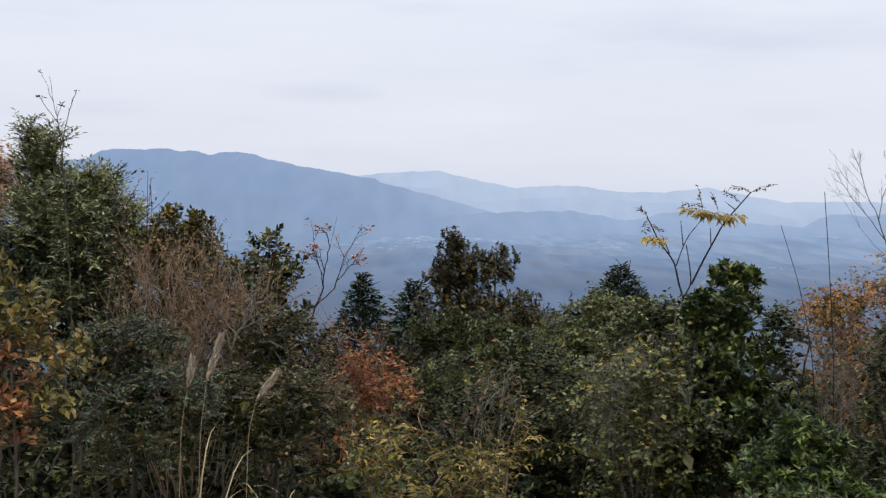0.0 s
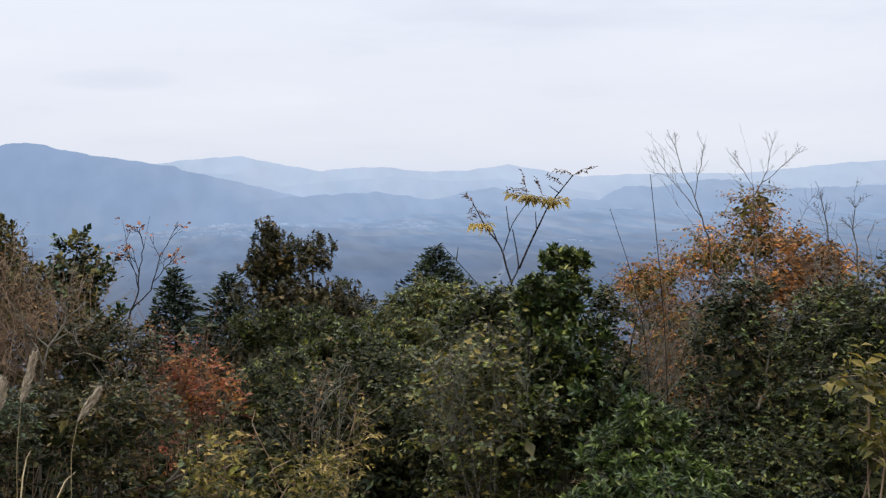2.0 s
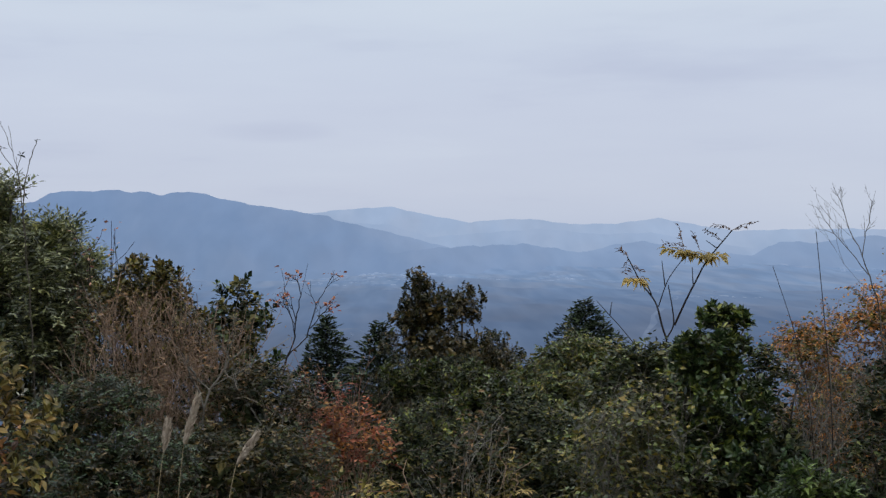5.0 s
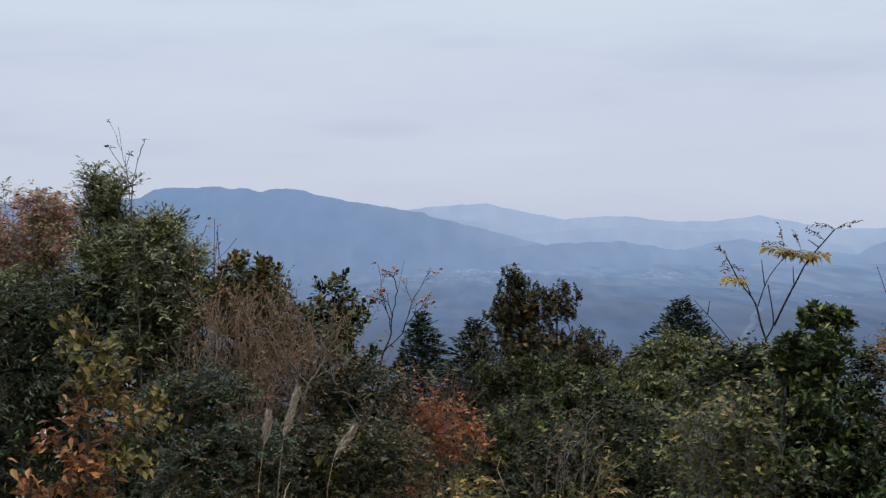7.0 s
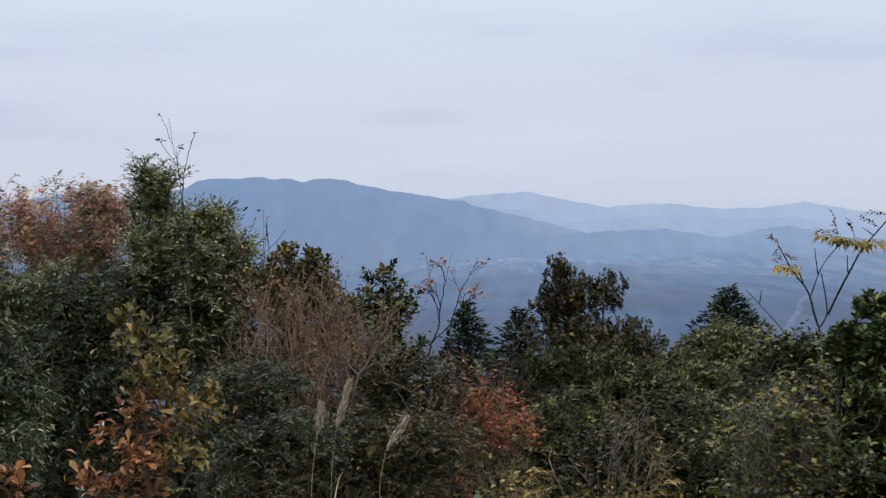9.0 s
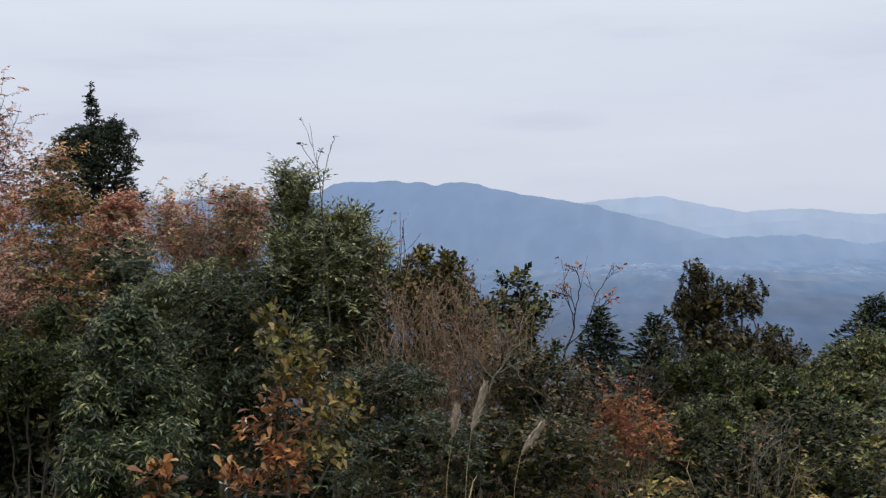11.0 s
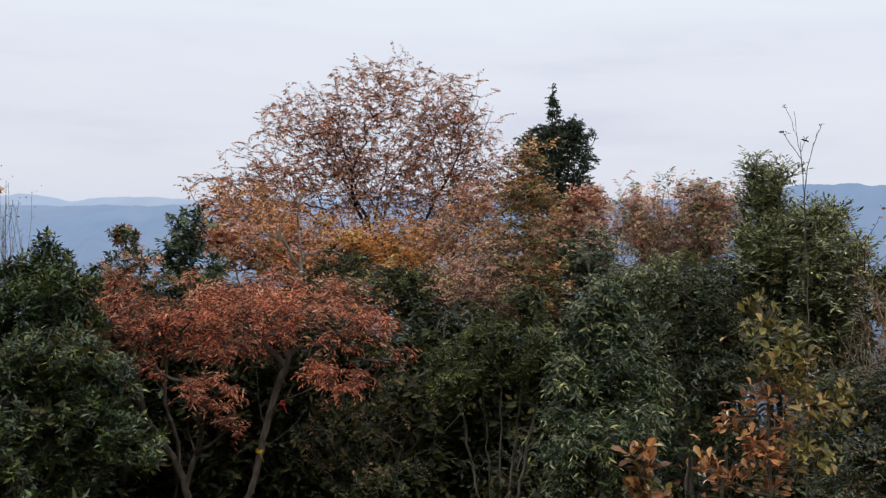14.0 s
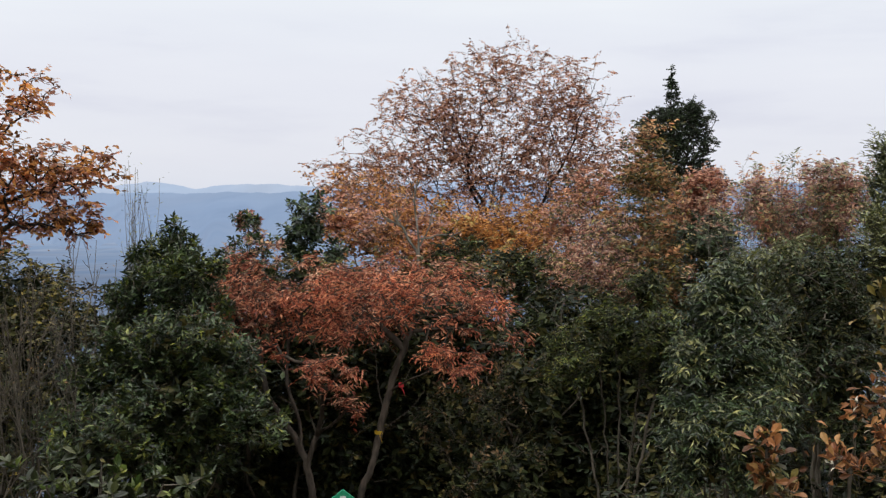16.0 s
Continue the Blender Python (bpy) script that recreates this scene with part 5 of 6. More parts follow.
plant("narrow_leaf_shrub", "leafy grey-green shrub round tall thin shoots", "shrub",
      [(-2.19, 6.89, 1.53, 0.07, 0.12), (-2.15, 6.91, 1.33, 0.13, 0.14), (-2.08, 6.93, 1.11, 0.18, 0.17), (-2.11, 6.92, 0.85, 0.22, 0.20)], "sasa", tips=330, per=11, size=0.085, width=0.16, thick=0.012, thin=0.0016, gaps=0.35, shoot=0.18, droop=0.3, seed=100, core=1.2, inner="sasa", fine=0.6, facing=0.8, second=("dark", 0.4))
plant("sasa_shrub", "large grey-green shrub of narrow drooping leaves", "shrub",
      [(-2.72, 5.21, 1.13, 0.05, 0.14), (-2.78, 5.16, 0.91, 0.10, 0.23), (-2.68, 5.33, 0.92, 0.10, 0.25), (-2.78, 5.00, 0.65, 0.10, 0.24), (-2.63, 5.08, 0.66, 0.12, 0.30), (-2.56, 5.34, 0.66, 0.10, 0.28), (-2.65, 4.88, 0.34, 0.13, 0.29), (-2.47, 4.99, 0.35, 0.14, 0.29)],
      "teal", tips=1000, per=13, size=0.085, width=0.13, shape="diamond", thick=0.014, thin=0.0015, gaps=0.5, shoot=0.2, droop=0.6, seed=43, puff=0.60, core=2.2, tight=0.14, clump=5, fine=0.5, second=("sasa", 0.25))
plant("pink_leaf_shrub", "tall thin shrub with dull red autumn leaves", "shrub",
      [(-4.27, 10.35, 1.74, 0.18, 0.22), (-4.18, 10.61, 1.54, 0.23, 0.26), (-4.82, 10.33, 1.52, 0.26, 0.22), (-4.42, 10.29, 1.30, 0.52, 0.26)],
      "pink", tips=720, per=9, size=0.095, width=0.2, bark="palebark", thick=0.016, thin=0.002, gaps=0.4, shoot=0.3, droop=0.5, seed=44, inner="sasa", core=0, second=("sasa", 0.25))
plant("pink_leaf_shrub", "upright whippy shoots with dull red autumn leaves", "shrub",
      [(-4.35, 10.25, 1.45, 0.75, 0.42), (-4.95, 10.10, 1.35, 0.55, 0.35)], "pink", tips=90, per=8, size=0.10, width=0.17, bark="palebark", thick=0.008, thin=0.0018, shoot=0.16, droop=0.3, seed=94,
      core=0, keep=0.85, shoots=120, levels=[(9, 0.09, 35, 0.45)], lift=0.25, second=("sasa", 0.35))
plant("sasa_shrub", "grey-green narrow-leaved shrub below red autumn shoots", "shrub",
      [(-4.63, 9.42, 0.77, 0.30, 0.28), (-4.27, 9.58, 0.91, 0.38, 0.30), (-3.89, 9.73, 0.93, 0.36, 0.30), (-4.07, 9.66, 0.60, 0.42, 0.30), (-4.50, 9.48, 0.43, 0.40, 0.30)], "sasa", tips=520, per=12, size=0.10, width=0.14, bark="palebark", thick=0.014, thin=0.002, gaps=0.45, shoot=0.28, droop=0.5, seed=99, puff=0.5, core=2.0, inner="sasa", fine=0.6, facing=0.95, second=("mid", 0.35))
plant("yellow_green_tree", "slender tree turning from green to yellow", "tree",
      [(-6.87, 11.60, 2.23, 0.22, 0.28), (-6.80, 11.43, 1.75, 0.41, 0.34), (-6.69, 11.14, 1.22, 0.53, 0.40), (-6.25, 10.66, 0.62, 0.57, 0.51)],
      "olive", tips=700, per=11, size=0.11, width=0.2, thick=0.03, gaps=0.4, shoot=0.3, droop=0.5, seed=45, inner="olive", core=0.1, second=("amber", 0.45))
plant("rust_tree", "small tree with rusty red leaves", "tree",
      [(-6.99, 13.27, 1.64, 0.32, 0.28), (-7.12, 13.20, 1.25, 0.46, 0.35)],
      "rust", tips=460, per=11, size=0.12, width=0.2, thick=0.03, gaps=0.25, shoot=0.3, droop=0.4, seed=46, inner="rust", core=0.2, second=("pink", 0.4))
plant("dark_bush", "dark evergreen bush between autumn shrubs", "bush",
      [(-5.82, 11.17, 1.22, 0.27, 0.26), (-5.71, 10.97, 0.75, 0.38, 0.38)], "teal", tips=300, per=14, size=0.09, width=0.2, gaps=0.15, shoot=0.25, droop=0.5, seed=47, puff=0.45)
plant("bamboo_bush", "tall feathery green bush of slender drooping leaves", "bush",
      [(-4.92, 7.46, 0.57, 0.13, 0.28), (-4.95, 7.16, 0.31, 0.16, 0.34), (-4.65, 7.38, 0.45, 0.18, 0.38), (-4.59, 7.70, 0.78, 0.14, 0.35), (-4.33, 7.44, 0.34, 0.16, 0.42)],
      "dark", tips=800, per=12, size=0.10, width=0.12, thick=0.02, gaps=0.45, shoot=0.25, droop=0.55, seed=48, puff=0.55, core=2.2, tight=0.15, clump=6, fine=0.45, second=("mid", 0.5))
plant("red_maple", "spreading autumn tree with drooping red leaves, marked with tape", "tree",
      [(-7.34, 6.43, 0.69, 0.53, 0.23), (-6.81, 6.70, 0.66, 0.57, 0.25), (-6.36, 7.13, 0.66, 0.54, 0.25), (-5.85, 7.27, 0.48, 0.39, 0.24), (-5.80, 7.00, 0.20, 0.38, 0.16), (-6.16, 6.70, 0.27, 0.28, 0.16), (-6.92, 6.55, 0.40, 0.59, 0.15), (-7.19, 7.61, 0.79, 0.91, 0.16), (-7.78, 7.69, 0.44, 1.13, 0.25)],
      "red", stems=[[(-6.66, 6.58, -0.96), (-6.63, 6.70, -0.69), (-6.64, 6.78, -0.42), (-6.62, 6.90, -0.04), (-6.50, 6.94, 0.30), (-6.39, 7.10, 0.59)],
                    [(-6.53, 6.90, 0.21), (-6.80, 6.70, 0.59)], [(-6.47, 6.98, 0.35), (-6.02, 7.26, 0.42)]],
      foot=(-6.62, 6.48, -1.26)[:2], tips=1000, per=10, size=0.10, fine=0.58, width=0.13, bark="maplebark", thick=0.042, thin=0.003, gaps=0.35, shoot=0.22, droop=0.5, step=0.2, seed=49, rich=1.3, fill=True, levels=[(7, 0.36, 45, 0.4)], core=0, tight=0.14, clump=6, lift=0.1, keep=0.82, second=("rust", 0.18), most=0.03)
plant("red_maple", "smaller red-leaved tree with several forking stems", "tree",
      [(-7.58, 5.79, 0.53, 0.22, 0.11), (-7.45, 5.97, 0.55, 0.29, 0.20), (-7.32, 6.28, 0.58, 0.30, 0.20), (-7.08, 5.73, 0.30, 0.28, 0.11), (-6.51, 6.04, 0.12, 0.21, 0.12), (-6.36, 6.14, -0.10, 0.10, 0.11), (-7.76, 6.10, 0.85, 0.20, 0.15)],
      "red", stems=[[(-6.87, 6.21, -0.92), (-6.95, 6.21, -0.68), (-7.06, 6.17, -0.47), (-7.25, 6.04, -0.15), (-7.37, 6.02, 0.31), (-7.48, 5.93, 0.59)],
                    [(-6.97, 6.21, -0.63), (-7.04, 6.22, -0.38), (-7.16, 6.18, -0.06), (-7.27, 6.30, 0.39)], [(-6.93, 6.22, -0.74), (-6.86, 6.25, -0.46), (-6.65, 6.11, -0.13), (-6.49, 6.05, 0.10)], [(-6.86, 6.25, -0.46), (-6.54, 6.20, -0.26), (-6.36, 6.14, -0.12)]],
      foot=(-6.78, 6.18, -1.22)[:2], tips=420, per=10, size=0.10, fine=0.58, width=0.13, bark="maplebark", thick=0.034, thin=0.0025, gaps=0.35, shoot=0.22, droop=0.5, step=0.2, seed=85, rich=1.3, fill=True, levels=[(6, 0.36, 45, 0.4)], core=0, tight=0.14, clump=6, lift=0.1, keep=0.9, second=("rust", 0.3), power=0.4, most=0.032)
plant("autumn_tree", "large spreading tree with thin orange-brown autumn foliage", "tree",
      [(-14.66, 18.83, 4.10, 1.35, 0.68), (-13.61, 19.65, 3.76, 0.86, 0.80), (-15.91, 17.89, 3.35, 1.11, 0.92), (-14.80, 18.84, 3.01, 1.84, 0.98), (-13.53, 19.79, 2.80, 1.23, 0.86), (-16.11, 17.77, 2.26, 1.60, 0.74), (-14.42, 19.18, 1.93, 2.09, 0.74), (-16.28, 16.24, 1.74, 1.06, 0.59), (-13.13, 20.09, 1.95, 0.86, 0.74)],
      "dusk", stems=[[(-14.71, 18.90, 0.09), (-14.70, 18.97, 1.80), (-14.66, 18.96, 2.90), (-14.57, 18.91, 4.10)], [(-14.81, 18.82, 0.09), (-15.05, 18.70, 1.43), (-15.56, 18.25, 2.51), (-15.99, 17.79, 3.58)],
                     [(-14.91, 18.75, 0.09), (-15.24, 18.54, 1.67), (-15.46, 18.30, 3.00)], [(-14.47, 19.09, 0.10), (-14.12, 19.40, 1.08), (-13.53, 19.80, 2.55), (-13.21, 19.92, 3.76)],
                     [(-15.00, 18.67, 0.09), (-15.93, 17.95, 1.41), (-16.82, 17.12, 2.12)], [(-13.93, 19.49, 0.11), (-13.94, 19.53, 1.08), (-13.43, 19.89, 1.95), (-12.82, 20.27, 2.44)]],
      foot=(-14.60, 18.88, -0.88)[:2], tips=2000, per=15, size=0.066, fine=1.0, width=0.24, bark="darkbark", thick=0.085, thin=0.0024, gaps=0.15, shoot=0.3, power=0.55, rich=1.7, droop=0.4, step=0.45, wobble=0.04, seed=50, fill=True, levels=[(10, 0.36, 36, 0.22), (4, 0.45, 36, 0.3)], core=0, tight=0.22, clump=2, lift=0.14, keep=1.0, second=("rust", 0.4))
plant("autumn_tree", "smaller brown-orange tree with fine grey twigs", "tree",
      [(-13.37, 12.79, 1.61, 0.52, 0.38), (-12.98, 13.18, 1.25, 0.85, 0.57), (-12.57, 13.56, 0.97, 0.66, 0.47), (-12.66, 15.47, 0.84, 0.82, 0.46), (-11.77, 16.15, 0.76, 0.61, 0.41), (-13.79, 15.84, 1.17, 0.86, 0.48), (-14.57, 15.12, 1.52, 0.75, 0.48), (-11.93, 17.28, 1.20, 0.75, 0.48), (-13.27, 16.91, 1.12, 0.88, 0.44)],
      "orange", tips=760, per=8, size=0.10, width=0.24, bark="bark", thick=0.05, gaps=0.4, shoot=0.35, droop=0.4, step=0.3, seed=51, core=0, tight=0.3, clump=3, fine=0.8, thin=0.004, keep=0.85, second=("rust", 0.4))
plant("cedar", "tall dark cedar with a pointed tip above a rounded crown", "tree",
      [(-21.80, 39.02, 6.55, 0.10, 0.20), (-21.81, 39.02, 6.25, 0.20, 0.26), (-21.80, 39.03, 5.91, 0.28, 0.28), (-21.79, 39.03, 5.53, 0.34, 0.30), (-21.58, 39.15, 3.95, 1.35, 1.30), (-21.55, 39.16, 4.81, 0.95, 0.62), (-22.15, 38.83, 4.37, 0.85, 0.80), (-20.99, 39.47, 4.43, 0.80, 0.80), (-20.64, 39.66, 3.70, 0.46, 0.75), (-22.54, 38.61, 4.06, 0.60, 0.70), (-20.83, 39.55, 2.88, 0.62, 0.75), (-21.95, 38.94, 3.05, 1.30, 0.90), (-20.53, 39.71, 2.15, 0.65, 0.70), (-21.35, 39.28, 1.98, 1.10, 0.90), (-21.01, 39.46, 0.68, 1.20, 1.20), (-21.57, 39.16, -0.60, 1.30, 1.40)],
      "cedar", tips=1900, per=11, size=0.11, fine=1.0, width=0.2, rich=1.4, keep=1.0, bark="darkbark", thick=0.22, thin=0.01, gaps=0.05, shoot=0.2, step=0.6, seed=52, puff=0.36, core=1.6, inner="cedar", facing=0.4, tight=0.05, clump=1, droop=0.35, rise=0.1)
plant("evergreen_tree", "dark broad evergreen tree at the wood's edge", "tree",
      [(-7.41, 5.28, 1.20, 0.13, 0.15), (-7.58, 5.20, 0.99, 0.26, 0.20), (-6.97, 5.09, 0.97, 0.20, 0.20), (-7.32, 5.11, 0.69, 0.40, 0.28), (-7.23, 4.70, 0.45, 0.36, 0.24), (-6.71, 4.82, 0.45, 0.42, 0.30), (-7.25, 4.57, 0.08, 0.42, 0.30), (-6.63, 4.72, 0.10, 0.50, 0.30), (-6.75, 4.12, -0.12, 0.40, 0.25), (-6.79, 4.73, -0.29, 0.50, 0.30), (-6.46, 5.01, 0.33, 0.22, 0.26), (-6.41, 5.08, -0.08, 0.28, 0.28)],
      "teal", tips=1650, per=11, size=0.13, width=0.17, thick=0.05, gaps=0.4, shoot=0.2, seed=53, puff=0.42, droop=0.35, core=1.6, fine=0.45, clump=4, style="whorl", second=("mid", 0.3))
plant("orange_leaf_tree", "autumn tree reaching in with orange leaf sprays", "tree",
      [(-9.23, 4.95, 2.31, 0.26, 0.19), (-9.21, 5.04, 1.72, 0.38, 0.22), (-9.05, 5.33, 1.68, 0.38, 0.24), (-9.19, 5.08, 1.38, 0.48, 0.27), (-8.99, 5.41, 1.28, 0.22, 0.13), (-9.45, 4.56, 1.90, 0.43, 0.65), (-9.49, 4.47, 1.13, 0.48, 0.32)],
      "orange", tips=720, per=9, size=0.10, width=0.25, bark="darkbark", thick=0.05, gaps=0.4, shoot=0.22, droop=0.4, seed=54, rich=1.15, core=0, clump=3, fine=0.7, keep=0.85, second=("rust", 0.45),
      stems=[[(-9.28, 4.16, -1.02), (-9.51, 4.38, 0.75), (-9.45, 4.56, 1.95)], [(-9.51, 4.41, 0.99), (-9.34, 4.80, 1.42), (-9.07, 5.29, 1.63)], [(-9.50, 4.48, 1.47), (-9.28, 4.88, 2.11)]], foot=(-9.26, 4.15, -1.11)[:2])
plant("red_tip_shrub", "upright evergreen shrub with reddish young leaves", "shrub",
      [(-8.86, 7.16, 1.21, 0.15, 0.16), (-8.83, 7.18, 0.98, 0.26, 0.20), (-8.84, 7.15, 0.70, 0.35, 0.26)], "glossy", tips=150, per=9, size=0.10, width=0.26, shape="fold", thick=0.02, gaps=0.4, shoot=0.1, seed=55, puff=0.50, core=0, clump=3, style="whorl", second=("pink", 0.35))
plant("evergreen_shrub", "dark evergreen shrub with large drooping leaf clusters", "shrub",
      [(-9.46, 8.47, 1.37, 0.21, 0.20), (-9.50, 8.42, 1.11, 0.26, 0.23), (-9.36, 8.55, 0.79, 0.33, 0.26)], "teal", tips=150, per=11, size=0.13, width=0.22, thick=0.02, gaps=0.3, shoot=0.15, droop=0.4, seed=56, core=0.3, clump=3, style="whorl")
plant("thin_bamboo", "slender pale stems with a few small leaves", "bamboo",
      [(-8.02, 5.28, 1.63, 0.11, 0.17), (-7.99, 5.31, 1.35, 0.17, 0.22), (-7.96, 5.35, 1.12, 0.22, 0.20)], "sasa", tips=90, per=4, size=0.06, width=0.14, bark="palebark", thick=0.005, thin=0.0018, gaps=0.0, rise=0.8, seed=57, lift=0.2, keep=0.7, shoots=16, levels=[(5, 0.2, 30, 0.3)])
plant("bare_thicket", "grey thicket of bare upright stems", "shrub",
      [(-7.16, 3.89, 0.69, 0.34, 0.38), (-6.93, 3.77, 0.26, 0.45, 0.45), (-7.12, 3.48, 0.50, 0.37, 0.57), (-7.40, 4.34, 0.96, 0.18, 0.22), (-7.44, 4.62, 0.78, 0.20, 0.32)], "dry", tips=520, per=2, size=0.05, width=0.25, bark="bark", thick=0.012, thin=0.0025, gaps=0.0, rise=0.6, seed=58, keep=0.15, shoots=24, levels=[(5, 0.3, 28, 0.35), (3, 0.4, 32, 0.3)])
plant("olive_bush", "dull green bush behind bare stems", "bush",
      [(-8.43, 4.51, 0.72, 0.44, 0.29), (-8.28, 4.23, 0.22, 0.67, 0.53), (-8.13, 3.89, -0.24, 0.75, 0.57)], "olive", tips=520, per=11, size=0.08, width=0.26, gaps=0.35, seed=59, puff=0.45, second=("dark", 0.5))
plant("pale_tree", "pale dead sapling with one long side branch", "tree",
      [(-9.56, 10.37, 1.47, 0.18, 0.25), (-9.60, 10.32, 1.19, 0.22, 0.18)], "dry",
      stems=[[(-9.43, 10.31, -0.30), (-9.46, 10.40, 0.55), (-9.48, 10.42, 0.98), (-9.56, 10.37, 1.58)], [(-9.47, 10.43, 0.94), (-9.25, 10.62, 1.04), (-8.94, 10.88, 0.94)], [(-9.47, 10.41, 0.76), (-9.63, 10.29, 1.12), (-9.81, 10.12, 1.26)]],
      foot=(-9.27, 10.15, -1.53)[:2], tips=26, per=0, bark="palebark", thick=0.02, thin=0.003, gaps=0, seed=60, core=0, levels=[(4, 0.35, 38, 0.4), (3, 0.45, 38, 0.3)], power=0.3)
# Near-black leaves here stand in for the shade under the red crown.
plant("dark_shrub", "evergreen undergrowth beneath red leaves, shade put into its dark leaf colour", "shrub",
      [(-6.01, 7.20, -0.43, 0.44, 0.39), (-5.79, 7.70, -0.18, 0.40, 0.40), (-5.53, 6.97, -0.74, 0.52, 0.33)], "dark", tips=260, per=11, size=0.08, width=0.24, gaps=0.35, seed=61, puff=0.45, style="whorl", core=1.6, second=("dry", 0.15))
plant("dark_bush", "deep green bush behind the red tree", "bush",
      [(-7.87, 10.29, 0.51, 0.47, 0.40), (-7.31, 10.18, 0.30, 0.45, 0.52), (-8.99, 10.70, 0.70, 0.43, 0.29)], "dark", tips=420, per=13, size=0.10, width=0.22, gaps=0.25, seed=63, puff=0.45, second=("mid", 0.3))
# Added filler: dark leaves put where only deep shade belongs.
plant("dark_bush", "dark filler bush at the foot of autumn trees", "bush",
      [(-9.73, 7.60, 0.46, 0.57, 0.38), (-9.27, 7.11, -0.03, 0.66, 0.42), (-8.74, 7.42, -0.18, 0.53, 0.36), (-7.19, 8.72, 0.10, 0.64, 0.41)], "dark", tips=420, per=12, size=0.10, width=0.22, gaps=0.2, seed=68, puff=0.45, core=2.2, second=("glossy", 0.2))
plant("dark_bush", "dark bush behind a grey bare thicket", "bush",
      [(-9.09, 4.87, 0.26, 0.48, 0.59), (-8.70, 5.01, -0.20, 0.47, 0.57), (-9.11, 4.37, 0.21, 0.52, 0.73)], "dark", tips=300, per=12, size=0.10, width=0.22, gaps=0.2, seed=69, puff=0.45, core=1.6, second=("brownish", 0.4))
# A grey-green shrub in dark leaf colours that imitate its shaded flank.
plant("dark_leaf_shrub", "bushy shrub beside drooping bamboo leaves, shade put into its dark leaf colour", "shrub",
      [(-2.95, 6.98, 0.98, 0.21, 0.23), (-2.79, 7.01, 0.73, 0.23, 0.27), (-2.94, 6.83, 0.62, 0.21, 0.31), (-2.72, 6.76, 0.33, 0.28, 0.34)], "dark", tips=560, per=11, size=0.09, width=0.15, gaps=0.35, droop=0.55, seed=80, puff=0.50, core=2.0, fine=0.5, second=("teal", 0.3))
plant("dark_bush", "deep green bush filling the wood's edge", "bush",
      [(-6.05, 10.73, 0.19, 0.57, 0.38), (-5.47, 11.05, 0.27, 0.57, 0.44), (-4.94, 11.30, 0.36, 0.51, 0.44), (-6.83, 10.47, 0.01, 0.58, 0.39)], "dark", tips=260, per=12, size=0.11, width=0.2, gaps=0.15, seed=79, puff=0.45, core=2.0, second=("olive", 0.3))
# Bush added behind the crown, dark leaves passing for the shade there.
plant("dark_bush", "dark filler bush behind a red-leaved crown", "bush",
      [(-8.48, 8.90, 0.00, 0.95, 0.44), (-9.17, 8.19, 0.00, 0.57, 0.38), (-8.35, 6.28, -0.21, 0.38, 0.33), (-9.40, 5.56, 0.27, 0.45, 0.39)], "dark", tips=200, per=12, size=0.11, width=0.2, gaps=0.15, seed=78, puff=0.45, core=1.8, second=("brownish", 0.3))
# Shrub added to close the cleft, its dark colour standing in for shade.
plant("dark_shrub", "dark filler shrub between pale-leaved shrubs", "shrub",
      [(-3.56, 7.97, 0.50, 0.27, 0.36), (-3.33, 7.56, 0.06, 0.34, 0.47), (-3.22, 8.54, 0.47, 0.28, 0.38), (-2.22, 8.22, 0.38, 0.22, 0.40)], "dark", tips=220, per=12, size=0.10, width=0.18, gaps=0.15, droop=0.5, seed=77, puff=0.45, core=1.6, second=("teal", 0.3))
plant("pink_leaf_shrub", "shrub with dull red leaves among green", "shrub",
      [(-6.86, 10.06, 0.77, 0.37, 0.31), (-6.77, 10.61, 1.07, 0.45, 0.32), (-6.43, 10.08, 0.61, 0.49, 0.31)], "pink", tips=420, per=9, size=0.085, width=0.2, gaps=0.35, droop=0.5, seed=64, core=0, second=("olive", 0.25))
plant("rust_tree", "low brown-red leafy bush behind a red crown", "bush",
      [(-8.98, 7.25, 0.57, 0.40, 0.25), (-8.65, 7.64, 0.62, 0.45, 0.28), (-8.25, 8.06, 0.63, 0.50, 0.26), (-7.83, 8.46, 0.60, 0.50, 0.28), (-7.43, 8.80, 0.58, 0.45, 0.26), (-8.53, 7.77, 0.22, 0.80, 0.35), (-7.70, 8.58, 0.16, 0.80, 0.35)], "rust", tips=700, per=9, size=0.10, width=0.2, bark="maplebark", thick=0.012, gaps=0.2, droop=0.4, seed=95, puff=0.5, core=2.0, inner="dark", fine=0.55, second=("olive", 0.5), clump=4)
plant("rust_tree", "low tree with brown and orange leaves", "tree",
      [(-12.34, 11.68, 1.18, 0.52, 0.39), (-11.45, 11.85, 0.87, 0.93, 0.42), (-10.63, 11.92, 0.65, 0.66, 0.37)], "rust", tips=420, per=10, size=0.13, width=0.24, thick=0.03, gaps=0.3, seed=65, core=0.5, inner="dry", second=("orange", 0.4), clump=4)
plant("yellow_tree", "low tree with yellow and orange leaves", "tree",
      [(-11.54, 13.79, 0.82, 0.65, 0.41), (-11.04, 14.19, 0.83, 0.74, 0.46), (-10.24, 14.17, 0.86, 0.54, 0.40), (-10.21, 13.54, 0.44, 0.96, 0.35)], "orange", tips=480, per=10, size=0.14, width=0.24, thick=0.03, gaps=0.3, seed=66, core=0.5, inner="orange", second=("yellow", 0.15), clump=4)
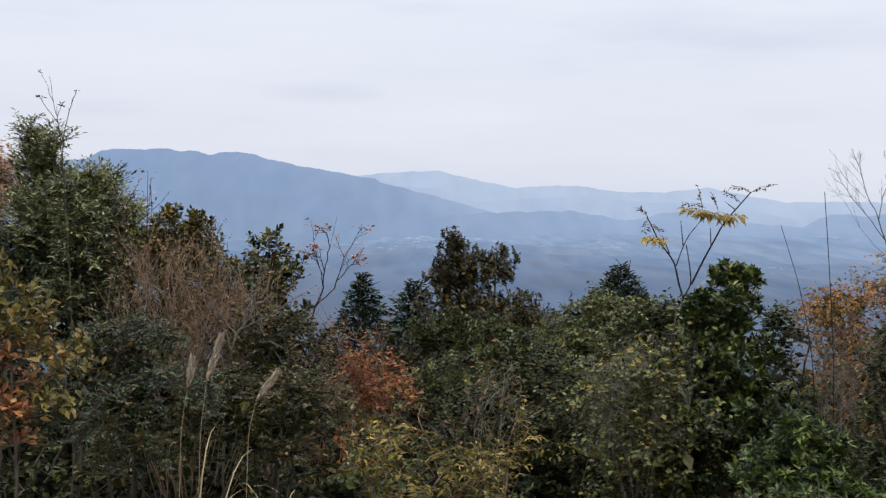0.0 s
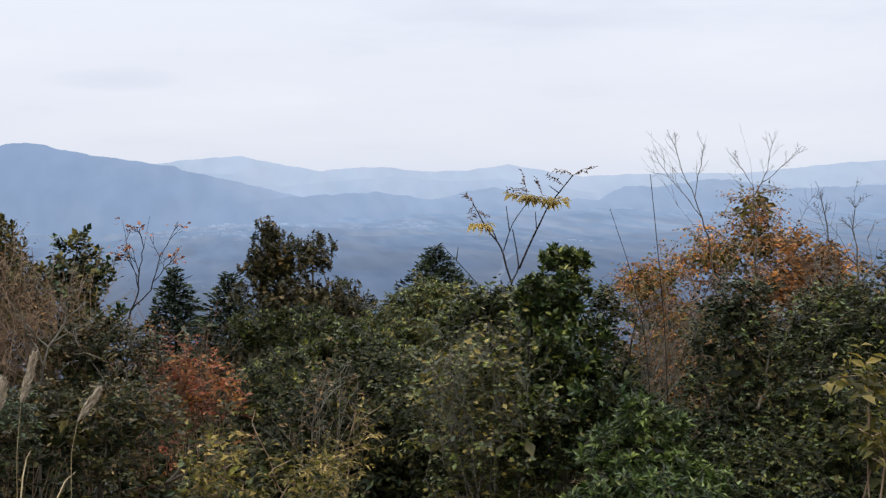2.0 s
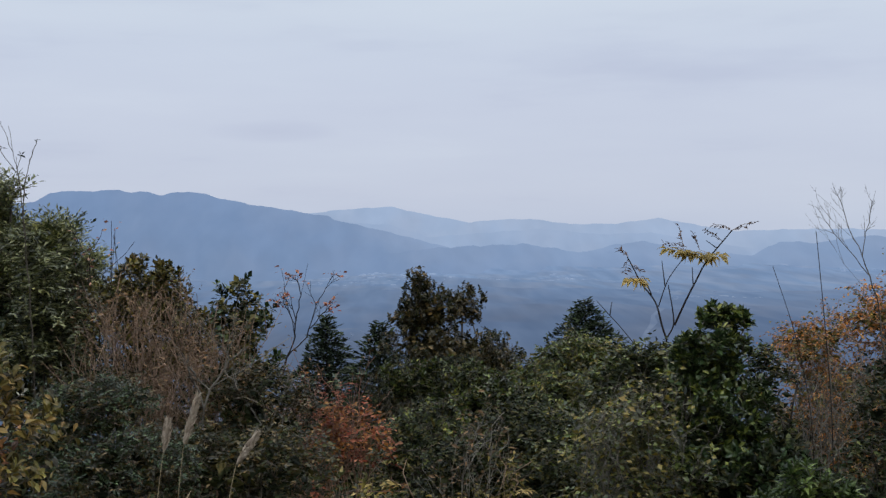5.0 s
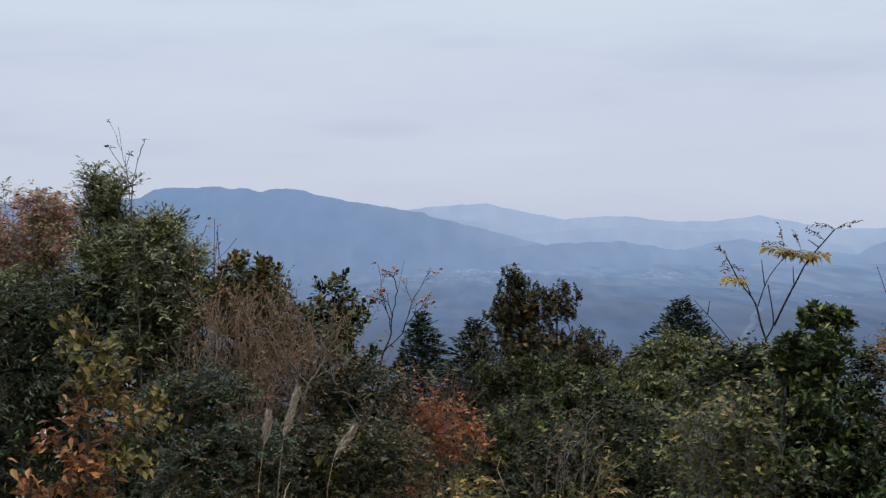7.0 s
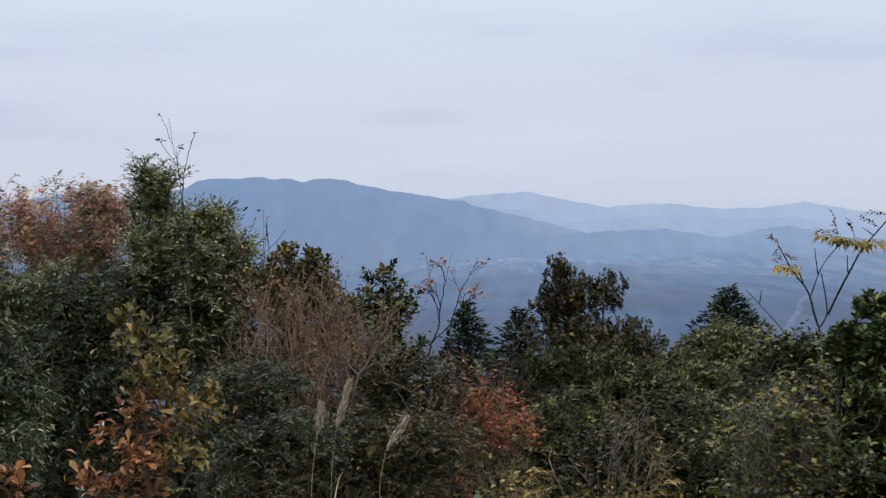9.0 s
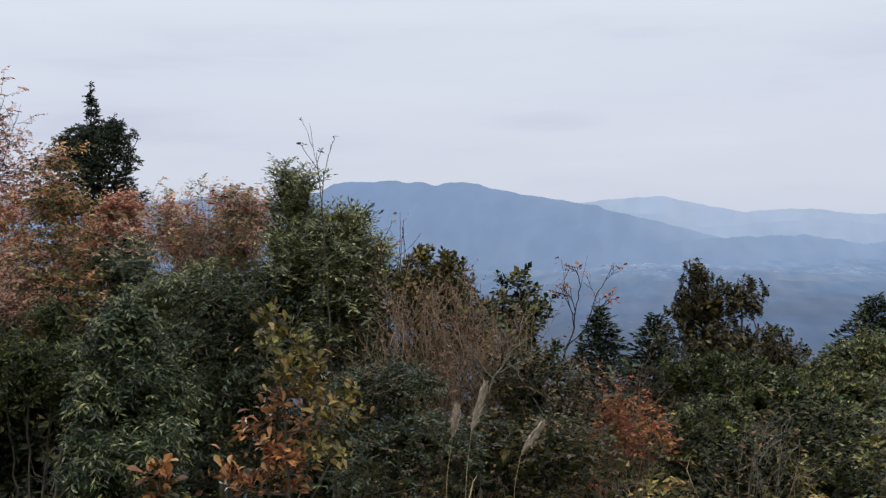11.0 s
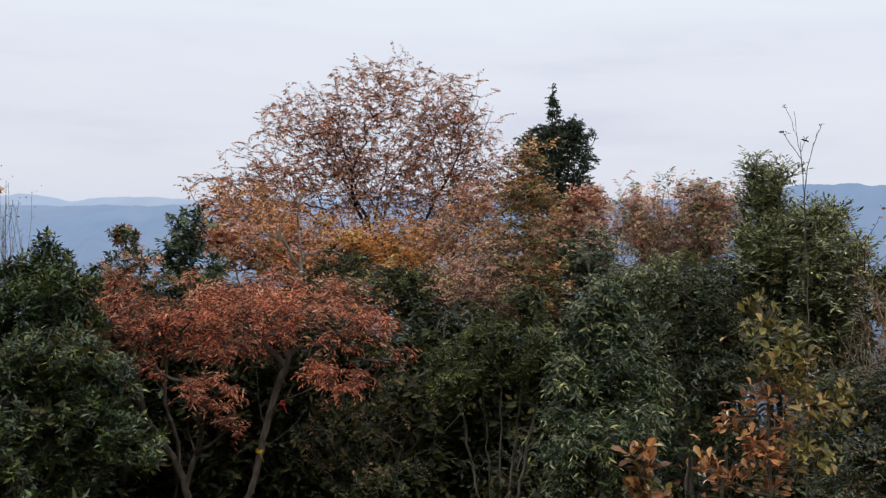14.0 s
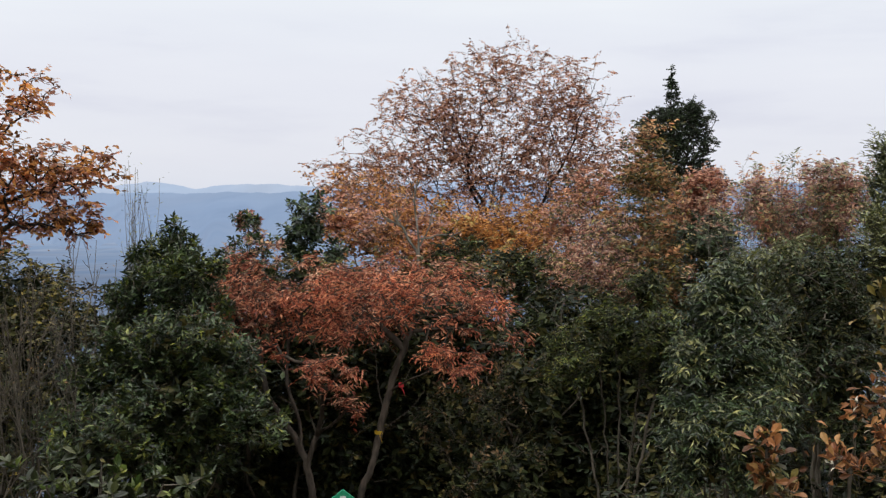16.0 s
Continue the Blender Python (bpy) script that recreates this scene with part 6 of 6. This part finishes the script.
plant("rust_tree", "slender tree with rusty pink leaves beside a green one", "tree",
      [(-8.55, 12.31, 1.12, 0.46, 0.38), (-8.52, 12.95, 1.50, 0.48, 0.48), (-8.06, 13.23, 1.98, 0.32, 0.40), (-8.13, 11.97, 0.70, 0.52, 0.33)], "rust", tips=480, per=9, size=0.10, width=0.22, thick=0.03, gaps=0.3, seed=67, core=0.3, inner="rust", second=("olive", 0.3), clump=4)

# ---- near plants ----
OAK = {k: leaf_material(k + "_oak_leaf", c, 0.38, 0.3, single=True) for k, c in (
    ("green", [(0.16, 0.165, 0.06), (0.26, 0.26, 0.085), (0.38, 0.36, 0.12)]), ("olive", [(0.20, 0.155, 0.07), (0.32, 0.24, 0.10), (0.44, 0.33, 0.13)]),
    ("brown", [(0.20, 0.10, 0.05), (0.28, 0.15, 0.07), (0.36, 0.22, 0.10)]), ("orange", [(0.42, 0.16, 0.075), (0.60, 0.25, 0.115), (0.72, 0.34, 0.16)]),
    ("pale", [(0.55, 0.58, 0.54), (0.75, 0.78, 0.74), (0.9, 0.92, 0.9)]))}


def oak_sapling(axis, tiers):
    """A young oak: a thin leader, side twigs bent upwards, and a rosette of lobed leaves at the end of each."""
    rng = np.random.default_rng(71)
    axis = np.array(axis)
    z = float(ground_height(axis[0, 0], axis[0, 1]))
    ob = thing("oak_sapling", (axis[0, 0], axis[0, 1], z), "young oak with green top leaves, orange below, some pale", "tree")
    (v, f), line = stalk([(axis[0, 0], axis[0, 1], z - 0.05), *axis], 0.007, 6)
    part("trunk", mesh_of("trunk", v, [f], M["bark"], True), ob)
    shapes = {}
    for tone in OAK:
        v, f = leaves(np.zeros((1, 3)), np.array([[0, 1.0, 0]]), np.array([[0, 0, 1.0]]), np.ones(1), np.array([0.24]), "oak")
        v[:, 2] -= 0.10 * v[:, 1] ** 2
        shapes[tone] = mesh_of("leaf", v, [f], OAK[tone])
    for at, tone in tiers:
        at = np.array(at)
        below = line[line[:, 2] < at[2] - 0.03]
        root = below[-1] if len(below) else line[0]
        (v, f), _ = stalk([root, root * 0.45 + at * 0.55 - [0, 0, 0.02], at], 0.0026, 4)
        part("twig", mesh_of("twig", v, [f], M["bark"], True), ob)
        lead = unit(at - root + [0, 0, 0.12])
        count = 4 if tone == "pale" else 10
        for k in range(count):
            a = k * 2.4 + rng.uniform(-0.4, 0.4)
            s_ = unit(np.cross(lead, [0.3, 0.95, 0.1]))
            radial = s_ * math.cos(a) + np.cross(lead, s_) * math.sin(a)
            u = k / min(count, 11)
            way_ = unit(radial * (0.5 + 0.6 * min(u, 1)) + lead * (0.8 - 0.6 * min(u, 1)) + rng.normal(size=3) * 0.15)
            up = unit(lead + rng.normal(size=3) * 0.25)
            side = unit(np.cross(way_, up))
            face = np.cross(side, way_)
            size = rng.uniform(0.040, 0.072) * (0.55 if tone == "pale" else 1)
            p = at - (lead * 0.04 * u if u < 1 else (at - root) * rng.uniform(0.2, 0.6)) - np.array(ob.location)
            o = new("leaf", shapes[tone])
            o.parent = ob
            o.matrix_basis = Matrix([[side[i] * size, way_[i] * size, face[i] * size, p[i]] for i in range(3)] + [[0, 0, 0, 1]])
    # The smaller leaves behind and between, too many to tell apart.
    for kind, tones in (("oak_green", ("green", "olive")), ("oak_orange", ("brown", "orange"))):
        heart = np.repeat(np.array([q for q, tone in tiers if tone in tones]), 26, axis=0)
        n = len(heart)
        p = heart + rng.normal(size=(n, 3)) * [0.042, 0.05, 0.036]
        w = unit(rng.normal(size=(n, 3)) + [0, 0, 0.5])
        v, f = leaves(p, w, unit(rng.normal(size=(n, 3)) * 0.6 + [0, -0.3, 0.8]), rng.uniform(0.03, 0.062, n), np.full(n, 0.24), "oak")
        part("foliage", mesh_of("foliage", v, [f], M[kind]), ob)
    return ob


oak_sapling([(-1.64, 4.63, 0.35), (-1.65, 4.63, 0.54), (-1.66, 4.62, 0.71), (-1.66, 4.62, 0.88), (-1.69, 4.61, 1.04), (-1.71, 4.60, 1.20)],
            [((-1.74, 4.66, 1.21), "green"), ((-1.65, 4.51, 1.14), "green"), ((-1.55, 4.57, 1.08), "green"), ((-1.69, 4.49, 1.09), "green"), ((-1.61, 4.55, 0.98), "green"),
             ((-1.68, 4.58, 0.94), "green"), ((-1.50, 4.62, 0.99), "olive"), ((-1.52, 4.79, 0.91), "pale"), ((-1.53, 4.61, 0.89), "olive"), ((-1.66, 4.58, 0.84), "brown"),
             ((-1.71, 4.48, 0.84), "pale"), ((-1.75, 4.71, 0.74), "brown"), ((-1.69, 4.73, 0.72), "pale"), ((-1.52, 4.58, 0.85), "olive"), ((-1.37, 4.69, 0.86), "green"),
             ((-1.41, 4.83, 0.71), "green"), ((-1.46, 4.68, 0.74), "olive"), ((-1.62, 4.76, 0.67), "brown"), ((-1.50, 4.62, 0.62), "green"), ((-1.57, 4.75, 0.53), "green"),
             ((-1.65, 4.59, 0.59), "orange"), ((-1.63, 4.74, 0.51), "orange"), ((-1.73, 4.65, 0.60), "orange"), ((-1.80, 4.65, 0.62), "pale"), ((-1.80, 4.49, 0.74), "pale"),
             ((-1.84, 4.68, 0.67), "brown"), ((-1.83, 4.62, 0.44), "orange"), ((-1.86, 4.46, 0.52), "orange"), ((-1.87, 4.43, 0.48), "pale"), ((-1.66, 4.73, 0.41), "orange"),
             ((-1.75, 4.66, 0.48), "brown"), ((-1.42, 4.62, 0.59), "green"), ((-1.44, 4.63, 0.82), "olive"), ((-1.64, 4.74, 0.86), "olive")])
plant("oak_sapling", "short orange oak shoot among evergreens", "tree",
      [(-1.89, 3.86, 0.65, 0.06, 0.07), (-1.85, 3.85, 0.53, 0.09, 0.07)], "oak_orange", tips=20, per=6, fine=1.0, size=0.06, width=0.24, shape="oak", single=300, rich=1.1, thick=0.01, gaps=0.1, shoot=0.1, droop=0.0, seed=72, core=0, clump=2, style="whorl", second=("oak_green", 0.3))
plant("leafy_shrub", "low shrub with large dull green leaves", "shrub",
      [(-4.43, 2.42, 0.33, 0.19, 0.11), (-4.32, 2.62, 0.36, 0.21, 0.09), (-4.16, 2.82, 0.28, 0.16, 0.11), (-4.30, 2.55, 0.16, 0.43, 0.16)], "bright", tips=44, per=8, fine=1.0, size=0.062, width=0.24, shape="oval", single=300, rich=1.2, thick=0.014, gaps=0.2, shoot=0.06, spread=1.0, droop=0.0, seed=73, inner="dark", core=0.4, clump=2, style="whorl", second=("mid", 0.7))
plant("yellow_green_shrub", "low shrub of yellow-green leaves in sprays", "shrub",
      [(0.06, 4.53, 0.34, 0.26, 0.14), (-0.10, 4.54, 0.39, 0.14, 0.10), (0.31, 4.51, 0.31, 0.17, 0.12)], "yellowgreen", tips=64, per=11, size=0.075, width=0.17, shape="fold", bark="twig", thick=0.01, thin=0.002, gaps=0.35, shoot=0.26, droop=0.25, seed=74, inner="mid", core=0.25, clump=2, second=("yellow", 0.1))
plant("yellow_sprig", "thin shrub with arching sprays of yellowish leaves", "shrub",
      [(0.10, 6.05, 0.26, 0.08, 0.10), (0.67, 6.03, 0.30, 0.14, 0.08), (0.62, 5.99, 0.12, 0.19, 0.16), (0.48, 5.77, 0.03, 0.22, 0.18)], "yellowgreen", tips=36, per=11, size=0.085, width=0.15, shape="fold", bark="twig", thick=0.009, thin=0.002, gaps=0.1, shoot=0.26, droop=0.35, seed=75, core=0, clump=2, second=("yellow", 0.3))


# ---- plants of their own make ----
def pampas_grass(tops):
    """Three flowering stalks with silky plumes, and arching blades at the foot."""
    rng = np.random.default_rng(81)
    foot = np.array([np.mean([t[2][0] for t in tops]), np.mean([t[2][1] for t in tops])])
    z = float(ground_height(*foot))
    ob = thing("pampas_grass", (*foot, z), "dry pampas grass with three pale silky plumes", "grass")
    for top, neck, low in tops:
        top, neck, low = (np.array(v) for v in (top, neck, low))
        root = low + (low - neck) * 0.3
        root = np.array([root[0], root[1], z])
        (v, f), q = stalk([root, low, neck], 0.0024)
        stem = part("stem", mesh_of("stem", v, [f], M["straw"], True), ob)
        n = 620
        u = rng.uniform(0, 1, n) ** 0.8
        d = top - neck
        side = unit(rng.normal(size=(n, 3)))
        swell = 0.0125 * np.sin(np.clip(u * 1.05, 0, 1) * math.pi) ** 0.7 + 0.004
        p = neck + d * u[:, None] + side * (swell * rng.uniform(0.1, 0.8, n))[:, None]
        axis = unit(unit(d) + side * 0.28 + np.array([0.12, 0, 0]))
        v, f = leaves(p, axis, unit(rng.normal(size=(n, 3))), rng.uniform(0.03, 0.06, n), np.full(n, 0.06), "diamond")
        part("plume", mesh_of("plume", v, [f], M["plume"]), ob, "pale silky seed plume")
    for k in range(16):
        a = rng.uniform(0, 6.28)
        lean = np.array([math.cos(a), math.sin(a), 0]) * rng.uniform(0.25, 0.6)
        high = rng.uniform(0.35, 0.75)
        s = np.linspace(0, 1, 9)
        line = np.array([*foot, z]) + rng.normal(size=3) * [0.12, 0.12, 0] + lean * s[:, None] ** 1.6 * 1.2 + np.array([0, 0, 1]) * (high * np.sin(s * 2.2))[:, None]
        w = unit(np.cross(lean, [0, 0, 1])) * 0.0045 * (1 - s[:, None] ** 2 * 0.95)
        verts = np.concatenate([line - w, line + w])
        quads = [(i, i + 1, i + 10, i + 9) for i in range(8)]
        part("blade", mesh_of("blade", verts, [quads], M["straw"]), ob)
    return ob


pampas_grass([((-0.88, 5.27, 0.785), (-0.93, 5.22, 0.585), (-0.95, 5.17, 0.34)),
              ((-1.01, 5.23, 0.675), (-1.02, 5.20, 0.555), (-1.04, 5.15, 0.35)),
              ((-0.61, 5.27, 0.605), (-0.69, 5.24, 0.485), (-0.72, 5.20, 0.33))])


def sumac():
    """A nearly bare tree whose last leaves are yellow, set in pairs along their stalks."""
    rng = np.random.default_rng(82)
    fork, base = (1.89, 7.41, 0.84), (1.88, 7.42, 0.60)
    lines = [[base, (1.885, 7.416, 0.71), fork],
             [fork, (1.852, 7.423, 0.945), (1.839, 7.427, 1.057), (1.794, 7.437, 1.136), (1.727, 7.452, 1.199), (1.685, 7.461, 1.299), (1.635, 7.472, 1.391)],
             [(1.839, 7.427, 1.057), (1.88, 7.417, 1.192), (1.911, 7.409, 1.265), (1.98, 7.392, 1.36), (2.03, 7.38, 1.43)],
             [(1.88, 7.417, 1.198), (1.86, 7.422, 1.369)],
             [fork, (1.942, 7.401, 0.932), (1.929, 7.405, 1.049), (1.901, 7.412, 1.205)],
             [(1.942, 7.401, 0.932), (1.994, 7.388, 1.056), (2.055, 7.372, 1.191), (2.095, 7.361, 1.263), (2.126, 7.353, 1.35), (2.21, 7.329, 1.453), (2.304, 7.301, 1.575)],
             [(2.06, 7.371, 1.211), (2.054, 7.372, 1.325)],
             [(1.794, 7.437, 1.136), (1.77, 7.45, 1.20), (1.74, 7.44, 1.26)],
             [(2.126, 7.353, 1.35), (2.067, 7.369, 1.424)],
             [(2.21, 7.329, 1.453), (2.142, 7.348, 1.505)],
             [(1.87, 7.42, 0.40), (1.758, 7.445, 0.698), (1.621, 7.475, 0.882), (1.52, 7.495, 0.993), (1.432, 7.511, 1.093)],
             [(1.52, 7.495, 0.993), (1.534, 7.492, 1.087)]]
    z = float(ground_height(base[0], base[1]))
    ob = thing("sumac_tree", (base[0], base[1], z), "nearly bare tree with last yellow compound leaves", "tree")
    lines[0].insert(0, (base[0], base[1], z - 0.1))
    verts, faces, count = [], [], 0
    for n, line in enumerate(lines):
        (v, f), q = stalk(line, {0: 0.011, 1: 0.0075, 4: 0.006, 5: 0.008}.get(n, 0.0042), 6)
        verts.append(v), faces.append(f + count)
        count += len(v)
    part("trunk", mesh_of("trunk", np.concatenate(verts), faces, M["darkbark"], True), ob)
    sprays = [((2.12, 7.36, 1.39), (0.12, -0.03, 0.02), "yellow", 7), ((2.12, 7.36, 1.40), (0.10, 0.10, -0.02), "yellow", 7), ((2.10, 7.36, 1.40), (-0.12, 0.03, 0.03), "yellow", 7),
              ((2.07, 7.37, 1.42), (-0.10, -0.10, 0.01), "yellow", 6), ((2.03, 7.38, 1.43), (-0.14, 0.03, 0.02), "yellow", 7), ((2.02, 7.38, 1.42), (-0.05, -0.12, 0.02), "yellow", 6), ((2.06, 7.37, 1.42), (0.08, -0.12, 0.0), "yellow", 6),
              ((1.73, 7.45, 1.24), (-0.09, 0.02, 0.01), "yellow", 5), ((1.74, 7.45, 1.26), (-0.04, -0.08, -0.03), "yellow", 5),
              ((2.30, 7.30, 1.57), (0.14, -0.04, 0.05), "withered", 8), ((2.30, 7.30, 1.57), (-0.11, 0.03, 0.04), "withered", 7), ((2.24, 7.32, 1.50), (-0.10, 0.03, 0.07), "withered", 7), ((2.10, 7.36, 1.44), (-0.04, 0.01, 0.11), "withered", 6),
              ((2.00, 7.39, 1.44), (-0.03, 0.01, 0.16), "withered", 7), ((1.64, 7.47, 1.39), (-0.05, 0.01, 0.05), "withered", 5), ((1.66, 7.46, 1.34), (0.07, -0.01, -0.05), "withered", 5), ((1.64, 7.47, 1.38), (-0.01, 0.06, -0.10), "withered", 5), ((2.02, 7.38, 1.46), (-0.15, 0.04, 0.02), "withered", 7)]
    for at, d, colour, pairs in sprays:
        at, d = np.array(at), np.array(d)
        (v, f), q = stalk([at, at + d * 0.5 + np.array([0, 0, 0.02]), at + d], 0.0025, 3)
        rachis = part("leaf_stalk", mesh_of("leaf_stalk", v, [f], M["twig"]), ob)
        s = np.repeat((np.arange(pairs) + 1.0) / pairs, 2)
        p = at + d * s[:, None]
        across = unit(np.cross(d, [0, 0, 1.0]))
        sign = np.tile([1.0, -1.0], pairs)
        axis = across * sign[:, None] + unit(d) * 0.5 + rng.normal(size=(len(s), 3)) * 0.4 + np.array([0, 0, -0.55 if colour == "yellow" else 0.05])
        for k in range(len(s)):
            v, f = leaves(p[k:k + 1], axis[k:k + 1], unit(rng.normal(size=(1, 3)) * 0.4 + [0, 0, 1]), rng.uniform(0.042, 0.068, 1) * (1.5 if colour == "yellow" else 0.8), np.full(1, 0.19), "fold")
            part("leaflet", mesh_of("leaflet", v, [f], M[colour]), rachis)
    return ob


sumac()


def bare_pole(name, label, points, radius):
    base = points[0]
    z = float(ground_height(base[0], base[1]))
    ob = thing(name, (base[0], base[1], z), label, "sapling")
    (v, f), q = stalk([(base[0], base[1], z - 0.05), *points], radius, 6)
    part("trunk", mesh_of("trunk", v, [f], M["darkbark"], True), ob)
    return ob


bare_pole("dead_sapling", "straight dark bare stem rising from a shrub", [(2.26, 5.46, 0.59), (2.24, 5.55, 1.18), (2.21, 5.58, 1.58)], 0.0032)
bare_pole("dead_sapling", "leaning dark bare stem rising from a shrub", [(2.18, 5.50, 0.59), (2.11, 5.59, 1.06), (2.01, 5.65, 1.40)], 0.0027)

# Marks tied to the red tree's trunk.
tape_mats = {"yellow": plain_material("yellow_tape", (0.55, 0.36, 0.03), 0.4), "red": plain_material("red_tape", (0.55, 0.04, 0.05), 0.4)}


def trunk_tape(at, colour, high, radius):
    ob = thing("marking_tape", at, colour + " plastic tape tied round a tree trunk", "tape")
    a = np.linspace(0, 2 * math.pi, 17)[:-1]
    wob = np.sin(a * 3) * 0.002
    ring = np.stack([np.cos(a) * (radius + wob), np.sin(a) * (radius + wob), np.zeros(16)], 1) + at
    verts = np.concatenate([ring - [0, 0, high / 2], ring + [0, 0, high / 2]])
    quads = [(i, (i + 1) % 16, (i + 1) % 16 + 16, i + 16) for i in range(16)]
    part("band", mesh_of("band", verts, [quads], tape_mats[colour], True), ob)
    end = np.array(at) + np.array([radius, -radius, 0])
    s = np.linspace(0, 1, 6)[:, None]
    line = end + np.array([0.05, -0.01, -0.07]) * s
    v = np.concatenate([line + [0, 0, high / 3], line - [0, 0, high / 3]])
    part("loose_end", mesh_of("loose_end", v, [[(i, i + 1, i + 7, i + 6) for i in range(5)]], tape_mats[colour]), ob)
    return ob


trunk_tape((-6.64, 6.76, -0.48), "yellow", 0.03, 0.037)
trunk_tape((-6.49, 6.87, -0.07), "red", 0.035, 0.022)


def trail_sign(top):
    """A small green board with a gabled top on a post, a white mark on it."""
    x, y, z = top
    g = float(ground_height(x, y))
    ob = thing("trail_sign", (x, y, g), "small green signboard with gabled top and white mark", "sign")
    turn = math.atan2(-x, y)
    green, white, wood = plain_material("green_sign_paint", (0.02, 0.30, 0.16), 0.4), plain_material("white_sign_paint", (0.75, 0.78, 0.75), 0.5), M["bark"]

    def board(name, outline, thick, back, mat):
        bm = bmesh.new()
        front = [bm.verts.new((px, 0, pz)) for px, pz in outline]
        face = bm.faces.new(front)
        new_geo = bmesh.ops.extrude_face_region(bm, geom=[face])["geom"]
        bmesh.ops.translate(bm, vec=(0, thick, 0), verts=[e for e in new_geo if isinstance(e, bmesh.types.BMVert)])
        bmesh.ops.translate(bm, vec=(0, back, 0), verts=bm.verts)
        bmesh.ops.recalc_face_normals(bm, faces=bm.faces)
        bm.transform(Matrix.Translation(top) @ Matrix.Rotation(turn, 4, "Z"))
        me = bpy.data.meshes.new(name)
        bm.to_mesh(me)
        bm.free()
        me.materials.append(mat)
        return part(name, me, ob)

    b = board("board", [(-0.12, -0.42), (0.12, -0.42), (0.12, -0.095), (0, 0), (-0.12, -0.095)], 0.02, 0, green)
    board("mark", [(-0.022, -0.075), (0.022, -0.075), (0.022, -0.045), (-0.022, -0.045)], 0.004, -0.006, white)
    board("post", [(-0.03, g - z - 0.2), (0.03, g - z - 0.2), (0.03, -0.1), (-0.03, -0.1)], 0.05, 0.022, wood)


trail_sign((-5.60, 5.32, -0.50))

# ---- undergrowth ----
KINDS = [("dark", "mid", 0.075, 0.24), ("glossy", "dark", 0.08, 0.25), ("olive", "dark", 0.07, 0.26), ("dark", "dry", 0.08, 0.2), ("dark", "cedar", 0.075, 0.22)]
rng_under = np.random.default_rng(99)
LAYERS = [(7.4, 5.0, -17, -13.5, -36, 30), (11.0, 2.6, -5.5, -3.2, 31, 56), (9.6, 4.5, -13, -10.0, -36, 34), (12.0, 4.0, -10.5, -8.0, -36, 30), (15.5, 3.5, -9.0, -7.0, -36, 30),
          (11.6, 3.6, -12, -7.5, 30, 70), (13.5, 3.4, -8, -4.2, 28, 70), (16.0, 3.2, -6, -3.0, 22, 50)]
for d, every, low_el, high_el, first, last in LAYERS:
    for bearing in np.arange(first, last, every):
        a = math.radians(bearing + rng_under.uniform(-1.2, 1.2))
        dd = d + rng_under.uniform(-0.5, 0.5)
        x, y = -math.sin(a) * dd, math.cos(a) * dd
        top = 1.6 + dd * math.tan(math.radians(rng_under.uniform(low_el, high_el)))
        base = float(ground_height(x, y))
        tall = max(0.7, top - base)
        wide = dd * math.radians(every) * 0.85
        # Beyond bearing 28 the darkest leaves stand in for deep shade under the trees.
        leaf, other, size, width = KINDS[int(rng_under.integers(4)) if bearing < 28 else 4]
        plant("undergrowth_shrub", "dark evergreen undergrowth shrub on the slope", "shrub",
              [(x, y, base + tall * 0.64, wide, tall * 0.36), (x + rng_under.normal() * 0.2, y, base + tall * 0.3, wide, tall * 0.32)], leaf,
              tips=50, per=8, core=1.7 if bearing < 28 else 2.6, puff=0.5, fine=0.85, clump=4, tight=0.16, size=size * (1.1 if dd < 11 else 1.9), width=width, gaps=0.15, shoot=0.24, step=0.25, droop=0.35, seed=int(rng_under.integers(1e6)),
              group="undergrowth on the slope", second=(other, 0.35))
